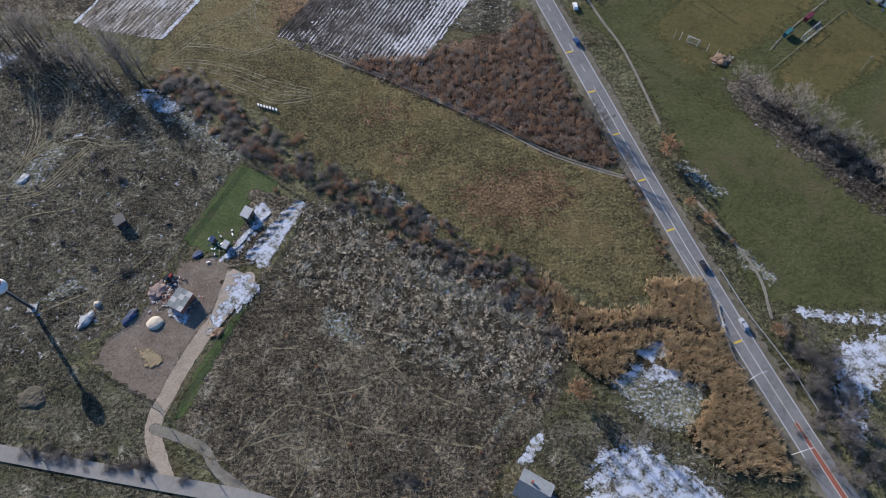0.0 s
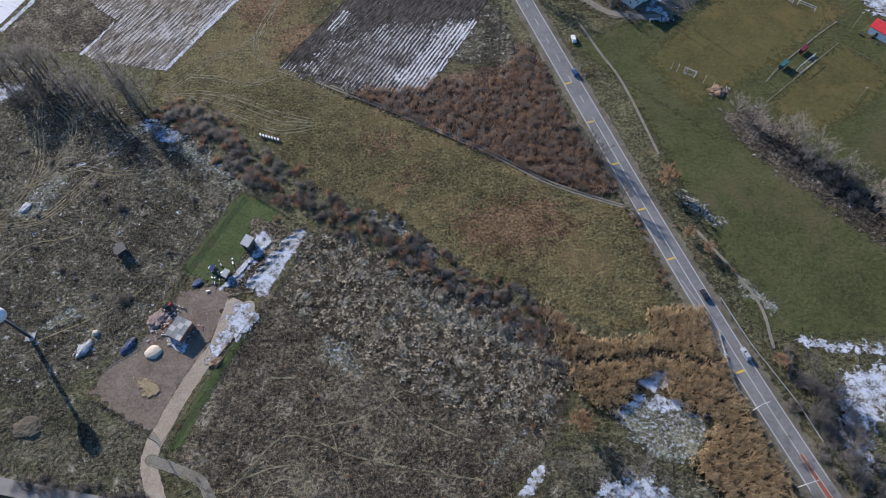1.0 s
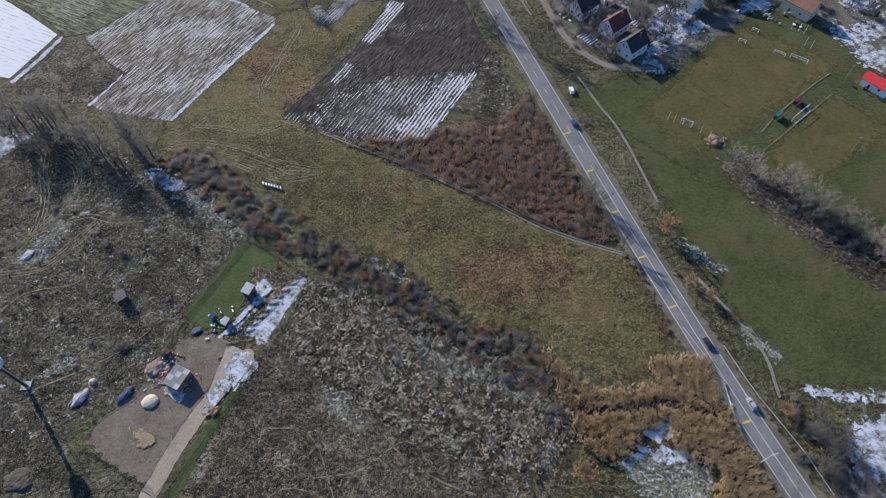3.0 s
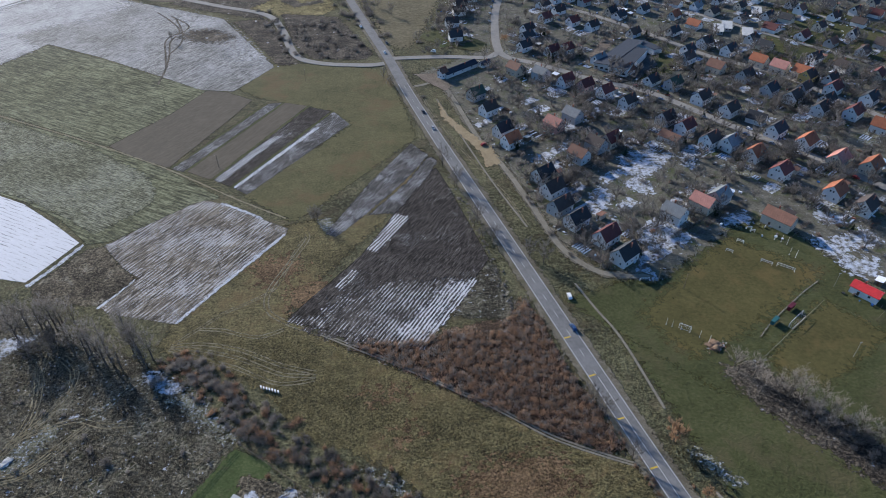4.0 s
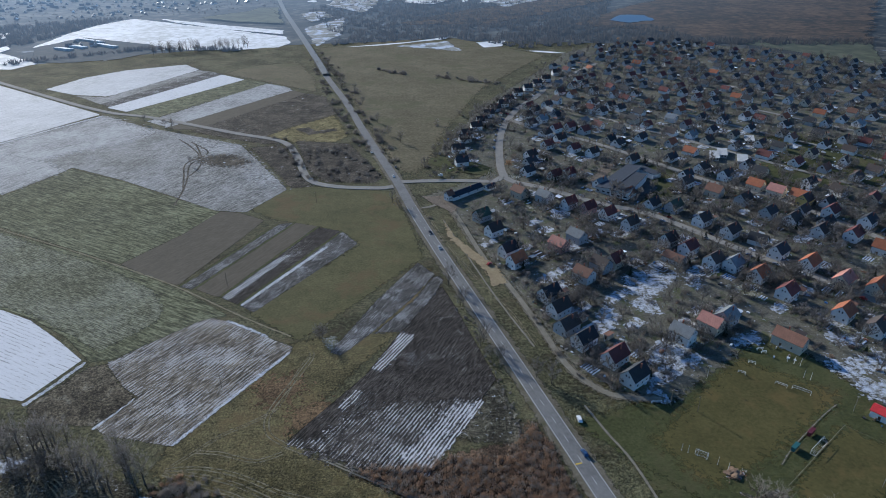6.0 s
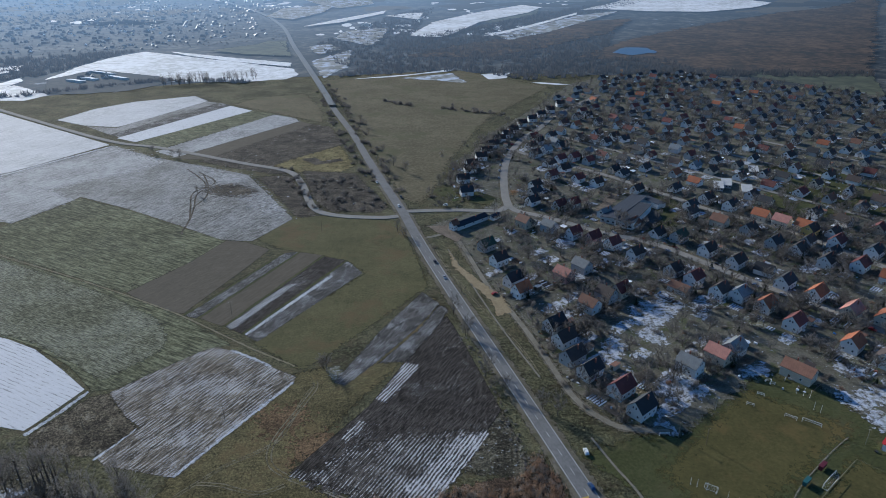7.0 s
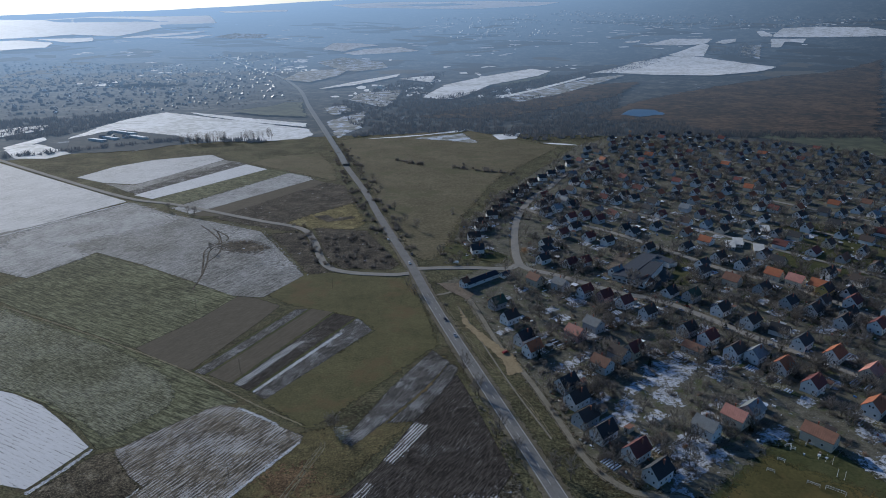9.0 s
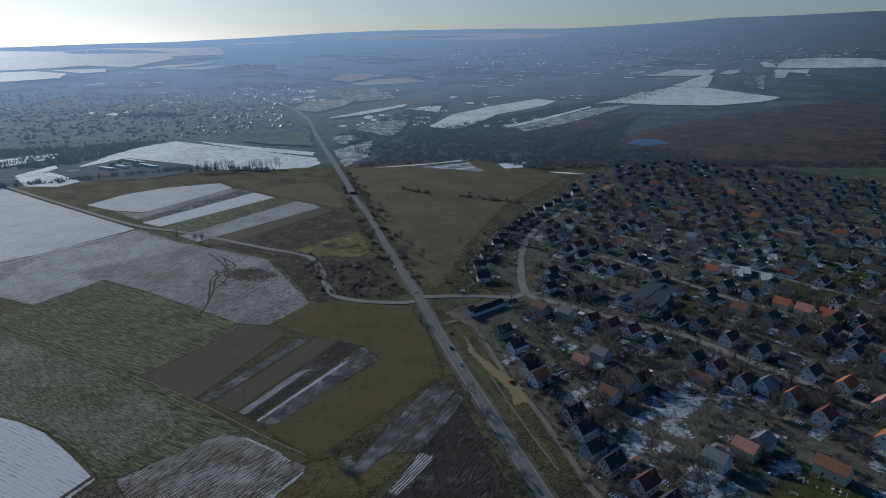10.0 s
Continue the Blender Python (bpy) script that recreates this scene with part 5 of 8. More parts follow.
def bare_tree(name, h, spread, limbs, twig_mat, label, seed, upright=0.75, width=0.07, bark=None, twigs=8):
    """A leafless tree: a tapered trunk, limbs, branches and many twigs."""
    r = random.Random(seed)
    root = thing(name, 0, -9000, label=label, category="tree", group="bare trees")
    wood, fine = Soup(), Soup()
    pts = [Vector((0, 0, -0.2))]
    for i in range(1, 6):
        pts.append(Vector((r.uniform(-0.2, 0.2) * i / 3, r.uniform(-0.2, 0.2) * i / 3, h * 0.9 * i / 5)))
    base = h * 0.018 + 0.05
    for i in range(5):
        wood.limb(pts[i], pts[i + 1], base * (1 - i / 5.3), base * (1 - (i + 1) / 5.3), 7)
    az = r.uniform(0, 6)
    for i in range(limbs):
        u = 0.22 + 0.75 * (i + r.random() * 0.6) / limbs
        az += 2.4 + r.uniform(-0.4, 0.4)
        k = min(4, int(u * 5))
        a = pts[k].lerp(pts[k + 1], u * 5 - k) if u < 1 else pts[5]
        up = upright * r.uniform(0.6, 1.3)
        ln = spread * (1.15 - 0.65 * abs(u - 0.45)) * r.uniform(0.75, 1.2)
        d = Vector((math.cos(az) * math.cos(up), math.sin(az) * math.cos(up), math.sin(up)))
        m = a + d * ln * 0.55
        d2 = (d + Vector((0, 0, 0.35))).normalized()
        b = m + d2 * ln * 0.55
        rr = base * 0.42 * (1.15 - u)
        wood.limb(a, m, rr + 0.02, rr * 0.6 + 0.015, 5)
        wood.limb(m, b, rr * 0.6 + 0.015, 0.015, 4)
        for j in range(8):
            v = 0.25 + 0.75 * r.random()
            p = a.lerp(m, v / 0.5) if v < 0.5 else m.lerp(b, (v - 0.5) / 0.5)
            e = (d2 + rand_dir(r, r.uniform(-0.2, 1.0)) * 0.9).normalized()
            bl = ln * r.uniform(0.22, 0.5)
            q = p + e * bl
            fine.blade(p, q, width * 0.7, rand_dir(r, 0))
            for _ in range(twigs):
                s_ = p.lerp(q, r.uniform(0.15, 1))
                g = (e + rand_dir(r, r.uniform(-0.3, 1.2)) * 0.9).normalized()
                fine.blade(s_, s_ + g * bl * r.uniform(0.4, 0.9), width * r.uniform(0.4, 0.8), rand_dir(r, 0))
    wood.mesh("trunk", bark or BARK, root)
    fine.mesh("crown", twig_mat, root)
    return root


def bush(name, h, w, mat, label, seed, stems=110, width=0.045):
    """A twiggy shrub of many stems that fork."""
    r = random.Random(seed)
    s_ = Soup()
    for _ in range(stems):
        a = Vector((r.gauss(0, w * 0.16), r.gauss(0, w * 0.16), -0.05))
        d = rand_dir(r, r.uniform(0.35, 1.4))
        ln = h * r.uniform(0.6, 1.1) * (1.0 if d.z > 0.6 else w / (2 * h))
        m = a + d * ln * 0.6
        s_.blade(a, a + d * ln, width, rand_dir(r, 0))
        for _k in range(4):
            e = (d + rand_dir(r, r.uniform(-0.2, 1.2)) * 0.8).normalized()
            p = a.lerp(m, r.uniform(0.4, 1.2))
            s_.blade(p, p + e * ln * r.uniform(0.3, 0.55), width * 0.8, rand_dir(r, 0))
    ob = s_.mesh(name, mat)
    ob.location = (0, -9000, 0)
    return tagged(ob, label, "bush", "bushes")


def conifer(h, seed):
    r = random.Random(seed)
    root = thing("conifer", 0, -9000, label="dark green conifer among the houses", category="tree", group="conifers")
    w, s_ = Soup(), Soup()
    w.limb(Vector((0, 0, -0.1)), Vector((0, 0, h * 0.9)), 0.16, 0.03, 6)
    for i in range(260):
        u = (i + r.random()) / 260
        p = Vector((0, 0, h * (0.08 + 0.9 * u)))
        d = rand_dir(r, r.uniform(-0.45, 0.15))
        ln = h * 0.23 * (1.05 - u) * r.uniform(0.7, 1.15)
        s_.blade(p, p + d * ln, 0.3 * (1.2 - u), Vector((-d.y, d.x, 0)).normalized())
        s_.blade(p + d * ln * 0.4, p + d * ln * 1.02 - Vector((0, 0, 0.25)), 0.3 * (1.2 - u), Vector((0, 0, 1)))
    w.mesh("trunk", BARK, root)
    s_.mesh("crown", NEEDLE, root)
    return root


def spread_things(models, places, lo=0.8, hi=1.25, z=0.0):
    """Copies of the models at random sizes and turns."""
    for x, y in places:
        m = rng.choice(models)
        ob = copy_thing(m, pose(x, y, z, 0, 0, rng.uniform(0, 360)))
        k = rng.uniform(lo, hi)
        ob.scale = (k * rng.uniform(0.8, 1.25), k * rng.uniform(0.8, 1.25), k * rng.uniform(0.85, 1.1))


def thicket(name, models, places, label, lo=0.8, hi=1.25):
    """Bushes that grow into one another, in one mesh."""
    vs, fs, n = [], [], 0
    src = [(np.array([v.co[:] for v in m.data.vertices]), np.array([p.vertices[:] for p in m.data.polygons])) for m in models]
    for x, y in places:
        v, f = rng.choice(src)
        a, k = rng.uniform(0, 6.28), rng.uniform(lo, hi)
        w = v * k * (rng.uniform(0.6, 1.5), rng.uniform(0.6, 1.5), rng.uniform(0.5, 1.15))
        c, s_ = math.cos(a), math.sin(a)
        vs.append(np.stack([w[:, 0] * c - w[:, 1] * s_ + x, w[:, 0] * s_ + w[:, 1] * c + y, w[:, 2] * rng.uniform(0.85, 1.2)], 1))
        fs.append(f + n)
        n += len(v)
    ob = tri_mesh(name, np.concatenate(vs), np.concatenate(fs), models[0].data.materials[0])
    return tagged(ob, label, kind="stuff")


def tufts(name, mat, pts, n, h, w, label, blades=6, rad=0.25, lean=0.5, seed=1, places=None, clump=3.0, gaps=1.0, comb=0.0):
    """Grass, reeds or twigs that nobody could count: blades in tufts, in one mesh."""
    g = np.random.RandomState(seed)
    c = np.array(places if places is not None else inside(pts, n, random.Random(seed)))
    c = c + g.normal(0, 0.9, c.shape)
    n = len(c)
    lump = np.array([noise.noise((x / clump, y / clump, seed)) for x, y in c])
    keep_ = lump + g.uniform(-0.25, 0.25, n) > -0.12 * gaps
    c, lump = c[keep_], lump[keep_]
    n = len(c)
    size = g.uniform(0.7, 1.15, (n, 1)) * np.clip(1 + 0.9 * lump, 0.4, 1.6)[:, None]
    base = c[:, None, :] + g.normal(0, rad, (n, blades, 2)) * size[:, :, None]
    ang = g.uniform(0, 2 * np.pi, (n, blades))
    hh = h * size * g.uniform(0.65, 1.1, (n, blades))
    off = g.normal(0, 1, (n, blades, 2)) * (lean * hh)[:, :, None] * 0.5
    if comb:        # blades of a tuft lie over to one side
        way = np.array([noise.noise((x / 3.0, y / 3.0, seed + 9)) for x, y in c]) * 9 + g.normal(0, 0.5, n)
        off = off + (np.stack([np.cos(way), np.sin(way)], -1)[:, None, :] * comb) * size[:, :, None]
        ang = np.broadcast_to(way[:, None] + np.pi / 2, (n, blades))
    sx, sy = np.cos(ang) * w / 2, np.sin(ang) * w / 2
    z0 = np.full((n, blades), -0.02) + 0.3
    v = np.stack([np.stack([base[..., 0] - sx, base[..., 1] - sy, z0], -1), np.stack([base[..., 0] + sx, base[..., 1] + sy, z0], -1),
                  np.stack([base[..., 0] + off[..., 0], base[..., 1] + off[..., 1], z0 + hh], -1)], 2).reshape(-1, 3)
    ob = tri_mesh(name, v, np.arange(len(v)).reshape(-1, 3), mat)
    return tagged(ob, label, kind="stuff")


REEDS = [(33.2, 90.9), (48, 76), (70.1, 76.4), (68.8, 87.3), (87.7, 86.8), (92.2, 59.3), (103.1, 26.2), (101.2, 23.2), (83.4, 26.2), (74, 35.8), (84.2, 49), (71.1, 57.2), (71.4, 67.3), (61.5, 63.3), (58.6, 57.5), (52.2, 51.9), (41.9, 59.7), (40.5, 68.6)]
CHANNEL = np.array([(40.6, 71.3), (51.3, 69.2), (69.9, 71.4), (87.3, 67.7)])
reed_places = np.array(inside(REEDS, 9000, random.Random(3)))
reed_places = reed_places[along(reed_places[:, 0], reed_places[:, 1], CHANNEL.tolist(), 1.3) < 0]
tufts("reeds", REED, REEDS, 0, 2.0, 0.22, "tall dry straw-coloured reeds", 9, 0.32, 0.5, 3, reed_places, 1.2, 0.8)
TUSS = [(-49.3, 120.5), (-34.2, 118.1), (-17, 105), (-0.9, 99.6), (22.3, 87.5), (37.1, 76), (42.2, 65), (30.9, 49), (13.1, 49.6), (-8.5, 60.3), (-35.4, 76.9), (-56, 93.7)]
tufts("tussock_grass", STRAW, TUSS, 9500, 0.42, 0.075, "pale straw tussocks laid over", 6, 0.14, 0.5, 4, None, 2.6, 0.5, 0.8)
tufts("tussock_grass", WEED, TUSS, 9000, 0.5, 0.14, "brown grass between pale tussocks", 6, 0.4, 0.9, 44, None, 3.0, 0.6)
RUSTY = [(-40.1, 186.1), (-30.8, 188.2), (-10.7, 188.7), (2.4, 194.8), (23.6, 194), (37.4, 214.3), (43.6, 200), (49.9, 173.8), (61.2, 150.4), (64.1, 133.9), (57.1, 134.6), (36.3, 144.1), (4.3, 162), (-18.6, 175.4)]
tufts("scrub_twigs", RUST_TWIG, RUSTY, 5500, 1.5, 0.12, "dense rusty brown scrub", 12, 0.4, 0.6, 5, None, 2.0, 0.0)
tufts("scrub_twigs", TWIG, RUSTY, 4000, 1.6, 0.1, "greyish twigs in rusty scrub", 12, 0.4, 0.6, 55, None, 3.0, 0.0)
BRN = [(-61.5, 93.1), (-44.7, 90.1), (-16.5, 65.8), (13.2, 52.2), (32.8, 60.2), (40, 58), (30.4, 38.9), (16, 27.7), (11.7, 7.2), (-50.8, 7.7), (-64.6, 25.5), (-78.3, 38.1), (-79.6, 44.6), (-63.3, 86.7)]
tufts("dead_grass", DEAD, BRN, 6500, 0.35, 0.2, "dead brown grass tufts", 6, 0.5, 1.2, 6)
WST = [(-197.6, 206.7), (-170.7, 198.8), (-156.4, 189.9), (-120.2, 171.1), (-101.9, 161.3), (-76.6, 139.6), (-78.9, 134.8), (-93.1, 105.2), (-103.8, 79.2), (-122.8, 65.6), (-118.1, 35.8), (-143.7, 37)]
tufts("dead_grass", WEED, WST, 6500, 0.5, 0.22, "greyish dead weeds", 6, 0.5, 1.1, 7)
OLV = [(-109.9, 178.9), (-83.1, 170.4), (-68.2, 160.3), (-51.8, 139.9), (-35.3, 136), (-17.4, 127), (-4.7, 113.2), (1.2, 105.1), (31.3, 94.7), (42.8, 86.5), (57.7, 79.6), (70.4, 83.5), (76.5, 95.9), (73.1, 117.7), (66.2, 128.8), (38.5, 140.4), (15.5, 155.9), (-13.6, 164.9), (-42.5, 184.7), (-66.7, 195.3), (-113, 190.3)]
tufts("meadow_grass", MEADOW_BLADE, OLV, 9000, 0.32, 0.2, "short olive brown meadow grass", 5, 0.45, 1.0, 8)

T_GREY = [bare_tree("bare_tree", 15, 4.6, 16, TWIG, "tall grey leafless tree in a group", 11 + i, 0.95, 0.055, twigs=7) for i in range(3)]
T_PALE = [bare_tree("bare_tree", 12.5, 4.4, 16, PALE_TWIG, "pale grey leafless tree beside the sports ground", 21 + i, 0.95, 0.06, twigs=6) for i in range(3)]
T_DARK = [bare_tree("bare_tree", 9.5, 3.6, 14, DARK_TWIG, "dark leafless tree with fine twigs", 31 + i, 0.7, 0.1) for i in range(3)]
T_GARDEN = [bare_tree("garden_tree", 5.5, 2.6, 10, TWIG, "small bare garden tree", 41 + i, 0.6, 0.13, twigs=6) for i in range(3)]
T_ROUND = [bare_tree("round_tree", 5.5, 3.0, 16, ORANGE_TWIG, "rounded orange brown leafless tree", 51 + i, 0.75, 0.12, twigs=13) for i in range(2)]
B_BROWN = [bush("bush", 3.2, 4.2, TWIG, "brown leafless bush in a hedge", 61 + i) for i in range(3)]
B_DARK = [bush("bush", 3.0, 4.0, DARK_TWIG, "dark leafless bush in a hedge", 71 + i) for i in range(3)]
B_RUST = [bush("bush", 2.2, 3.0, RUST_TWIG, "rusty brown leafless bush in scrub", 81 + i) for i in range(2)]
B_LOW = [bush("bush", 1.5, 2.2, TWIG, "low brown bush in rough grass", 91 + i, 60) for i in range(2)]
T_LITE = [bare_tree("garden_tree", 7.0, 3.3, 11, DARK_TWIG, "dark bare garden tree far down the village", 145 + i, 0.6, 0.2, twigs=4) for i in range(2)]
T_VILL = [bare_tree("garden_tree", 7.0, 3.3, 14, DARK_TWIG, "dark bare garden tree between houses", 45 + i, 0.6, 0.12, twigs=9) for i in range(3)]
CON = [conifer(6.5, 101 + i) for i in range(2)]

spread_things(T_GREY, beside([(-180.1, 189.9), (-166.1, 197.4), (-142.8, 185.4), (-117.2, 172.8)], 24, 5.5), 0.85, 1.3)
spread_things(T_DARK, beside([(-193.1, 195.5), (-166.8, 185.8), (-158, 190.1)], 10, 5.0), 0.8, 1.2)
HEDGE = [(-115.1, 175), (-102.6, 175.3), (-83.5, 159.5), (-75.1, 147.8), (-66.5, 142.4), (-52, 134.9), (-34.1, 123.9), (-21.8, 119.1), (-11.9, 109.9), (3.2, 99.2), (15.3, 95.6), (26.1, 87), (35.3, 77.5), (42.2, 66.4)]
thicket("hedge", B_BROWN, beside(HEDGE[:5], 110, 4.0), "brown leafless hedge along the ditch", 0.4, 1.1)
thicket("hedge", B_DARK, beside(HEDGE[4:9], 80, 4.0), "dark leafless hedge along the ditch", 0.35, 0.9)
thicket("hedge", B_BROWN, beside(HEDGE[8:], 100, 4.0), "brown leafless hedge along the ditch", 0.35, 0.85)
thicket("hedge", B_RUST, beside(HEDGE, 150, 4.2), "rusty brush along the ditch", 0.5, 1.2)
spread_things(B_BROWN + B_DARK, beside(HEDGE[:5], 18, 2.6), 0.6, 1.0)
spread_things(B_BROWN + B_DARK, beside([(-66.4, 143), (-52, 135.4), (-34.1, 124.4), (-21.8, 119.6), (-11.9, 110.5)], 22, 3.6), 0.5, 0.9)
spread_things(B_BROWN + B_DARK + B_RUST, beside([(-11.9, 108.3), (3.2, 99.6), (15.3, 95.9), (26.1, 87.3), (35.3, 77.9), (42.2, 66.7)], 25, 3.4), 0.45, 0.85)
spread_things(T_DARK[:2], [(-73.6, 141), (-71.5, 142.6), (-4.8, 106), (24.3, 93.3)], 0.5, 0.7)
spread_things(T_PALE, beside([(116.4, 173.4), (126.9, 164.3), (137.2, 154.9), (146.1, 145.7), (154.6, 134.7), (165.1, 118.3), (174.9, 103.8)], 26, 2.6), 0.75, 1.15)
spread_things(B_DARK + B_BROWN, beside([(137.5, 151.3), (151.2, 139.5), (165, 121.9)], 24, 3.0), 0.7, 1.1)
spread_things(T_ROUND, [(83.6, 138.5), (41.3, 48.4)], 1.4, 1.5)
spread_things(T_ROUND + B_RUST, [(85.3, 120.1), (88.5, 116.4), (93.5, 109.5), (96.1, 107.7), (99.5, 103.7), (101.2, 101.6), (108, 68.1), (110.1, 70.4), (111.3, 65.8)], 0.6, 0.85)
spread_things(T_DARK, beside([(113.5, 66.3), (116.8, 55.3), (120.7, 41.1), (122.4, 26.1), (128.7, 14.6)], 34, 6.0), 0.5, 0.85)
thicket("thicket", B_BROWN, beside([(112.8, 66.4), (117.7, 50), (121.1, 34.4), (125.3, 21.1)], 80, 6.0), "brown thicket below the road", 0.6, 1.0)
spread_things(T_DARK, [(8.6, 309), (18.7, 274.2), (42.9, 245.2), (49.4, 240.5), (0.5, 332.2), (26, 258.5)], 1.05, 1.3)
spread_things(T_DARK, [(-68.1, 277), (-66.1, 276.2)], 0.75, 1.0)
thicket("hedge", B_LOW, beside([(5.6, 309.3), (14.4, 283.6), (24.1, 245.9), (25.8, 230.2), (31.2, 206.5)], 70, 1.6), "brown weeds along the field edge", 0.4, 0.9)
spread_things(T_GREY, [(58, 34.3), (59.5, 36.8), (52.7, 34.2), (46.9, 32.4), (63.9, 31.5), (44.7, 36.6)], 0.45, 0.62)
spread_things(T_DARK, [(60.9, 149.6), (66.8, 131), (56.9, 155.4)], 0.95, 1.15)
spread_things(T_DARK, [(35.4, 36.2), (43.5, 31.8), (48.4, 21.9)], 0.5, 0.7)
thicket("hedge", B_RUST, beside([(62.4, 146.8), (69.2, 127.4), (73.9, 108.9), (78.2, 93.8)], 22, 1.2), "rusty hedge along the road verge", 0.4, 0.75)
thicket("hedge", B_DARK, beside([(-126.9, 33.4), (-108.8, 30.7), (-87.5, 27.1)], 34, 1.6), "dark leafless hedge along the lane", 0.5, 0.9)
thicket("thicket", B_LOW, inside([(-178.8, 167.4), (-153.1, 173.3), (-121.2, 150.3), (-95.8, 135.2), (-78.9, 134.8), (-93, 107), (-114.7, 94), (-153.7, 90.8)], 45), "low brown bushes on waste ground", 0.5, 1.3)
thicket("thicket", B_LOW, inside(TUSS, 30), "low bushes between tussocks", 0.4, 0.9)
spread_things(B_LOW + B_RUST, inside(BRN, 16), 0.4, 0.8)
thicket("thicket", B_RUST, inside(RUSTY, 60), "rusty brown thicket by the road", 0.45, 0.9)
spread_things(B_DARK, [(-109.6, 92.8), (-108.3, 93.8), (-110.7, 93.8), (-120.4, 131.9), (-119.3, 130.8), (-78.4, 24.3), (-77, 25.1), (-15.5, 24.8), (-12.9, 26.1), (-10.3, 24)], 0.6, 1.0)
for x, y in inside(TUSS, 26, random.Random(9)):
    a, b = rng.uniform(0.8, 2.4), rng.uniform(0.8, 2.0)
    cover("snow_patch", THIN_SNOW, [(x - a, y - b), (x + a, y - b * 0.6), (x + a * 0.7, y + b), (x - a * 0.8, y + b)], "small snow patch between tussocks", 0.7, lift=0.02)
spread_things(B_LOW, beside([(-42.4, 186.9), (-33.2, 186.3), (-18.6, 174.5)], 14, 1.5), 0.5, 1.0)
thicket("thicket", B_DARK, beside([(-167.2, 617.1), (-143.2, 579.4), (-126.1, 517.6), (-104, 500.2)], 30, 4.0), "dark thicket by the side road", 0.8, 1.6)
thicket("thicket", B_DARK, inside([(-140, 591.4), (-96.8, 589.5), (-58.6, 518.4), (-63.6, 496.9), (-103.9, 501.1)], 60), "dark thicket between the roads", 0.7, 1.4)
thicket("hedge", B_DARK, beside([(-206, 1000), (-148, 792), (-96.8, 632.1), (-73.6, 570.8)], 60, 3.5), "dark hedge beside the road", 1.0, 1.7)
thicket("hedge", B_DARK, beside([(-204, 1062), (-127, 816), (-83.3, 665.1), (-45.5, 541.7)], 60, 3.5), "dark hedge beside the road", 1.0, 1.7)
spread_things(T_DARK, beside([(-198, 1001), (-102, 726), (-45.5, 541.7)], 16, 9.0), 0.8, 1.2)
thicket("thicket", B_DARK, beside([(-106, 933), (-59, 896)], 16, 5), "dark bushes in the grassland", 1.0, 1.8)
thicket("thicket", B_DARK, beside([(-16, 888), (62, 844)], 30, 6), "dark bushes in the grassland", 1.0, 1.8)
spread_things(T_DARK, [(-42.9, 456.2), (-37, 444.9), (7.2, 309.3), (16.9, 270.9), (20.7, 261)], 0.7, 0.95)
spread_things(T_DARK, [(-325, 669), (-300, 658), (-289, 651), (-229.7, 539.9)], 0.8, 1.1)

# woods of the distance
def far_woods(pts, n, h, seed, label="dark leafless wood in the distance", line=None, spread=10):
    places = beside(line, n, spread) if line else inside(pts, n, random.Random(seed))
    g = np.random.RandomState(seed)
    c = np.array(places)
    n = len(c)
    k = h * g.uniform(0.6, 1.2, (n, 1))
    base = np.concatenate([c[:, None, :] + g.normal(0, 1, (n, 9, 2)) * 0.25 * k[:, :, None], np.repeat(terrain(c[:, 0], c[:, 1])[:, None, None] - 1, 9, 1)], 2)
    az, up, sd = g.uniform(0, 6.28, (n, 9)), g.uniform(0.5, 1.5, (n, 9)), g.uniform(0, 6.28, (n, 9))
    tip = base + np.stack([np.cos(az) * np.cos(up), np.sin(az) * np.cos(up), np.sin(up)], 2) * k[:, :, None]
    side = np.stack([np.cos(sd), np.sin(sd), 0 * sd], 2) * k[:, :, None] * 0.16
    v = np.stack([base - side, base + side, tip], 2).reshape(-1, 3)
    ob = tri_mesh("distant_wood", v, np.arange(len(v)).reshape(-1, 3), FAR_TWIG)
    return tagged(ob, label, kind="stuff")


far_woods([(-209, 1103), (-98, 1554), (100, 1685), (415, 1730), (300, 1332), (424, 1287), (432, 1156), (267, 1132), (124, 1085), (19, 1183), (-193, 1126)], 2200, 9, 1)
far_woods([(-178, 1537), (498, 2554), (856, 2912), (854, 2818), (434, 2219), (103, 1735), (-118, 1462)], 900, 9, 2)
far_woods([(-316, 1545), (-183, 2294), (-70, 2531), (-100, 1594), (-191, 1178)], 800, 9, 3)
far_woods([(-1046, 1286), (-893, 1349), (-691, 1451), (-730, 1142), (-776, 1099), (-898, 1095)], 700, 9, 4)
far_woods([(-2025, 2563), (-879, 2874), (-385, 1602), (-683, 1433), (-1096, 1350)], 2600, 4.5, 5, "leafless trees among far houses")
far_woods(None, 120, 9, 7, "dark hedge in the distance", [(-750, 928), (-627, 1003), (-498, 1095), (-342, 1079)], 6)
far_woods(None, 200, 12, 8, "dark hedge in the distance", [(-98, 1554), (327, 2268), (879, 2906)], 8)
far_woods([(1009, 2863), (1283, 2995), (1159, 2707), (1092, 2833)], 150, 12, 9)
far_woods([(331, 1188), (474, 1161), (723, 1134), (697, 1091), (456, 1114), (319, 1139)], 300, 9, 10)
far_woods([(499, 1528), (802, 1887), (1164, 2226), (1514, 2455), (1423, 2298), (876, 1809), (584, 1476)], 260, 7, 11)


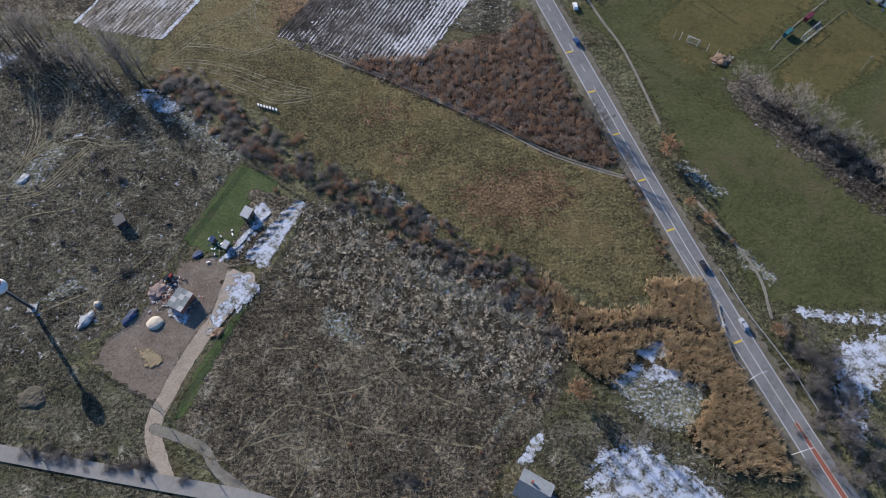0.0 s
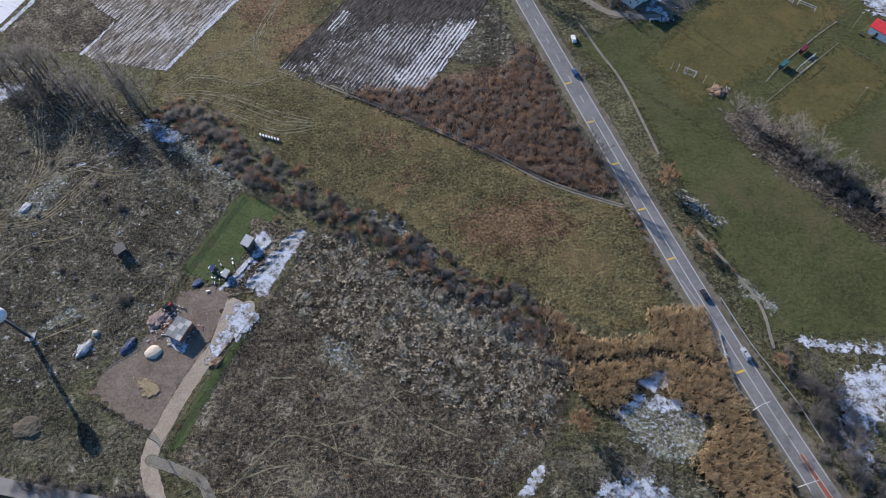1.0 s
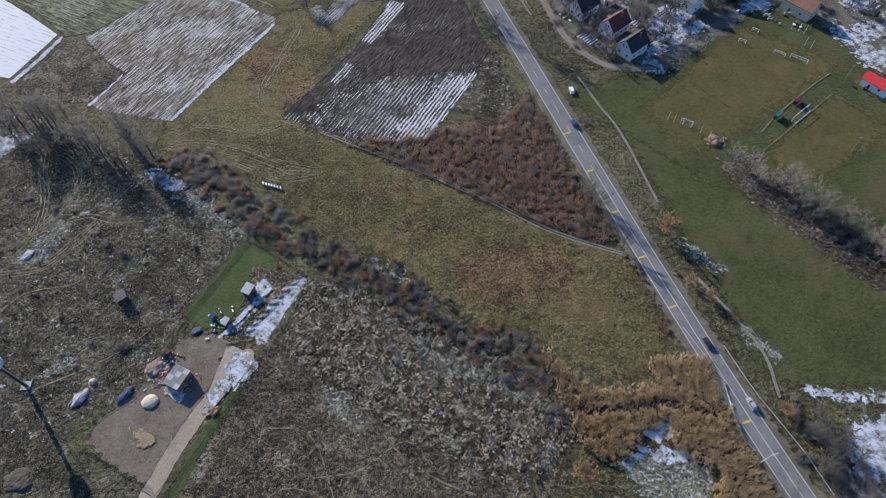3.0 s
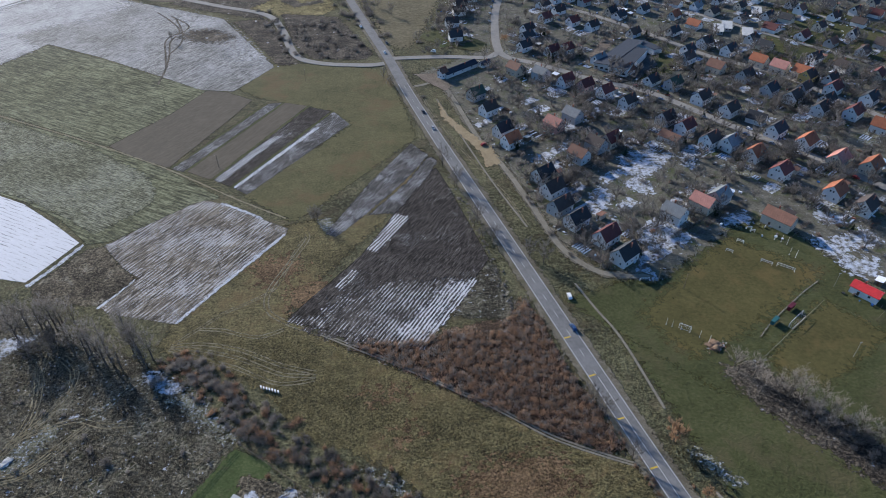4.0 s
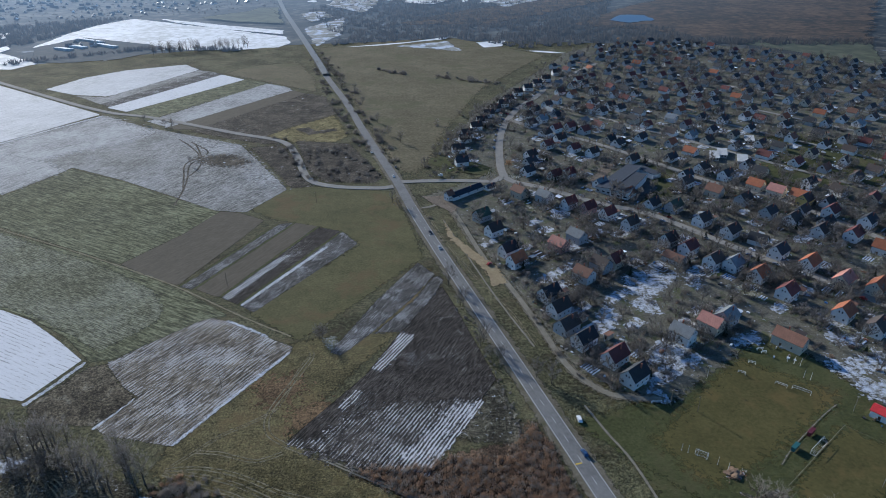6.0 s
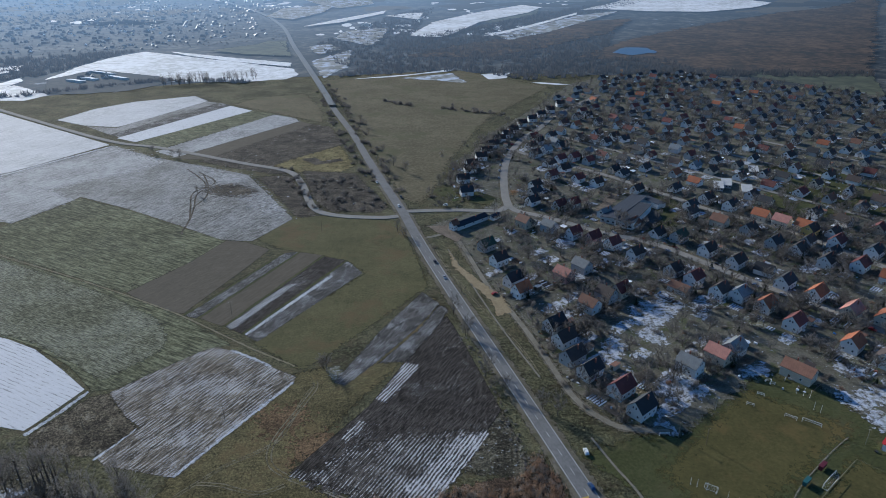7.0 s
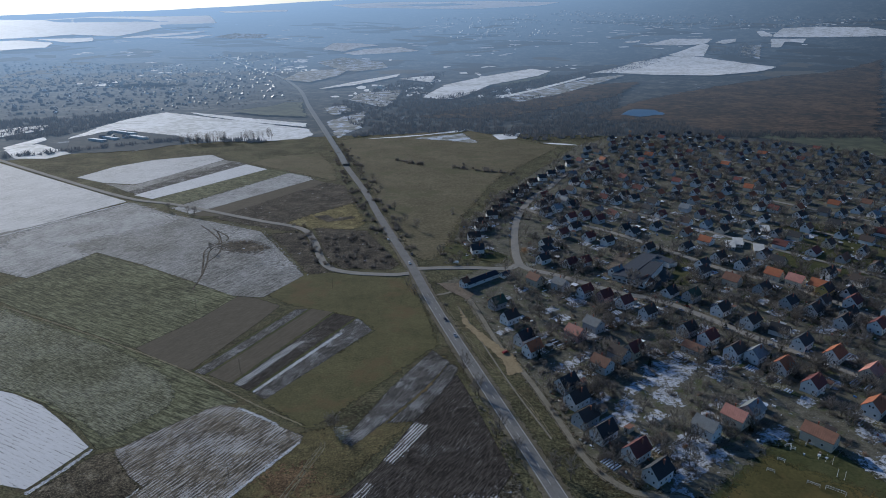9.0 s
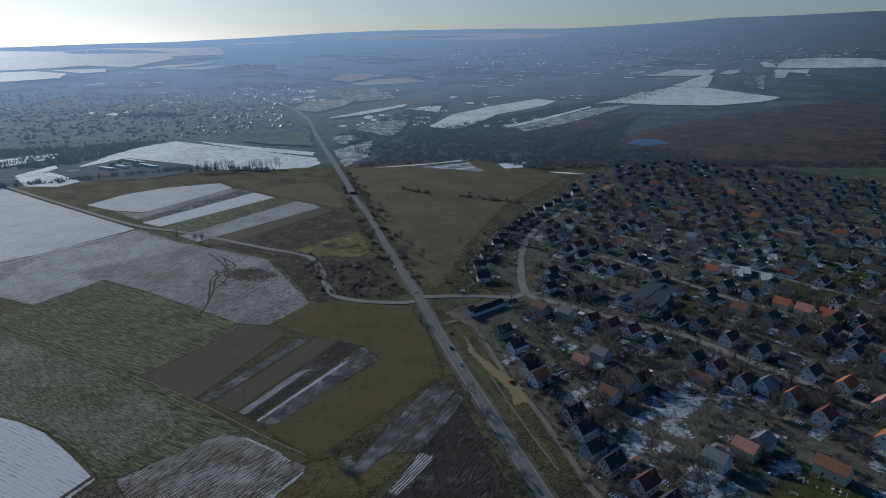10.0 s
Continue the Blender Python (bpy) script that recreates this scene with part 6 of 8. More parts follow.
# ---- village houses ----
SPORT = [(55.5, 213.9), (90.1, 229.7), (103.2, 226.5), (132.8, 254.5), (162.6, 277), (179.2, 280.2), (183.1, 263.3), (200, 221.8), (219.1, 198.5), (174.8, 138), (107.5, 161.8), (77.5, 191.4)]
STREET = -49.7                     # the ridges stand at right angles to the main street
A_DIR, N_DIR = Vector((0.647, -0.763)), Vector((0.763, 0.647))


def tile_mat(name, color, rough=0.8):
    """Roof tiles: courses and bays as relief, patchy colour, a little different on each house."""
    m = bpy.data.materials.new(name)
    t, b = nodes_of(m)
    co = node(t, "TexCoord").outputs["Object"]
    n = math_(t, "ADD", math_(t, "MULTIPLY", noise_tex(t, co, 0.35, 4), 0.5), math_(t, "MULTIPLY", noise_tex(t, co, 2.5, 4), 0.5))
    col = ramp(t, gray(t, n, 0.3, 0.7), [(0, [c * 0.7 for c in color]), (1, [min(1, c * 1.25) for c in color])])
    v = node(t, "MapRange", {"Value": node(t, "ObjectInfo").outputs["Random"], "To Min": 0.75, "To Max": 1.25}).outputs[0]
    col = node(t, "HueSaturation", {"Color": col, "Value": v}).outputs[0]
    w = node(t, "TexWave", {"Vector": co, "Scale": 0.9, "Distortion": 0.4, "Detail": 1}, bands_direction="Z").outputs[1]
    bp = node(t, "Bump", {"Height": math_(t, "ADD", w, n), "Distance": 0.06, "Strength": 0.6})
    t.links.new(bp.outputs[0], b.inputs["Normal"])
    t.links.new(col, b.inputs["Base Color"])
    b.inputs["Roughness"].default_value = rough
    return m


ROOFS = {"dark brown": tile_mat("dark_brown_tiles", (0.055, 0.04, 0.034)), "black": tile_mat("black_tiles", (0.032, 0.034, 0.038)),
         "dark red": tile_mat("dark_red_tiles", (0.13, 0.035, 0.03)), "orange": tile_mat("orange_tiles", (0.33, 0.105, 0.045)),
         "pink": tile_mat("faded_red_tiles", (0.38, 0.17, 0.13)), "grey": tile_mat("grey_slates", (0.2, 0.215, 0.22)),
         "green": tile_mat("green_sheets", (0.045, 0.08, 0.055)), "brown": tile_mat("brown_tiles", (0.2, 0.095, 0.06)), "bright red": tile_mat("bright_red_sheets", (0.5, 0.03, 0.03), 0.5)}
WALLS = {"white": plain_mat("white_render", (0.74, 0.72, 0.69), 0.9, 0.1, 0.5, obj=0.12), "beige": plain_mat("beige_render", (0.66, 0.56, 0.43), 0.9, 0.12, 0.5, obj=0.15),
         "grey": plain_mat("grey_render", (0.42, 0.42, 0.41), 0.9, 0.12, 0.5, obj=0.15), "yellow": plain_mat("yellow_render", (0.6, 0.44, 0.16), 0.9, 0.1, 0.5),
         "pink": plain_mat("pink_render", (0.6, 0.36, 0.31), 0.9, 0.1, 0.5)}
BRICK = plain_mat("brick_red", (0.3, 0.12, 0.08), 0.9, 0.2, 0.2)
FRAME = plain_mat("white_window_frame", (0.7, 0.7, 0.68), 0.6, 0.08, 0.3)
DOOR = plain_mat("brown_door", (0.12, 0.065, 0.035), 0.7, 0.2, 0.3)


def house(roof, wall, w=8.4, ln=12.0, eave=4.4, rise=4.0, far=False, hipped=False, name="house"):
    """A gabled house, its ridge along local y, built far off and then copied into place."""
    root = thing(name, 0, -9000, label="%s house with %s roof %s" % (wall, "an " + roof if roof == "orange" else "a " + roof, "far down the village" if far else "and gable windows"),
                 category="house", group="village houses")
    hw, hl, top = w / 2, ln / 2, eave + rise
    in_y = hl - (rise * 0.8 if hipped else 0)
    vs = [(-hw, -hl, -0.3), (hw, -hl, -0.3), (hw, hl, -0.3), (-hw, hl, -0.3), (-hw, -hl, eave), (hw, -hl, eave), (hw, hl, eave), (-hw, hl, eave), (0, -in_y, top), (0, in_y, top)]
    fs = [(0, 1, 5, 4), (2, 3, 7, 6), (1, 2, 6, 5), (3, 0, 4, 7), (4, 5, 8), (6, 7, 9), (5, 6, 9, 8), (7, 4, 8, 9)]
    mesh_ob("wall", vs, fs, WALLS[wall], root)
    ov, th = 0.5, 0.22
    k = rise / hw
    for sgn in (-1, 1):
        ex, ez = sgn * (hw + ov), eave - ov * k
        ye, yr = hl + ov, (in_y + (0 if hipped else ov))
        v = [(ex, -ye, ez + 0.06), (ex, ye, ez + 0.06), (0, yr, top + 0.06), (0, -yr, top + 0.06)]
        v += [(a, b, c + th) for a, b, c in v]
        mesh_ob("roof_slope", v, [(0, 1, 2, 3), (7, 6, 5, 4), (0, 4, 5, 1), (1, 5, 6, 2), (2, 6, 7, 3), (3, 7, 4, 0)], ROOFS[roof], root)
    if hipped:
        for sgn in (-1, 1):
            v = [(-hw - ov, sgn * (hl + ov), eave - ov * k + 0.05), (hw + ov, sgn * (hl + ov), eave - ov * k + 0.05), (0, sgn * in_y, top + 0.05)]
            v += [(a, b, c + th) for a, b, c in v]
            mesh_ob("roof_slope", v, [(0, 1, 2), (5, 4, 3), (0, 3, 4, 1), (1, 4, 5, 2), (2, 5, 3, 0)], ROOFS[roof], root)
    bm = bmesh.new()
    box(bm, hw * 0.35, hl * 0.3, eave + rise * 0.4, 0.6, 0.6, rise * 0.6 + 1.0)
    box(bm, hw * 0.35, hl * 0.3, top + 1.0, 0.75, 0.75, 0.12)
    part("chimney", bm, BRICK, root)

    def window(x, y, z, nx, ny, ww=1.1, hh=1.3):
        tx, ty = abs(ny), abs(nx)
        fr = part("window", boxed(x + nx * 0.02, y + ny * 0.02, z, ww * tx + 0.12 * ty, ww * ty + 0.12 * tx, hh), FRAME, root)
        part("pane", boxed(x + nx * 0.06, y + ny * 0.06, z + 0.1, (ww - 0.2) * tx + 0.1 * ty, (ww - 0.2) * ty + 0.1 * tx, hh - 0.2), GLASS, fr)

    if far:
        part("window", boxed(0, -hl, eave + 0.4, 1.6, 0.12, 1.4), GLASS, root)
        part("window", boxed(hw, -1.5, 1.5, 0.12, 1.5, 1.4), GLASS, root)
        return root
    for x in (-hw * 0.5, hw * 0.5):
        window(x, -hl, 1.4, 0, -1)
    window(-0.8, -hl, eave + 0.4, 0, -1, 0.9)
    window(0.8, -hl, eave + 0.4, 0, -1, 0.9)
    for y in (-hl * 0.6, 0.2, hl * 0.6):
        window(hw, y, 1.4, 1, 0)
    window(-hw, -hl * 0.4, 1.4, -1, 0)
    part("door", boxed(-hw, hl * 0.35, 0.0, 0.12, 1.1, 2.1), DOOR, root)
    return root


MODELS = {}


def place_house(xy, roof, wall="white", along_street=False, w=8.4, ln=12.0, eave=4.4, rise=4.0, far=False, hipped=False, turn=None):
    if roof != "dark blue" and not far:        # the village houses are tall and steep
        w, ln, eave, rise = round(w * 1.02, 2), round(ln * 1.0, 2), round(eave * 1.15, 2), round(rise * 1.08, 2)
    key = (roof, wall, w, ln, eave, rise, far, hipped)
    if key not in MODELS:
        MODELS[key] = house(roof, wall, w, ln, eave, rise, far, hipped)
    a = turn if turn is not None else STREET + (90 if along_street else 0)
    built.append(xy)
    return copy_thing(MODELS[key], pose(xy[0], xy[1], 0.3, 0, 0, a))


built = list([(138, 503.5), (150.4, 500.1), (175.1, 526.3), (156.6, 521.3), (156.3, 476.3), (126.8, 507.4), (264.5, 546.7), (242.8, 556.7), (293.7, 602.2), (252.7, 563.9), (10.3, 479.3), (19.8, 490)])      # the larger buildings
# beside the main road
for xy, roof, wall in zip([(58.6, 316.1), (61.8, 300.9), (63.7, 284), (70.4, 271.5), (83, 256.9), (89, 242.1)], ("black", "dark brown", "dark brown", "black", "dark red", "black"), ("white", "white", "grey", "white", "white", "white")):
    place_house(xy, roof, wall)
for xy, roof, wall in zip([(24.7, 423.8), (32.1, 400.1), (39.4, 370.2), (43.5, 356.2), (91.8, 445.5), (104.6, 436.8), (116.9, 426.4), (129.2, 409.8)], ("green", "dark brown", "black", "orange", "dark red", "dark red", "dark red", "dark brown"), ("grey", "white", "white", "white", "white", "pink", "white", "white")):
    place_house(xy, roof, wall, w=8.0, ln=11.0)
for xy, roof, wall in zip([(56.5, 467.2), (75.1, 457.8), (73.6, 377.1), (87.7, 389.6), (95.8, 350.3), (82.9, 337.6), (122.9, 276.1), (141, 285.4)], ("brown", "grey", "pink", "grey", "dark brown", "brown", "grey", "pink"), ("beige", "grey", "pink", "grey", "grey", "white", "white", "beige")):
    place_house(xy, roof, wall, True, 8.6, 11.5, 4.8, 3.4)
for xy, roof, wall in zip([(106, 356.2), (151.7, 291.4), (217.5, 295.8), (227, 281.4), (196.8, 317.7), (189, 337.8), (178.8, 350.8), (168.1, 355.4), (157.9, 372.7), (148.5, 384.5)], ("dark red", "grey", "orange", "dark brown", "dark red", "orange", "grey", "dark brown", "dark red", "dark brown"), ("beige", "grey", "white", "white", "white", "white", "white", "white", "white", "white")):
    place_house(xy, roof, wall, w=9.0, ln=11.0)
place_house((176.2, 270.5), "brown", "beige", True, 8.5, 15.0, 4.6, 3.2)
place_house((193.5, 215.7), "bright red", "white", True, 6.0, 12.0, 3.0, 1.6)
place_house((145.3, 360.5), "brown", "grey", True, 9.0, 13.0, 3.2, 2.2)
for xy, roof, wall in zip([(182.2, 415.7), (195, 396.9), (214.4, 367.2), (226.7, 351.7), (236.3, 330.4), (251.7, 322.3), (276.4, 391.4), (297.9, 412.1), (257, 397), (246.5, 415.7)], ("dark brown", "dark brown", "black", "orange", "pink", "orange", "dark red", "black", "dark brown", "dark brown"), ("white", "white", "white", "white", "beige", "beige", "white", "white", "white", "white")):
    place_house(xy, roof, wall, w=9.0, ln=12.5)
for xy, roof, wall in zip([(280.9, 429.1), (272.3, 450.3), (247.5, 479.6), (258.7, 467.5), (271.3, 457), (193.4, 486.6), (210.4, 468.3), (226.4, 452.1), (234.5, 427.7), (169.3, 439), (232.4, 502.5), (218.4, 518.9), (284.4, 370.3)], ("dark red", "dark brown", "orange", "pink", "orange", "dark brown", "brown", "dark brown", "black", "green", "black", "dark brown", "orange"), ("white", "yellow", "beige", "beige", "beige", "white", "beige", "grey", "grey", "grey", "white", "white", "white")):
    place_house(xy, roof, wall, roof in ("orange", "pink", "brown"), 9.0, 12.0)
# along the curving street
for xy in [(12.4, 538.3), (9.9, 572.3), (17, 602.6), (19.7, 618.8), (29.6, 643.5), (36.4, 663.7), (45, 689.4), (54, 712), (64, 731), (72, 751), (86, 783), (101, 806), (115, 829), (130, 854), (149, 891)]:
    place_house(xy, rng.choice(["dark brown", "black", "dark brown"]), "white", turn=-75, w=8.0, ln=11.0, far=True)
for xy, roof in zip([(86.8, 652.2), (97, 702), (114, 725), (125.9, 641.4), (110.7, 635.8), (175, 824), (171, 698), (75.5, 555.2), (94.8, 583.8), (118, 573.4), (133, 561.9), (68.5, 514.7), (90, 505), (102, 508.8)], ("dark brown", "black", "dark brown", "dark red", "dark red", "black", "dark brown", "dark brown", "dark red", "dark red", "dark brown", "black", "dark red", "dark red")):
    place_house(xy, roof, "white", w=8.4, ln=11.0, far=True)

# the rows behind, house by house along their streets
VILLAGE_EDGE = [Vector(p) for p in [(54.9, 520.1), (57.6, 688.5), (133, 878), (150, 965), (190, 1030), (265, 1110), (385, 1148), (428, 1112), (545, 1004), (628, 930), (700, 830), (249.5, 222), (212.2, 240.6), (187.7, 263), (155.4, 283.2), (111.8, 288.2), (82.1, 310.6), (46.2, 342), (5.3, 445.8)]]
ORIGIN = Vector((150, 425))


def in_village(p):
    c = False
    for i in range(len(VILLAGE_EDGE)):
        a, b = VILLAGE_EDGE[i], VILLAGE_EDGE[i - 1]
        if (a.y > p.y) != (b.y > p.y) and p.x < (b.x - a.x) * (p.y - a.y) / (b.y - a.y) + a.x:
            c = not c
    return c


def clear(p, d):
    b = np.array(built)
    return bool((((b - (p.x, p.y)) ** 2).sum(1) > d * d).all())


STREET_PTS = np.array(smooth(EAST, 10) + smooth(CURVE, 10) + smooth(BACK, 10))


TRACK_PTS = np.array(smooth(SERVICE, 10))


def off_track(p, d):
    """Clear of the service road and of the verge between it and the main road."""
    return bool((((TRACK_PTS - (p.x, p.y)) ** 2).sum(1) > d * d).all()) and bool(along(np.array([p.x]), np.array([p.y]), MAIN[6:18], 24.0)[0] < 0)


def off_street(p, d):
    return bool((((STREET_PTS - (p.x, p.y)) ** 2).sum(1) > d * d).all())


LOTS = []
OFFS = [118, 150, 190, 222, 258, 292, 326, 360, 394, 430, 464, 500, 536, 570, 604, 638, 672]
for k in range(-9, 28):
    for off in [16, 88] + OFFS:
        p = ORIGIN + A_DIR * (-260 + 25.0 * k + rng.uniform(-8, 8)) + N_DIR * (off + rng.uniform(-5, 5))
        if in_village(p) and clear(p, 15.5) and off_street(p, 9) and off_track(p, 9) and signed(np.array(p.x), np.array(p.y), SPORT) < -14:
            LOTS.append(p)
LOTS.sort(key=lambda p: p.length)
for p in LOTS[:150]:
    d = p.length
    roof = rng.choice(["dark brown"] * 5 + ["black"] * 4 + ["dark red"] * 3 + ["orange", "grey", "brown"])
    w, ln, ev = rng.choice([(8.4, 10.5, 4.4), (7.6, 11.5, 3.6), (9.2, 12.0, 3.2)])
    place_house((p.x, p.y), roof, rng.choice(["white"] * 5 + ["beige", "grey"]), rng.random() < 0.2, w, ln, ev, far=d > 430, turn=STREET + rng.choice([0, 0, 0, 90]) + rng.gauss(0, 4))


def house_rows(places):
    """The houses farthest down the village, joined: walls with gables, roofs with eaves."""
    vs, fs, mi = [], [], []
    for p in places:
        a = radians(STREET + rng.choice([0, 0, 0, 90]) + rng.gauss(0, 5))
        hw, hl, h, rise = rng.uniform(3.4, 4.6), rng.uniform(4.6, 6.3), rng.uniform(2.8, 4.4), rng.uniform(2.8, 4.4)
        k = len(vs)
        q = [(-hw, -hl, -0.3), (hw, -hl, -0.3), (hw, hl, -0.3), (-hw, hl, -0.3), (-hw, -hl, h), (hw, -hl, h), (hw, hl, h), (-hw, hl, h), (0, -hl, h + rise), (0, hl, h + rise),
             (-hw - 0.5, -hl - 0.5, h - 0.3), (-hw - 0.5, hl + 0.5, h - 0.3), (0, hl + 0.5, h + rise + 0.2), (0, -hl - 0.5, h + rise + 0.2), (hw + 0.5, -hl - 0.5, h - 0.3), (hw + 0.5, hl + 0.5, h - 0.3)]
        for x, y, z in q:
            vs.append((p.x + x * math.cos(a) - y * math.sin(a), p.y + x * math.sin(a) + y * math.cos(a), z + 0.3))
        f = [(0, 1, 5, 8, 4), (2, 3, 7, 9, 6), (1, 2, 6, 5), (3, 0, 4, 7), (10, 13, 12, 11), (13, 14, 15, 12)]
        fs += [tuple(k + i for i in g) for g in f]
        r = rng.choice([1] * 6 + [2] * 6 + [3] * 3 + [4])
        mi += [0] * 4 + [r] * 2
    ob = mesh_ob("house_rows", vs, fs, WALLS["grey"])
    for m in ("dark brown", "black", "dark red", "orange"):
        ob.data.materials.append(ROOFS[m])
    ob.data.polygons.foreach_set("material_index", mi)
    return tagged(ob, "pale houses with dark roofs far down the village", kind="stuff")


house_rows(LOTS[150:])
built += [(p.x, p.y) for p in LOTS[150:]]
for off in (181, 261, 337, 419, 495):
    pts = [ORIGIN + A_DIR * (-260 + 30 * k) + N_DIR * off for k in range(26)]
    pts = [(p.x, p.y) for p in pts if in_village(p)]
    if len(pts) > 3:
        ribbon("road", PALE_ROAD, pts, 5.0, 0.44, "narrow village street between gardens")


# ---- sheds, fences and garden things ----
def shed(roof_mat, wall_mat, w, ln, h, label):
    root = thing("shed", 0, -9000, label=label, category="shed", group="sheds")
    part("wall", boxed(0, 0, -0.2, w, ln, h + 0.2), wall_mat, root)
    v = [(-w / 2 - 0.3, -ln / 2 - 0.3, h + 0.02), (w / 2 + 0.3, -ln / 2 - 0.3, h + 0.55), (w / 2 + 0.3, ln / 2 + 0.3, h + 0.55), (-w / 2 - 0.3, ln / 2 + 0.3, h + 0.02)]
    v += [(a, b, c + 0.1) for a, b, c in v]
    mesh_ob("roof", v, [(3, 2, 1, 0), (4, 5, 6, 7), (0, 1, 5, 4), (1, 2, 6, 5), (2, 3, 7, 6), (3, 0, 4, 7)], roof_mat, root)
    part("door", boxed(0, -ln / 2, 0, 0.9, 0.1, 1.9), DOOR, root)
    return root


SHEET = plain_mat("pale_roof_sheets", (0.4, 0.4, 0.39), 0.6, 0.25, 0.5)
SHEDS = [shed(SHEET, WOOD, 3, 4, 2.3, "wooden garden shed with pale sheet roof"), shed(ROOFS["dark brown"], WALLS["grey"], 3.5, 5, 2.5, "grey garden shed with dark roof"),
         shed(ROOFS["brown"], WALLS["beige"], 3, 4.5, 2.4, "beige garden shed with brown roof"), shed(plain_mat("snowy_roof", (0.75, 0.77, 0.8), 0.8, 0.1, 0.8), WOOD, 3.2, 4.5, 2.2, "wooden garden shed under snow")]
lots = [Vector(b) for b in built[12:]]
for p in lots:
    if rng.random() < 0.7:
        q = p + N_DIR * rng.uniform(11, 16) + A_DIR * rng.uniform(-5, 5)
        if clear(q, 8.5) and off_street(q, 6):
            copy_thing(rng.choice(SHEDS), pose(q.x, q.y, 0.3, 0, 0, STREET + rng.choice([0, 90, 180])))
            built.append((q.x, q.y))
trees = []
near_lots = lots[:110]
while len(trees) < 2300:
    p = rng.choice(near_lots if len(trees) < 600 else lots) + A_DIR * rng.gauss(0, 11) + N_DIR * rng.gauss(0, 18)
    if clear(p, 6.8) and off_street(p, 4.5) and p.length > 220 and signed(np.array(p.x), np.array(p.y), SPORT) < -11 and off_track(p, 5):
        trees.append((p.x, p.y))
spread_things(T_VILL + T_GARDEN, trees[0:420:3], 0.8, 1.4, 0.2)
spread_things(CON, trees[1:420:8] + trees[420:450], 0.5, 1.15, 0.2)
brush = [(x + rng.gauss(0, 4), y + rng.gauss(0, 4)) for x, y in trees[:1300] for _ in range(2)]
brush = [q for q in brush if clear(Vector(q), 5.5) and off_street(Vector(q), 4) and off_track(Vector(q), 4) and signed(np.array(q[0]), np.array(q[1]), SPORT) < -5]
thicket("garden_bushes", B_LOW, brush[::2], "bare bushes in village gardens", 0.8, 1.8)
thicket("garden_bushes", B_RUST, brush[::14], "reddish bare bushes in village gardens", 0.6, 1.2)
thicket("garden_bushes", B_DARK, [q for q in [(x + rng.gauss(0, 6), y + rng.gauss(0, 6)) for x, y in trees[:1500]] if clear(Vector(q), 6) and off_street(Vector(q), 4)], "dark bare bushes in village gardens", 0.6, 1.2)


def tree_mass(models, places, label, lo, hi):
    """Bare garden trees standing close, their trunks and crowns joined."""
    for k_part, part_name in enumerate(("trunk", "crown")):
        rs = random.Random(5)
        vs, fs, n = [], [], 0
        src = []
        for m in models:
            me = m.children[k_part].data
            f = [t for p in me.polygons for t in ([p.vertices[:]] if len(p.vertices) == 3 else [(p.vertices[0], p.vertices[1], p.vertices[2]), (p.vertices[0], p.vertices[2], p.vertices[3])])]
            src.append((np.array([v.co[:] for v in me.vertices]), np.array(f)))
        mat = models[0].children[k_part].data.materials[0]
        for x, y in places:
            v, f = rs.choice(src)
            a, k = rs.uniform(0, 6.28), rs.uniform(lo, hi)
            w = v * k
            vs.append(np.stack([w[:, 0] * math.cos(a) - w[:, 1] * math.sin(a) + x, w[:, 0] * math.sin(a) + w[:, 1] * math.cos(a) + y, w[:, 2] + 0.2], 1))
            fs.append(f + n)
            n += len(v)
        tagged(tri_mesh("garden_trees", np.concatenate(vs), np.concatenate(fs), mat), label, kind="stuff")


tree_mass(T_VILL, trees[1:420:3] + trees[2:420:3], "dark bare garden trees standing between the houses", 0.6, 1.25)
tree_mass(T_LITE, trees[600:], "dark bare garden trees far down the village", 0.55, 1.25)
tree_mass(T_GARDEN, trees[450:700], "bare garden trees standing between the houses", 0.6, 1.5)
spread_things(T_ROUND, [(53.4, 530.5), (414, 785), (363, 787), (295, 1146)], 0.9, 1.3)
for i, p in enumerate(lots):        # beds and lawns behind the houses
    if p.length < 560 and signed(np.array(p.x), np.array(p.y), SPORT) < -12:
        for sgn in (-1, 1):
            c = p + N_DIR * sgn * rng.uniform(11, 15) + A_DIR * rng.uniform(-5, 5)
            if not (off_street(c, 9) and off_track(c, 9) and clear(c, 7)) or signed(np.array(c.x), np.array(c.y), SPORT) > -9:
                continue
            a, b = rng.uniform(2.5, 5), rng.uniform(3, 6)
            mat, what = rng.choice([(GREEN, "green lawn in a garden"), (PLOUGH, "dark dug garden bed"), (BROWN, "brown rough garden grass"), (SNOWY, "garden bed under broken snow"), (BARE, "trodden garden yard")])
            cover("garden_plot", mat, [tuple(c + A_DIR * sx * a + N_DIR * sy * b) for sx, sy in ((-1, -1), (1, -1), (1, 1), (-1, 1))], what, 0.6)
for i, p in enumerate(lots):        # snow on the shaded sides of gardens
    for side in range(2 if p.length < 480 else 1):
        if p.length > 720:
            continue
        c = p + N_DIR * rng.choice([-1, 1]) * rng.uniform(10, 16) + A_DIR * rng.uniform(-8, 8)
        a, b = rng.uniform(2.6, 5.6), rng.uniform(4.5, 9)
        if not (off_street(c, 8) and off_track(c, 9)) or signed(np.array(c.x), np.array(c.y), SPORT) > -9:
            continue
        cover("snow_patch", SNOWY if i % 3 else THIN_SNOW, [tuple(c + A_DIR * sx * a + N_DIR * sy * b) for sx, sy in ((-1, -1), (1, -1), (1, 1), (-1, 1))], "snow lying on a garden", 0.6)


lines_of_shrubs = []
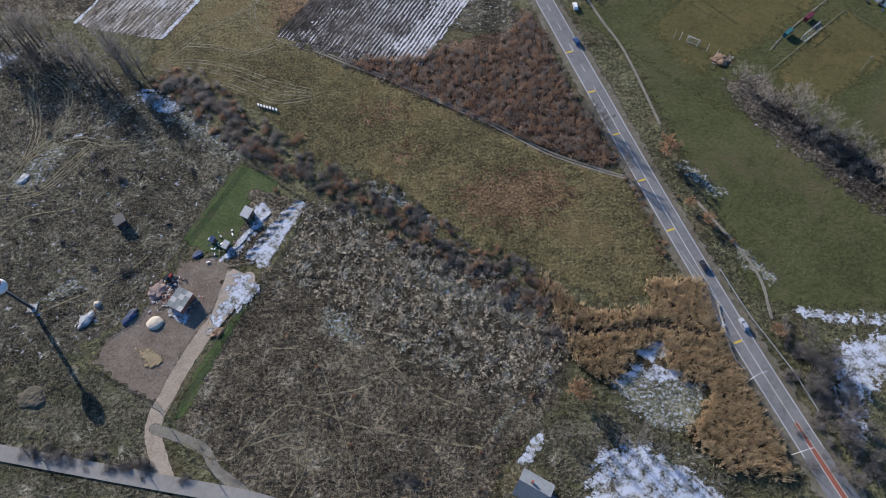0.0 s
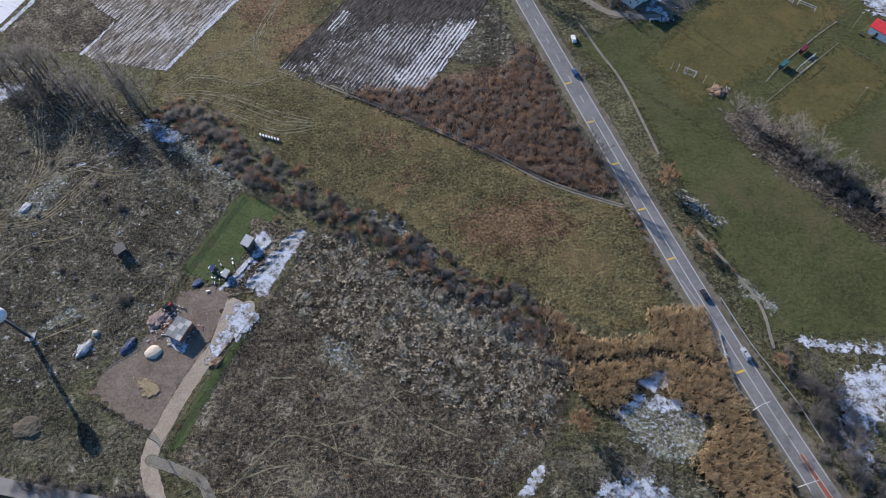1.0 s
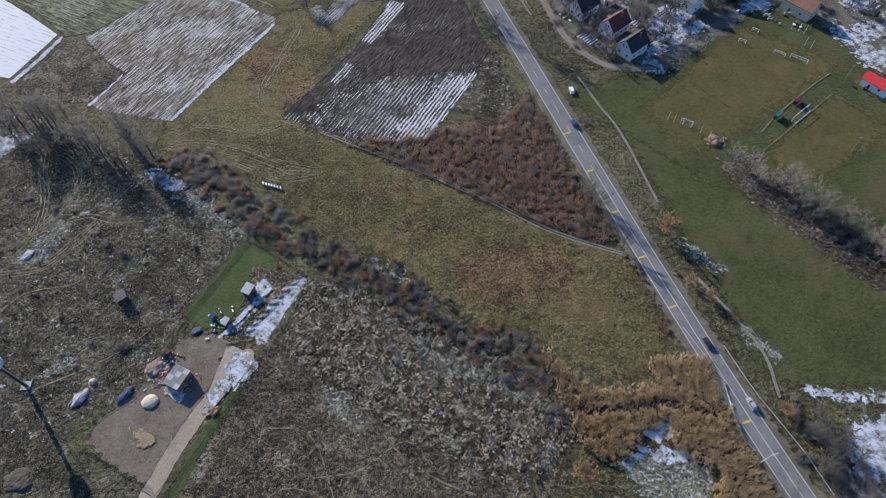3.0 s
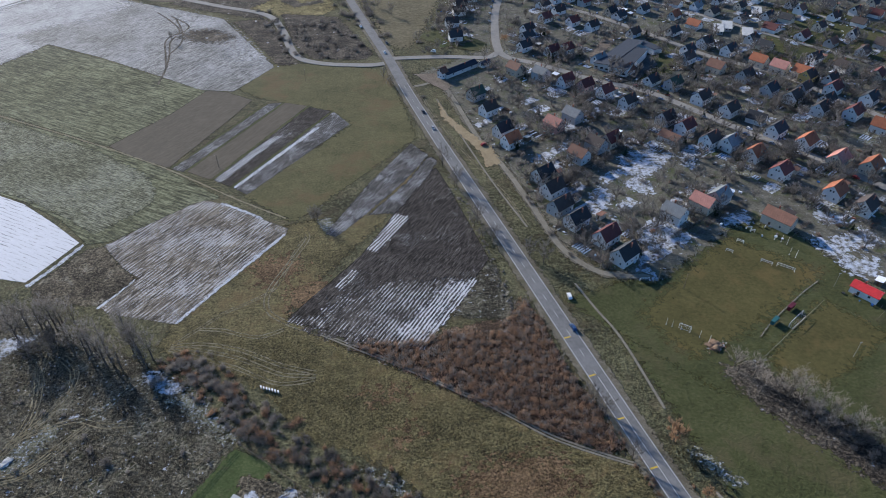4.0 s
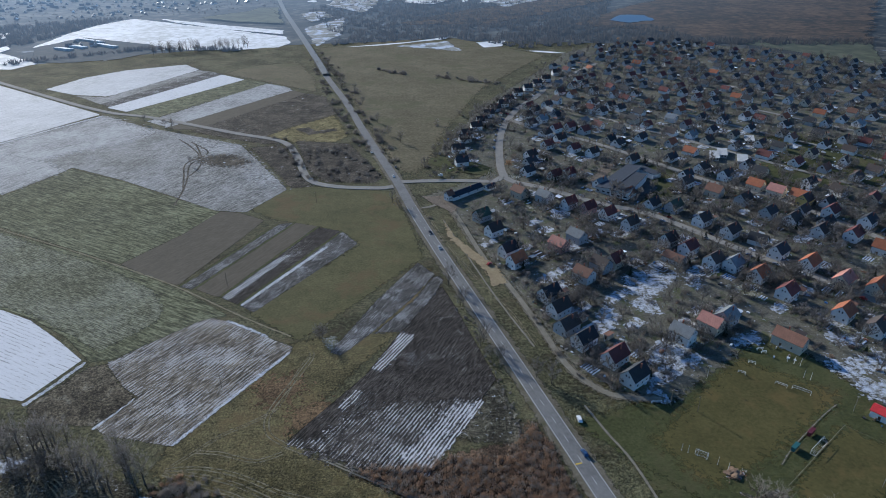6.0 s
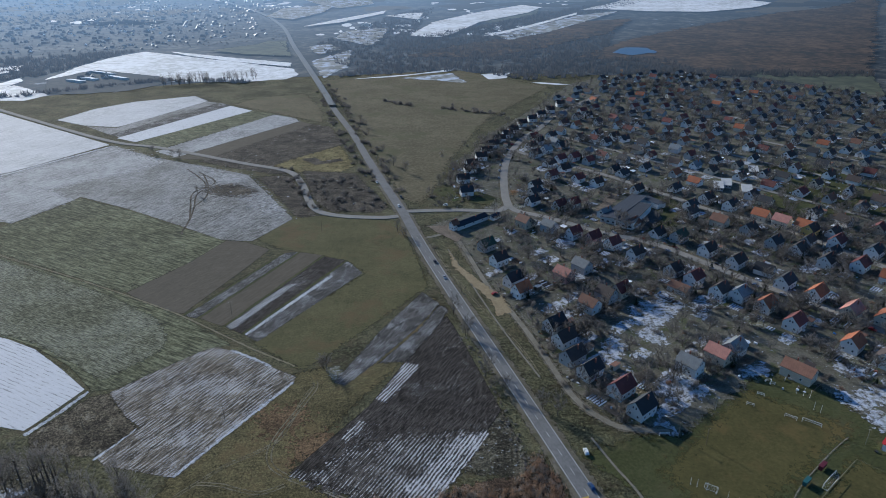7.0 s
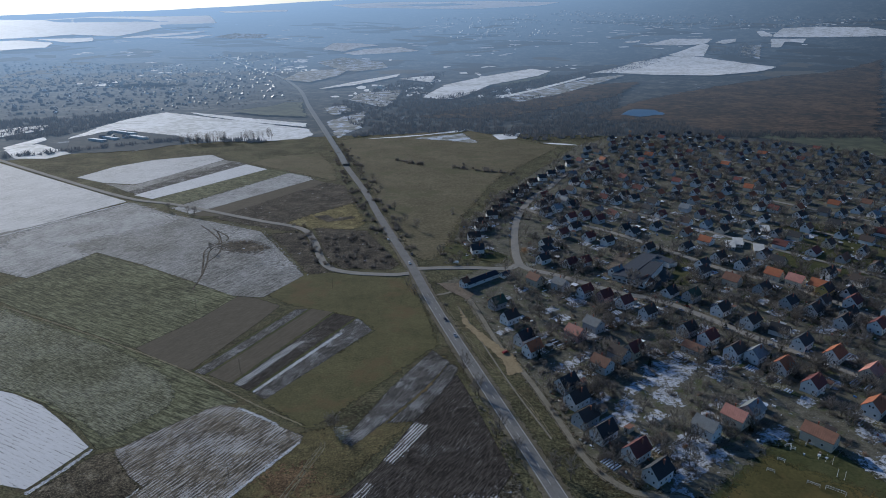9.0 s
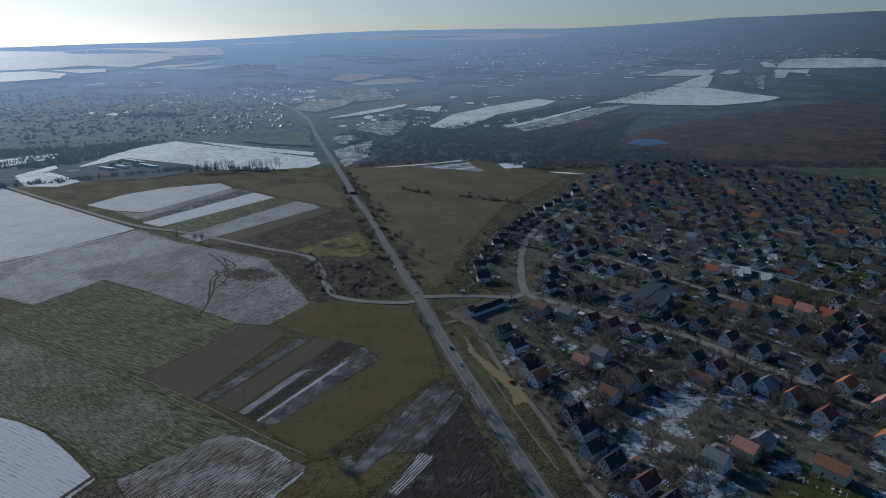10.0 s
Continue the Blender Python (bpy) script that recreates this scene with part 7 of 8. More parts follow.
for p in lots[:150]:
    if p.length < 560:
        c = p + A_DIR * 9.5
        lines_of_shrubs += [q for q in beside([tuple(c - N_DIR * 15), tuple(c + N_DIR * 15)], 12, 0.8) if off_street(Vector(q), 7) and off_track(Vector(q), 5) and clear(Vector(q), 5) and signed(np.array(q[0]), np.array(q[1]), SPORT) < -4]
thicket("hedge", B_DARK, lines_of_shrubs[::2], "dark bare hedges between the gardens", 0.5, 1.1)
thicket("hedge", B_LOW, lines_of_shrubs[1::2], "brown bare hedges between the gardens", 0.7, 1.6)


def fence(a, b, h=1.3, mat=None, label="weathered wooden fence between gardens", gap=2.5, name="fence"):
    a, b = Vector(a), Vector(b)
    d = b - a
    root = thing(name, a.x, a.y, 0.25, math.degrees(math.atan2(d.y, d.x)), label=label, category="fence", group="fences")
    n = max(2, int(d.length / gap))
    post = None
    for i in range(n + 1):
        if post is None:
            post = part("post", boxed(0, 0, -0.3, 0.12, 0.12, h + 0.3), mat or WOOD, root)
            post.location = (0, 0, 0)
        else:
            o = post.copy()
            scene.collection.objects.link(o)
            o.location = (d.length * i / n, 0, 0)
    for z in (0.35, 0.65, 0.95):
        part("rail", boxed(d.length / 2, 0, z * h, d.length, 0.04, 0.1), mat or WOOD, root)
    return root


for p in lots[:150]:
    if p.length < 430:
        c = p + A_DIR * 10.5
        if off_street(c, 15):
            fence(c - N_DIR * 13, c + N_DIR * 13, 1.2, gap=8.5)


def garden_beds(places, label):
    """Low ridges of dug beds, some under snow, side by side in the gardens."""
    r = random.Random(17)
    vs, fs, mi = [], [], []
    for p in places:
        n, ln, kind = r.randint(4, 8), r.uniform(4, 8), r.random()
        for i in range(n):
            c = p + A_DIR * (i - n / 2) * 1.5
            w, h, l_ = r.uniform(0.4, 0.55), r.uniform(0.14, 0.28), ln * r.uniform(0.8, 1.0)
            k = len(vs)
            for u, z in ((-w, 0.15), (-w * 0.6, 0.3 + h), (w * 0.6, 0.3 + h), (w, 0.15)):
                for v in (-l_ / 2, l_ / 2):
                    q = c + A_DIR * u + N_DIR * v
                    vs.append((q.x, q.y, z))
            fs += [(k, k + 2, k + 3, k + 1), (k + 2, k + 4, k + 5, k + 3), (k + 4, k + 6, k + 7, k + 5), (k, k + 6, k + 4, k + 2), (k + 1, k + 3, k + 5, k + 7)]
            mi += [0 if r.random() < kind else r.choice([1, 2])] * 5
    ob = mesh_ob("garden_beds", vs, fs, BED_SNOW)
    for m in (BED_SOIL, BED_GREEN):
        ob.data.materials.append(m)
    ob.data.polygons.foreach_set("material_index", mi)
    return tagged(ob, label, kind="stuff")


def clutter(places, mats, label, seed, spread=6.0, per=9):
    """Boards, barrels, sheets and boxes left about the gardens."""
    r = random.Random(seed)
    vs, fs, mi = [], [], []
    for p in places:
        for _ in range(per):
            c = p + A_DIR * r.gauss(0, spread) + N_DIR * r.gauss(0, spread * 1.5)
            if not (clear(c, 4.5) and off_street(c, 3.5) and off_track(c, 3)):
                continue
            m = pose(c.x, c.y, 0.3, r.uniform(-6, 6), r.uniform(-6, 6), STREET + r.choice([0, 90]) + r.gauss(0, 8)) @ Matrix.Diagonal((r.uniform(0.4, 2.2), r.uniform(0.3, 1.3), r.uniform(0.15, 1.0), 1))
            k = len(vs)
            vs += [tuple(m @ Vector((x, y, z))) for x in (-0.5, 0.5) for y in (-0.5, 0.5) for z in (0, 1)]
            fs += [tuple(k + i for i in f) for f in ((0, 1, 3, 2), (4, 6, 7, 5), (0, 4, 5, 1), (2, 3, 7, 6), (1, 5, 7, 3))]
            mi += [r.randrange(len(mats))] * 5
    ob = mesh_ob("garden_clutter", vs, fs, mats[0])
    for m in mats[1:]:
        ob.data.materials.append(m)
    ob.data.polygons.foreach_set("material_index", mi)
    return tagged(ob, label, kind="stuff")


BED_SNOW = plain_mat("snow_on_beds", SNOW, 0.85, 0.15, 0.5)
BED_SOIL = plain_mat("dug_soil", (0.06, 0.05, 0.04), 0.95, 0.3, 0.4)
BED_GREEN = plain_mat("winter_greens", (0.07, 0.085, 0.035), 0.9, 0.3, 0.4)
spots_ = []
for p in lots:
    for sgn in (-1, 1):
        c = p + N_DIR * sgn * rng.uniform(11, 15) + A_DIR * rng.uniform(-4, 4)
        if p.length < 640 and clear(c, 8) and off_street(c, 9) and off_track(c, 8) and signed(np.array(c.x), np.array(c.y), SPORT) < -7:
            spots_.append(c)
garden_beds(spots_, "rows of dug and snowy garden beds")
clutter([p for p in lots if p.length < 760], [WOOD, WHITE_METAL, SHEET, BED_SNOW, CONCRETE, DARK_METAL, BRICK], "boards, barrels and boxes in the gardens", 31)
clutter([Vector(p) for p in built[12:300:3]], [BED_SNOW, WHITE_METAL, plain_mat("blue_sheeting", (0.05, 0.16, 0.4), 0.5, 0.2, 0.5)], "pale sheets and covers in the gardens", 32, 8.0, 3)


# ---- road furniture and vehicles ----
def bearing(a, b):
    """Turn about z that carries local x from a towards b."""
    return math.degrees(math.atan2(b[1] - a[1], b[0] - a[0]))


def guard_rail(pts, label="galvanised steel guard rail beside the road", base=0.3):
    root = thing("guard_rail", *pts[0], base, label=label, category="guard rail", group="guard rails")
    o = Vector(pts[0])
    for a, b in zip(pts, pts[1:]):
        a, b = Vector(a) - o, Vector(b) - o
        d = (b - a)
        ang = math.degrees(math.atan2(d.y, d.x))
        bm = bmesh.new()
        for z in (0.62, 0.86):
            box(bm, 0, 0, z, d.length, 0.16, 0.14, 0.04)
        box(bm, 0, 0, 0.74, d.length, 0.06, 0.14)
        ob = part("rail", bm, STEEL, root)
        ob.matrix_basis = pose((a.x + b.x) / 2, (a.y + b.y) / 2, 0, 0, 0, ang)
        n = max(1, int(d.length / 4))
        for i in range(n):
            q = a + d * (i / n)
            pb = part("post", boxed(0, 0, -0.3, 0.12, 0.14, 1.25), STEEL, root)
            pb.location = (q.x, q.y, 0)
    return root


guard_rail([(82.4, 97.9), (86.1, 90.1), (91.6, 78.4)])
guard_rail([(91.9, 63.7), (93, 59), (95.4, 55.8)])
guard_rail([(94.6, 90.9), (98.6, 79.9), (101.5, 72.7), (105.5, 65), (110.8, 54.3), (115, 42.5)])
PARAPET = [(91.4, 77.9), (90, 68.8), (92.2, 63.3)]
root = thing("bridge_parapet", *PARAPET[0], 0.2, bearing(PARAPET[0], PARAPET[2]), label="pale concrete bridge parapet over the stream", category="parapet")
L = math.dist(PARAPET[0], PARAPET[2])
part("parapet_wall", boxed(L / 2, 0, 0, L, 0.4, 0.7, 0.04), CONCRETE, root)
for k in (0.3, L / 2, L - 0.3):
    part("pillar", boxed(k, 0, 0, 0.7, 0.7, 1.1, 0.05), CONCRETE, root)


def lamp_post(xy, toward, h=8.5):
    root = thing("street_lamp", *xy, 0.2, toward, label="tall pale steel street lamp at the road", category="street lamp", group="street lamps")
    bm = rod(bmesh.new(), (0, 0, -0.3), (0, 0, h), 0.11, 8, 0.07)
    part("pole", bm, WHITE_METAL, root)
    part("arm", rod(bmesh.new(), (0, 0, h - 0.05), (1.6, 0, h + 0.25), 0.05, 6), WHITE_METAL, root)
    part("lamp_head", boxed(1.9, 0, h + 0.18, 0.8, 0.3, 0.16, 0.05), STEEL, root)


for xy in [(95.9, 52.3), (103.9, 29.7)]:
    lamp_post(xy, 15)
lamp_post((131, -18), 15)


def utility_pole(xy, h=9.0, turn=0):
    root = thing("utility_pole", *xy, 0, turn, label="grey wooden utility pole with a crossarm", category="utility pole", group="utility poles")
    part("pole", rod(bmesh.new(), (0, 0, -0.3), (0, 0, h), 0.16, 8, 0.1), WOOD, root)
    part("crossarm", boxed(0, 0, h - 0.5, 1.8, 0.12, 0.12), WOOD, root)
    for x in (-0.8, 0.8):
        part("insulator", rod(bmesh.new(), (x, 0, h - 0.38), (x, 0, h - 0.15), 0.05, 6), WHITE_METAL, root)


for xy in [(-120.5, 30.4), (-93.1, 32.1), (-70.3, 27.3), (-88.6, 44.9)]:
    utility_pole(xy, 8.5, 10)
for xy in [(-102.1, 456.9), (-133.7, 331.9), (-107.3, 236.8), (-170.1, 229), (-193.2, 414.4), (101.4, 225.8), (112.2, 221.2)]:
    utility_pole(xy, 9.0, 30)


def car(xy, turn, paint, label, z=0.3, van=False):
    """A small car: body, cabin glass, four wheels and lights; its front along local x."""
    root = thing("van" if van else "car", *xy, z, turn, label=label, category="van" if van else "car", group="cars")
    h = 2.0 if van else 1.45
    prof = [(-2.15, 0.3), (-2.2, 0.9), (-2.0, h if van else 1.0), (-1.4, h), (0.5, h), (1.2, 0.98), (2.1, 0.82), (2.2, 0.35)] if van else \
           [(-2.1, 0.3), (-2.15, 0.85), (-1.95, 0.95), (-1.4, h), (0.2, h), (1.0, 0.95), (2.05, 0.78), (2.15, 0.35)]
    n = len(prof)
    vs = [(x, sy * (0.88 - 0.16 * max(0, (z_ - 0.95) / 0.6)), z_) for sy in (-1, 1) for x, z_ in prof]
    fs = [tuple(range(n - 1, -1, -1)), tuple(range(n, 2 * n))] + [(i, (i + 1) % n, n + (i + 1) % n, n + i) for i in range(n)]
    mesh_ob("body", vs, fs, paint, root)
    bm = bmesh.new()
    bmesh.ops.create_grid(bm, x_segments=1, y_segments=1, size=0.5, matrix=pose(0.62 if not van else 0.87, 0, 1.22 if not van else 1.5, 0, 32 if not van else 55, 0) @ Matrix.Diagonal((0.75, 1.3, 1, 1)) @ Matrix.Translation((0, 0, 0.03)))
    part("windscreen", bm, GLASS, root)
    for sy in (-1, 1):
        part("side_window", boxed(-0.45, sy * 0.83, 1.0 if not van else 1.2, 1.7, 0.08, 0.36), GLASS, root)
        part("headlight", boxed(2.1, sy * 0.6, 0.6, 0.12, 0.35, 0.16), WHITE_METAL, root)
        for x in (-1.35, 1.35):
            wh = part("wheel", rod(bmesh.new(), (x, sy * 0.72, 0.32), (x, sy * 0.92, 0.32), 0.32, 12), DARK_METAL, root)
            part("rim", rod(bmesh.new(), (x, sy * 0.9, 0.32), (x, sy * 0.935, 0.32), 0.19, 8), STEEL, wh)
    return root


def paint(name, color):
    return plain_mat(name, color, 0.3, 0.04, 2.0, spec=0.5)


CARS = {"white": paint("white_car_paint", (0.75, 0.75, 0.75)), "black": paint("black_car_paint", (0.02, 0.02, 0.025)), "silver": paint("silver_car_paint", (0.35, 0.36, 0.38)),
        "blue": paint("blue_car_paint", (0.03, 0.07, 0.16)), "red": paint("red_car_paint", (0.3, 0.03, 0.025))}
ROAD_TURN = 107.0
for xy, c, t_ in zip([(56.4, 195.5), (89.3, 92.2), (98.2, 70.7), (-12.3, 402.2), (-5.5, 379), (-46, 509.9), (-71.4, 571.7), (-45.8, 531.7)], ("blue", "black", "silver", "black", "silver", "white", "white", "black"), (ROAD_TURN,) * 3 + (-73,) * 5):
    car(xy, t_, CARS[c], "%s car driving on the country road" % c, 0.5)
car((58.1, 215.8), 95, CARS["white"], "white car parked on the grass verge", 0.2)
car((-6.3, 511.2), 160, CARS["white"], "white van parked at the junction", 0.7, True)
PARKED = [(Vector(p) + A_DIR * rng.uniform(-2, 2) + N_DIR * s_ * 4.3) for p in smooth(EAST)[40:70:3] for s_ in (-1, 1)]
PARKED += [Vector(p) + Vector((-5.0, 0.5)) for p in smooth(CURVE)[10:40:2]]
for p in PARKED:
    c = rng.choice(list(CARS))
    car((p.x, p.y), -50 + rng.uniform(-4, 4) if p.x > 60 else 100, CARS[c], "%s car parked along a village street" % c, 0.45)
for xy in [(144.4, 501.3), (145.3, 490.6), (138.8, 491.7), (26.6, 356.9)]:
    c = rng.choice(list(CARS))
    car(xy, STREET + 90, CARS[c], "%s car parked beside a building" % c, 0.4)

# ---- larger buildings ----
SHEDS_ROOF = plain_mat("snow_covered_roof", (0.75, 0.77, 0.8), 0.8, 0.1, 0.8)
BLUE_ROOF = tile_mat("dark_blue_sheets", (0.022, 0.03, 0.045), 0.9)
ROOFS["dark blue"] = BLUE_ROOF


def hall(c, w, ln, h, rise, turn, roof, wall, label):
    root = thing("hall", *c, 0.25, turn, label=label, category="building", group="larger buildings")
    hw, hl = w / 2, ln / 2
    vs = [(-hw, -hl, -0.3), (hw, -hl, -0.3), (hw, hl, -0.3), (-hw, hl, -0.3), (-hw, -hl, h), (hw, -hl, h + rise), (hw, hl, h + rise), (-hw, hl, h)]
    mesh_ob("wall", vs, [(0, 1, 5, 4), (1, 2, 6, 5), (2, 3, 7, 6), (3, 0, 4, 7), (4, 5, 6, 7)], wall, root)
    v = [(-hw - 0.5, -hl - 0.5, h + 0.04), (hw + 0.5, -hl - 0.5, h + rise + 0.04), (hw + 0.5, hl + 0.5, h + rise + 0.04), (-hw - 0.5, hl + 0.5, h + 0.04)]
    v += [(a, b, z_ + 0.3) for a, b, z_ in v]
    mesh_ob("roof", v, [(3, 2, 1, 0), (4, 5, 6, 7), (0, 1, 5, 4), (1, 2, 6, 5), (2, 3, 7, 6), (3, 0, 4, 7)], roof, root)
    for k in range(5):
        y = -hl + ln * (k + 0.5) / 5
        wn = part("window", boxed(-hw, y, 1.2, 0.14, ln / 7, 1.5), FRAME, root)
        part("pane", boxed(-hw - 0.05, y, 1.3, 0.1, ln / 7 - 0.3, 1.3), GLASS, wn)
    for k in range(3):
        x = -hw + w * (k + 0.5) / 3
        wn = part("window", boxed(x, -hl, 1.2, w / 5, 0.14, 1.5), FRAME, root)
        part("pane", boxed(x, -hl - 0.05, 1.3, w / 5 - 0.3, 0.1, 1.3), GLASS, wn)
    return root


for a, b, w, h, rise, wall, what in (((123.8, 472.6), (161.7, 522.7), 13, 4.4, 1.4, "grey", "long modern hall with dark blue metal roof"),
                                     ((133.9, 463.2), (159.1, 503), 15, 5.2, 1.0, "white", "modern hall with low dark blue metal roof"),
                                     ((165.3, 521.2), (175.9, 505), 10, 3.8, 0.8, "white", "low annex with dark blue roof")):
    hall(((a[0] + b[0]) / 2, (a[1] + b[1]) / 2), w, math.dist(a, b), h, rise, bearing(a, b) - 90, BLUE_ROOF, WALLS[wall], what)
TARMAC = ground_mat("yard_tarmac", (0.06, 0.058, 0.055), (0.085, 0.083, 0.08), (0.11, 0.107, 0.1), 10, 0.8, bump=0.02, ragged=0.3, even=True)
cover("yard", TARMAC, [(147.7, 455.9), (170.8, 483), (169.2, 505.5), (142.3, 468.6)], "tarmac car park beside the hall", 1.0, lift=0.02)
cover("yard", BARE, [(114, 488.4), (136.8, 537.5), (152.5, 543.5), (122.3, 486.2)], "sandy yard beside the hall", 2.0, lift=0.02)
cover("field_yard", FAR_WOOD, [(-694, 1105), (-656, 1197), (-512, 1134), (-468, 1098), (-507, 1013), (-582, 983), (-636, 998)], "dark yard on the snow field", 4)
for a, b in zip([(-651, 1095), (-637, 1115), (-651, 1177), (-595, 1127)], [(-619, 1079), (-606, 1098), (-600, 1147), (-556, 1102)]):
    hall(((a[0] + b[0]) / 2, (a[1] + b[1]) / 2), 11, math.dist(a, b), 3.0, 1.5, bearing(a, b) - 90, SHEDS_ROOF, WALLS["white"], "long low farm building under a white roof")
tree_mass(T_GREY, beside([(-477, 1050), (-436, 1067), (-394, 1083), (-328, 1105)], 34, 3.0), "row of tall bare poplars beside a snow field", 0.8, 1.25)
A_, B_ = (4.6, 463.9), (23, 481.1)
place_house(((A_[0] + B_[0]) / 2, (A_[1] + B_[1]) / 2), "dark blue", "white", w=8.0, ln=math.dist(A_, B_) + 8, eave=3.2, rise=2.0, turn=bearing(A_, B_) - 90)
place_house((1.1, 461.5), "brown", "white", w=5.5, ln=6.0, eave=4.2, rise=2.8, turn=bearing(A_, B_) - 90)
place_house((34.1, 483.4), "dark blue", "white", w=6.0, ln=9.0, eave=2.6, rise=1.6, turn=bearing(A_, B_) - 90)
for xy in [(264.5, 546.7), (242.8, 556.7), (293.7, 602.2), (252.7, 563.9)]:
    ob = hall(xy, 8, 20, 2.4, 0.5, STREET + 30, SHEET, WALLS["grey"], "low greenhouse with pale roof sheets")
cover("yard", BARE, [(-20.6, 468), (-2.8, 468.7), (7.9, 446.8), (3.6, 436), (-13.8, 456.8)], "gravel forecourt at the junction", 1.0, lift=0.02)
cover("meadow", PASTURE, [(-18.3, 554.1), (4.8, 564.6), (39, 531.3), (35.3, 511.1), (9.2, 522.2), (-18, 543)], "green verge by the village", 1.5)

# ---- sports ground ----
def goal(xy, turn, w=5.0, h=2.0, dep=1.6):
    root = thing("football_goal", *xy, 0.3, turn, label="white football goal with a net", category="goal", group="football goals")
    for sx in (-1, 1):
        part("post", rod(bmesh.new(), (sx * w / 2, 0, 0), (sx * w / 2, 0, h), 0.09, 8), WHITE_METAL, root)
        bm = rod(bmesh.new(), (sx * w / 2, 0, h), (sx * w / 2, dep, 0.05), 0.05, 6)
        rod(bm, (sx * w / 2, 0, 0.05), (sx * w / 2, dep, 0.05), 0.05, 6)
        part("brace", bm, WHITE_METAL, root)
    part("crossbar", rod(bmesh.new(), (-w / 2, 0, h), (w / 2, 0, h), 0.09, 8), WHITE_METAL, root)
    part("ground_bar", rod(bmesh.new(), (-w / 2, dep, 0.05), (w / 2, dep, 0.05), 0.06, 6), WHITE_METAL, root)
    bm = bmesh.new()
    for k in range(1, 8):
        x = -w / 2 + w * k / 8
        rod(bm, (x, 0, h), (x, dep, 0.05), 0.012, 3)
    for k in range(1, 4):
        rod(bm, (-w / 2, dep * k / 4, h * (1 - k / 4)), (w / 2, dep * k / 4, h * (1 - k / 4)), 0.012, 3)
    part("net", bm, WHITE_METAL, root)


for a, b in zip([(107.2, 194.1), (161.7, 236.4), (155.4, 240.1), (141.2, 248.4), (149.5, 256.2), (158.2, 266.3), (159.5, 264), (93.2, 226.5), (159.1, 203.3)], [(102.9, 196.7), (168.1, 231.8), (159.6, 237.1), (144, 246.7), (152.2, 254.4), (161, 266.4), (161.6, 263.7), (97.6, 226.6), (150.1, 195.8)]):
    w = math.dist(a, b)
    goal(((a[0] + b[0]) / 2, (a[1] + b[1]) / 2), bearing(a, b), w, 2.44 if w > 5.5 else 1.8, 1.8 if w > 5.5 else 1.2)
POSTS = [(169.4, 257.5), (171.9, 255.6), (174.1, 253.8), (171.6, 245.2), (173.7, 243)]
for xy in POSTS:
    root = thing("fence_post", *xy, 0.2, label="tall white ball fence post", category="post", group="ball fence posts")
    part("pole", rod(bmesh.new(), (0, 0, -0.2), (0, 0, 4.5), 0.07, 6), WHITE_METAL, root)
    part("foot", boxed(0, 0, -0.1, 0.4, 0.4, 0.2), CONCRETE, root)
NETTING = [(97.5, 197.9), (99.7, 196.6), (103, 194.8), (106.1, 192.8), (109.6, 190.1), (112.7, 187.2)]
for xy in NETTING:
    root = thing("fence_post", *xy, 0.2, label="tall pale ball fence post", category="post", group="ball fence posts")
    part("pole", rod(bmesh.new(), (0, 0, -0.2), (0, 0, 4.0), 0.06, 6), WHITE_METAL, root)
    part("foot", boxed(0, 0, -0.1, 0.4, 0.4, 0.2), CONCRETE, root)
for xy in [(124.5, 243.9), (182.2, 221.5), (169.5, 178.5)]:
    root = thing("floodlight_mast", *xy, 0.2, label="slim pale floodlight mast at the pitch", category="mast", group="floodlight masts")
    part("pole", rod(bmesh.new(), (0, 0, -0.3), (0, 0, 8.0), 0.08, 8, 0.05), STEEL, root)
    part("lamp_bar", boxed(0, 0, 8.0, 1.2, 0.2, 0.25), STEEL, root)
PL = [(173.2, 212.3), (133.1, 178.9), (186.8, 198.9), (183.6, 204.3)]
PITCH_LINE = ground_mat("worn_pitch_paint", (0.1, 0.1, 0.06), (0.17, 0.165, 0.11), (0.25, 0.24, 0.18), 6, 0.5, bump=0, ragged=0.08, even=True)
for a, b in ((PL[0], PL[1]), (PL[0], PL[2])):
    cover("pitch_line", PITCH_LINE, [a, ((a[0] + b[0]) / 2, (a[1] + b[1]) / 2), b], "worn white pitch line", 0.12, line=0.16, lift=0.03)
cover("footpath", PATH, [(176.8, 225.6), (165.3, 217), (144.7, 199.4), (135.6, 189.9)], "trodden path between the pitches", 0.8, line=0.25)


def dugout(xy, turn, mat, label):
    root = thing("dugout", *xy, 0.3, turn, label=label, category="dugout", group="dugouts")
    bm = bmesh.new()
    box(bm, 0, 0.7, 0, 4.5, 0.1, 2.0)
    part("back", bm, mat, root)
    for sx in (-1, 1):
        part("side", boxed(sx * 2.25, 0, 0, 0.1, 1.5, 2.0), mat, root)
    part("roof", boxed(0, 0, 2.0, 4.7, 1.8, 0.1), mat, root)
    part("bench", boxed(0, 0.35, 0.4, 4.2, 0.4, 0.08), WOOD, root)


TEAL = plain_mat("teal_sheets", (0.03, 0.11, 0.11), 0.5, 0.15, 0.4)
dugout((144.9, 198.5), -140, TEAL, "teal dugout with bench beside the pitch")
dugout((155.9, 207.2), -140, plain_mat("maroon_sheets", (0.11, 0.02, 0.03), 0.5, 0.15, 0.4), "dark red dugout beside the pitch")
LEAFPILE = plain_mat("cut_branches", (0.25, 0.16, 0.1), 0.9, 0.3, 0.3, bump=0.05)


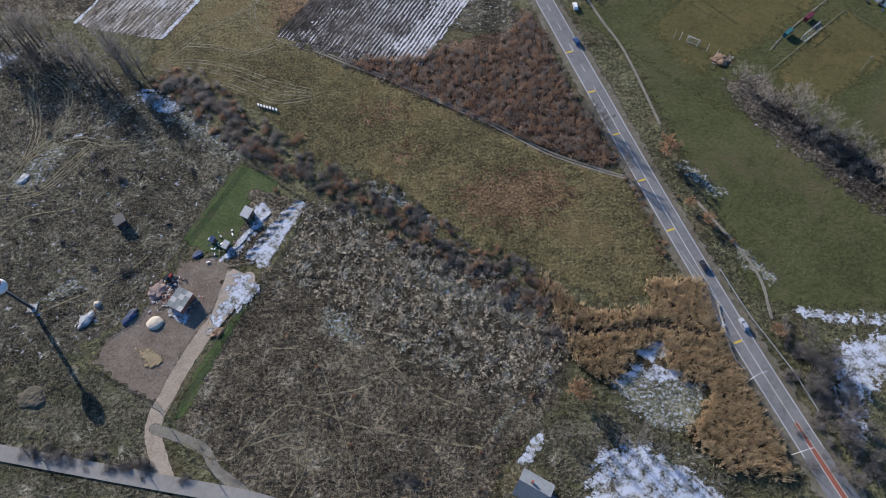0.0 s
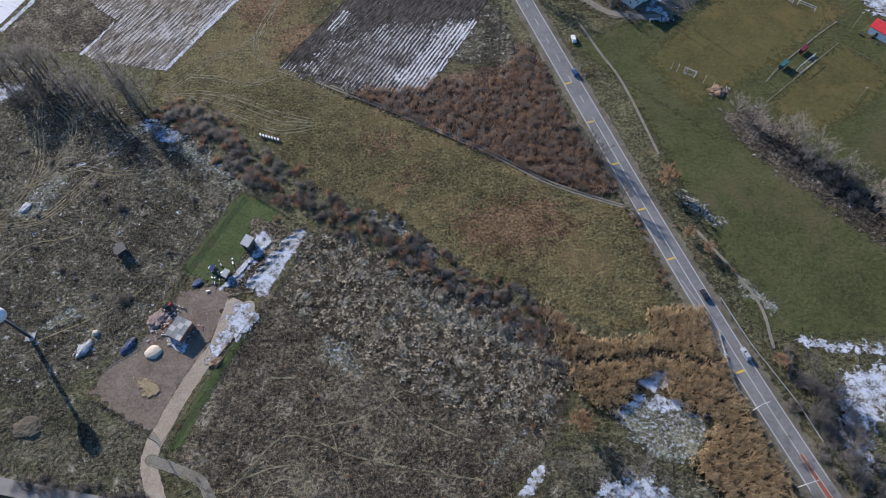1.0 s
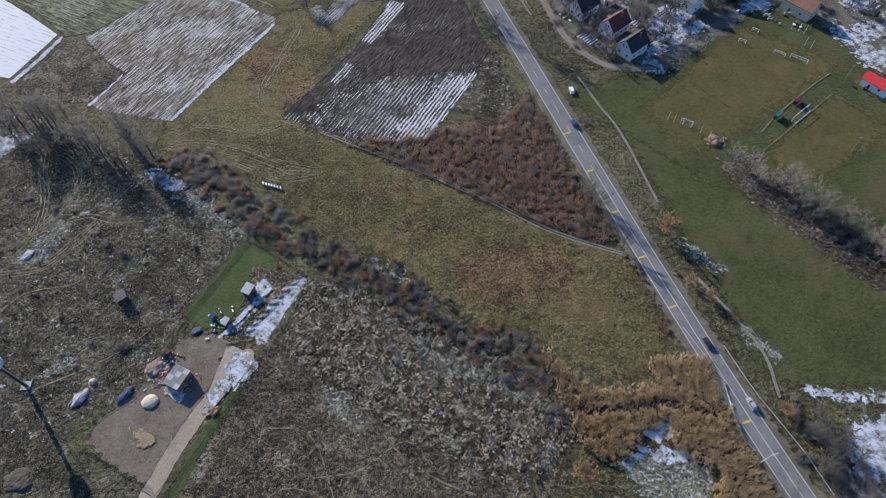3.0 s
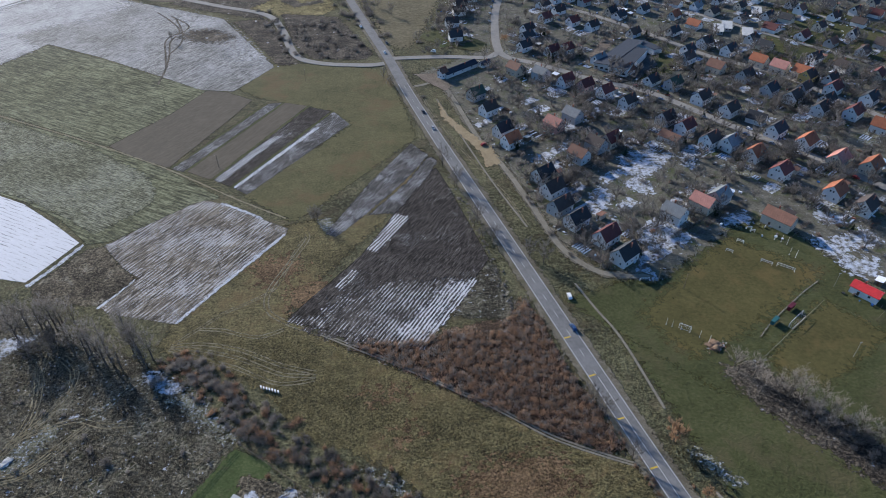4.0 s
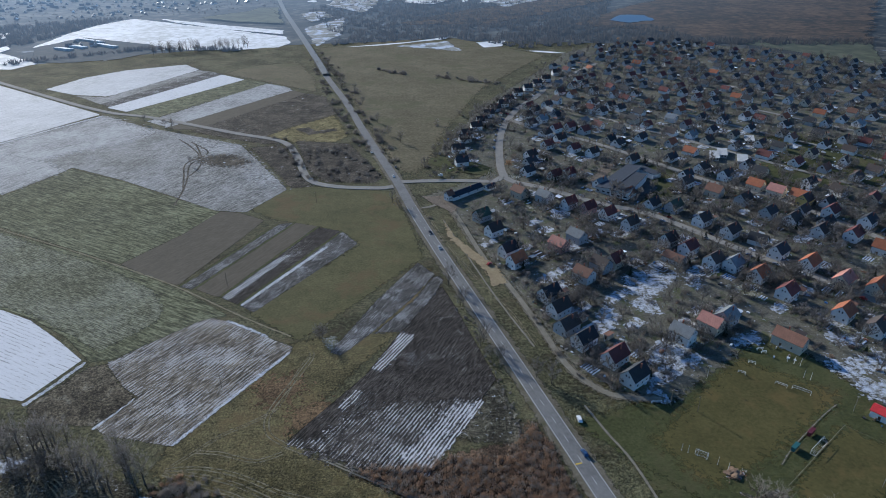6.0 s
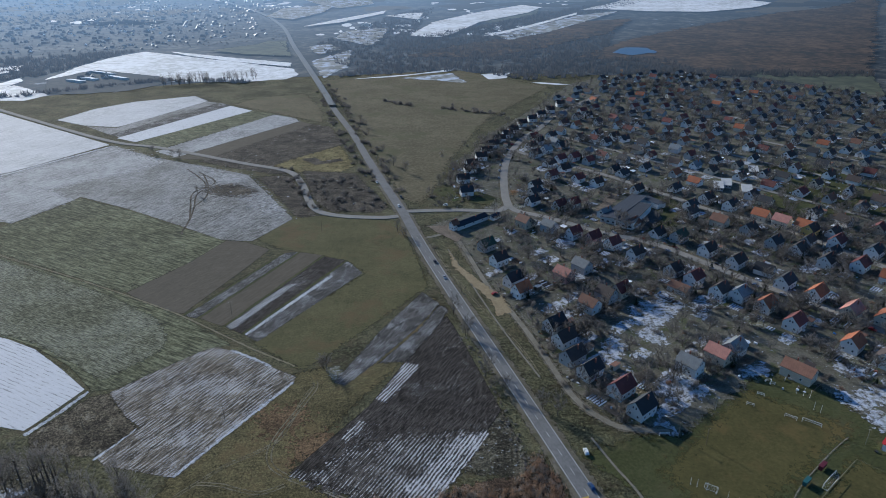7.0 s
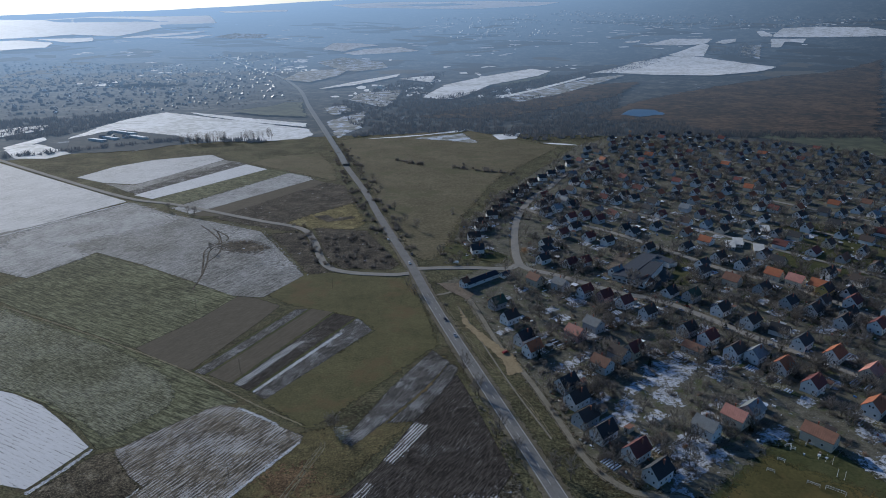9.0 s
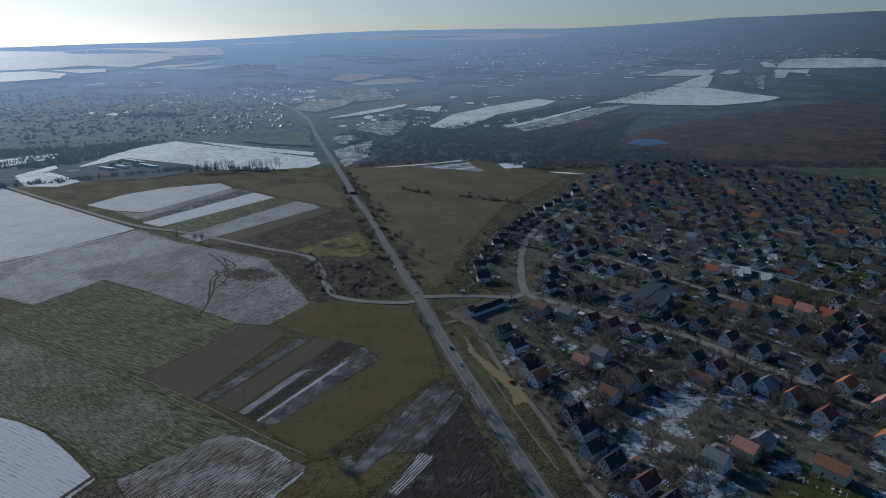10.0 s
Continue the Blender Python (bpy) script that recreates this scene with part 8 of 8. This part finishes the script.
def heap(name, xy, r, h, mat, label, seed, stretch=1.0, turn=0, lumps=0.25):
    """A heap with an uneven outline, lying on the ground."""
    bm = bmesh.new()
    bmesh.ops.create_icosphere(bm, subdivisions=4, radius=1.0)
    for v in bm.verts:
        k = 1 + lumps * noise.noise(v.co * 1.7 + Vector((seed, 0, 0))) + lumps * 0.6 * noise.noise(v.co * 5 + Vector((0, seed, 0)))
        v.co = Vector((v.co.x * r * stretch * k, v.co.y * r * k, max(-0.3, v.co.z * h * k)))
    me = bpy.data.meshes.new(name)
    bm.to_mesh(me)
    bm.free()
    me.materials.append(mat)
    for p in me.polygons:
        p.use_smooth = lumps < 0.3
    ob = new(name, me)
    ob.matrix_basis = pose(*xy, 0.25, 0, 0, turn)
    return tagged(ob, label, "heap")


heap("branch_heap", (114, 185), 2.6, 1.0, LEAFPILE, "heap of cut brown branches at the pitch", 3, 1.3, 30, 0.6)

# ---- farm plot ----
RUSTED = plain_mat("rusty_paint", (0.3, 0.13, 0.07), 0.7, 0.3, 0.6)
SAND = plain_mat("pale_sand", (0.52, 0.45, 0.35), 0.95, 0.15, 0.4, bump=0.03)
TARP = plain_mat("blue_tarpaulin", (0.035, 0.06, 0.13), 0.5, 0.2, 0.5, bump=0.05)
root = thing("water_tower", *(-137.9, 79.9), 0.1, label="white globe water tower on a slim stem", category="water tower")
# the stem's dark colour paints in the shade on its near side
part("stem", rod(bmesh.new(), (0, 0, -0.4), (0, 0, 16.5), 0.6, 16, 0.45), DARK_METAL, root)
bm = bmesh.new()
bmesh.ops.create_uvsphere(bm, u_segments=28, v_segments=16, radius=2.5, matrix=Matrix.Translation((0, 0, 18.3)))
tank = part("tank", bm, WHITE_METAL, root)
for p in tank.data.polygons:
    p.use_smooth = True
bm = bmesh.new()
bmesh.ops.create_cone(bm, cap_ends=True, segments=24, radius1=1.9, radius2=0.3, depth=0.8, matrix=Matrix.Translation((0, 0, 20.5)))
part("tank_cap", bm, RUSTED, root, "rusty brown cap")
part("ladder", boxed(0.72, 0, 0, 0.1, 0.4, 16.0), STEEL, root)
part("plinth", boxed(0, 0, -0.2, 3.0, 3.0, 0.5), CONCRETE, root)

OLD_SHEET = plain_mat("weathered_roof_sheets", (0.2, 0.215, 0.2), 0.75, 0.35, 0.5)
SLOPE = bearing(*[(-88.9, 45.4), (-66.9, 89)])
root = thing("farm_building", *(-87.7, 81.3), 0.2, SLOPE, label="half ruined farm building with grey roof sheets", category="building")
part("wall", boxed(0, 0, -0.2, 7.0, 5.6, 2.8), BRICK, root)
for i in range(4):
    for j in range(3):
        q = boxed(0, 0, 0, 1.85, 2.05, 0.05)
        ob = part("roof_sheet", q, OLD_SHEET if (i + j) % 3 else CONCRETE, root)
        ob.matrix_basis = pose(-2.7 + 1.8 * i, -1.95 + 1.95 * j, 2.72 + 0.14 * i + 0.012 * j, rng.uniform(-2, 2), -4.5, rng.uniform(-3, 3))
part("door", boxed(0.5, -2.8, 0, 1.1, 0.12, 1.9), DOOR, root)
def debris(name, mats, centre, turn, spread, n, label, seed):
    """Broken boards, bricks and sheets lying about, too many to count."""
    r = random.Random(seed)
    vs, fs, mi = [], [], []
    for _ in range(n):
        m = pose(r.gauss(0, spread[0]), r.gauss(0, spread[1]), r.uniform(0.02, 0.35), r.uniform(-14, 14), r.uniform(-14, 14), r.uniform(0, 360)) @ Matrix.Diagonal((r.uniform(0.15, 1.3), r.uniform(0.1, 0.5), r.uniform(0.04, 0.16), 1))
        k = len(vs)
        vs += [tuple(m @ Vector((x, y, z))) for x in (-0.5, 0.5) for y in (-0.5, 0.5) for z in (-0.5, 0.5)]
        fs += [tuple(k + i for i in f) for f in ((0, 1, 3, 2), (4, 6, 7, 5), (0, 4, 5, 1), (2, 3, 7, 6), (0, 2, 6, 4), (1, 5, 7, 3))]
        mi += [r.randrange(len(mats))] * 6
    ob = mesh_ob(name, vs, fs, mats[0])
    for m in mats[1:]:
        ob.data.materials.append(m)
    ob.data.polygons.foreach_set("material_index", mi)
    ob.matrix_basis = pose(*centre, 0.25, 0, 0, turn)
    return tagged(ob, label, kind="stuff")


BOARDS = [WOOD, CONCRETE, BRICK, DARK_METAL, SHEET]
debris("rubble", BOARDS, (-93.4, 84.8), SLOPE, (3.4, 1.8), 150, "broken boards and bricks round a ruined farm building", 3)
debris("rubble", BOARDS, (-84.5, 79), SLOPE, (2.4, 1.2), 50, "broken boards beside a farm building", 4)
debris("rubble", BOARDS[:3], (-119, 76), 55, (2.4, 0.7), 60, "stacked logs and stones by the fence", 5)
debris("rubble", [WOOD, WHITE_METAL, TARP], (-78.5, 103), SLOPE, (3.0, 1.6), 40, "garden clutter between huts", 6)
debris("rubble", BOARDS[:3], (115.5, 184), 30, (2.6, 1.4), 60, "cut branches and boards at the pitch", 7)
heap("brick_mound", (-97.1, 85.6), 2.6, 0.9, plain_mat("broken_bricks", (0.3, 0.22, 0.18), 0.95, 0.4, 0.3, bump=0.05), "heap of broken bricks and boards", 5, 1.3, SLOPE, 0.4)
cover("snow_patch", SNOWY, [(-91.8, 80.1), (-86.8, 84.4), (-85.5, 82.7), (-85.4, 73.1), (-92.2, 77)], "snow in the shade of the farm building", 0.5, lift=0.05)
heap("sand_mound", (-95.7, 74), 2.3, 0.9, SAND, "pale heap of sand in the yard", 8, 1.2, 20, 0.12)
cover("yard", SAND_SPREAD, [(-101, 66.3), (-92.2, 63.6), (-91.2, 59.9), (-93.4, 57.5), (-96.1, 60.2)], "yellowish sand spread in the yard", 1.2)
cover("yard", GRAVEL, [(-73.9, 94.3), (-63, 89.1), (-69.5, 79.5), (-76.1, 69.3), (-78.7, 70)], "pale concrete apron of the farm track", 0.6)
cover("snow_patch", SNOWY, [(-71.7, 91.3), (-62.2, 87.8), (-65.4, 82.2), (-68.1, 78.6), (-73.0, 77.0), (-74.6, 71.3), (-77.0, 71.3), (-75.6, 78.3), (-73.3, 84.4)], "trodden snow on the farm track", 1.6)
cover("snow_patch", BAND, [(-75.3, 98.6), (-69.7, 106.6), (-63, 115.5)], "snow along a garden path", 0.5, line=0.9)
heap("tarp_mound", (-104.5, 76.3), 1.4, 0.8, TARP, "dark blue tarpaulin over a heap", 10, 2.2, 55, 0.35)
heap("log_heap", (-118.9, 75.6), 1.6, 0.9, SHEET, "heap of pale logs and stones", 11, 2.0, 55, 0.4)
heap("straw_bale_heap", (-116.3, 81.1), 1.1, 0.9, SAND, "small pale heap under a sheet", 12, 1.2, 20, 0.2)
heap("board_mound", (-74.5, 70.4), 1.3, 0.6, LEAFPILE, "small heap of boards beside the track", 13, 1.5, 40, 0.7)
heap("board_mound", (-85.6, 99.3), 1.2, 0.5, TARP, "small blue tarpaulin heap by the fence", 14, 1.5, 40, 0.5)
heap("rubble_mound", (-155.5, 131.3), 1.5, 0.5, SHEET, "small mound of frosted rubble", 15, 1.6, 55, 0.4)
heap("earth_mound", (-129.7, 49.7), 3.2, 0.8, plain_mat("heaped_earth", (0.1, 0.085, 0.06), 0.95, 0.35, 0.5, bump=0.1), "grassy earth mound with snowy edges", 16, 1.3, 0, 0.3)
root = thing("tractor", *(-93.6, 90.1), 0.2, 60, label="small red tractor beside the farm building", category="tractor")
part("body", boxed(0.6, 0, 0.6, 1.8, 0.8, 0.8, 0.08), CARS["red"], root)
part("cab", boxed(-0.6, 0, 0.7, 1.2, 1.1, 1.6, 0.06), GLASS, root)
for x, r_ in ((-0.7, 0.75), (1.1, 0.45)):
    for sy in (-1, 1):
        part("wheel", rod(bmesh.new(), (x, sy * 0.55, r_), (x, sy * 0.9, r_), r_, 14), DARK_METAL, root)


def small_hut(xy, w, ln, h, turn, roof, wall, label):
    root = thing("shed", *xy, 0.2, turn, label=label, category="shed")
    part("wall", boxed(0, 0, -0.2, w, ln, h + 0.2), wall, root)
    v = [(-w / 2 - 0.25, -ln / 2 - 0.25, h), (w / 2 + 0.25, -ln / 2 - 0.25, h + 0.6), (w / 2 + 0.25, ln / 2 + 0.25, h + 0.6), (-w / 2 - 0.25, ln / 2 + 0.25, h)]
    v += [(a, b, c_ + 0.12) for a, b, c_ in v]
    mesh_ob("roof", v, [(3, 2, 1, 0), (4, 5, 6, 7), (0, 1, 5, 4), (1, 2, 6, 5), (2, 3, 7, 6), (3, 0, 4, 7)], roof, root)
    part("door", boxed(0, -ln / 2, 0, 0.9, 0.12, 1.8), DOOR, root)


small_hut((-69.8, 114.5), 3.6, 3.0, 2.3, SLOPE, SHEET, WOOD, "wooden garden shed with pale roof edge")
small_hut((-75.8, 102.1), 2.4, 1.8, 1.5, SLOPE, SHEET, WOOD, "small white hut in the garden plot")
small_hut((-114.7, 112.1), 3.6, 3.4, 2.2, 35, DARK_METAL, DARK_METAL, "black tarred hut on waste ground")
small_hut((-80.8, 104.4), 1.6, 1.6, 1.2, SLOPE, TARP, WOOD, "low hutch under blue tarpaulin")
for xy in [(-72, 164.4), (-70.8, 163.9), (-69.6, 163.6), (-68.4, 163.1), (-67.2, 162.8), (-66, 162.3), (-64.7, 161.9)]:
    root = thing("beehive", *xy, 0.2, 20, label="white wooden beehive box in a row", category="beehive", group="beehives")
    part("box", boxed(0, 0, 0, 0.5, 0.9, 0.8), WHITE_METAL, root)
    part("lid", boxed(0, 0, 0.8, 0.6, 1.1, 0.1), WHITE_METAL, root)
for a, b in ([(-74.7, 138.5), (-91.3, 105.9)], [(-91.3, 105.9), (-103, 77.5)], [(-103, 77.5), (-122.7, 63.9)], [(-116.4, 61.5), (-89.6, 47.6)], [(-48.7, 120.6), (-62.5, 89.5)], [(-62.5, 89.5), (-86.9, 43.8)], [(-74.7, 138.5), (-48.7, 120.6)]):
    fence(a, b, 1.4, label="grey wire and board fence round the farm plot", gap=3.0)
for k in range(9):
    u = k / 8
    a = Vector((-68, 99)).lerp(Vector((-52.6, 120.6)), u)
    heap("bed_ridge", (a.x, a.y), 0.45, 0.35, BARE, "narrow snowy garden bed ridge", 30 + k, 4.5, 20, 0.3)
# houses at the near edge
place_house((25.3, 20.4), "grey", "beige", w=7.0, ln=9.0, eave=3.2, rise=2.4, turn=60)
place_house((31.2, 14.4), "grey", "white", w=6.0, ln=7.0, eave=3.0, rise=1.6, turn=60)
fence(*[(68.4, 28.4), (88.7, 6)], 1.2, label="dark board fence beside the snowy garden")

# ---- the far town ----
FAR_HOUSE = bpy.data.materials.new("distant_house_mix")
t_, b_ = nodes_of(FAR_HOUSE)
# the last, palest tone paints sunlit glints of the town
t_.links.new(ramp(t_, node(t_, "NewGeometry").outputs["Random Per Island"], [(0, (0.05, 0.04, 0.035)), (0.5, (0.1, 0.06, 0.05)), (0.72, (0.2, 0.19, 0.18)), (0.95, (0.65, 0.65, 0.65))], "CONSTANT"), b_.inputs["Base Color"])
# haze over the town is a glow in this material
t_.links.new(painted_haze(t_, b_.outputs[0], 0.55), t_.nodes["Material Output"].inputs[0])


def far_houses(pts, n, seed, size=10.0):
    """Houses of the far town, too small to tell apart, as gabled blocks in one mesh."""
    r = random.Random(seed)
    vs, fs = [], []
    for x, y in inside(pts, n, r):
        z, a = float(terrain(x, y)), r.choice([0.4, 0.4, 1.97]) + r.uniform(-0.2, 0.2)
        w, l_, h = size * r.uniform(0.35, 0.5), size * r.uniform(0.5, 0.9), size * r.uniform(0.3, 0.45)
        for block in ((0, h, h), (h, h + 0.4 * size, 0)):
            k = len(vs)
            pts_ = [(-w, -l_, block[0]), (w, -l_, block[0]), (w, l_, block[0]), (-w, l_, block[0])]
            pts_ += [(px, py, h) for px, py, _ in pts_] if block[2] else [(0, -l_, block[1]), (0, l_, block[1])]
            for px, py, pz in pts_:
                vs.append((x + px * math.cos(a) - py * math.sin(a), y + px * math.sin(a) + py * math.cos(a), z + pz - 0.5))
            if block[2]:
                fs += [(k, k + 1, k + 5, k + 4), (k + 1, k + 2, k + 6, k + 5), (k + 2, k + 3, k + 7, k + 6), (k + 3, k, k + 4, k + 7)]
            else:
                fs += [(k, k + 1, k + 4), (k + 2, k + 3, k + 5), (k + 1, k + 2, k + 5, k + 4), (k + 3, k, k + 4, k + 5)]
    return tagged(mesh_ob("distant_houses", vs, fs, FAR_HOUSE), "houses of a far town with painted haze", kind="stuff")


far_houses([(-1989, 2515), (-1273, 2733), (-788, 2564), (-472, 1715), (-699, 1470), (-1126, 1389)], 900, 1, 7)
far_houses([(-1162, 2956), (-812, 3008), (-607, 2562), (-716, 2324)], 120, 2, 8)
far_houses([(547, 3912), (1861, 3081), (1804, 2975), (1027, 3345), (512, 3644)], 300, 3, 10)
far_houses([(-680, 1149), (-613, 1186), (-576, 1114), (-647, 1098)], 6, 4, 9)
far_houses([(-166, 3756), (538, 3843), (475, 3355), (-92, 3337)], 140, 5, 10)
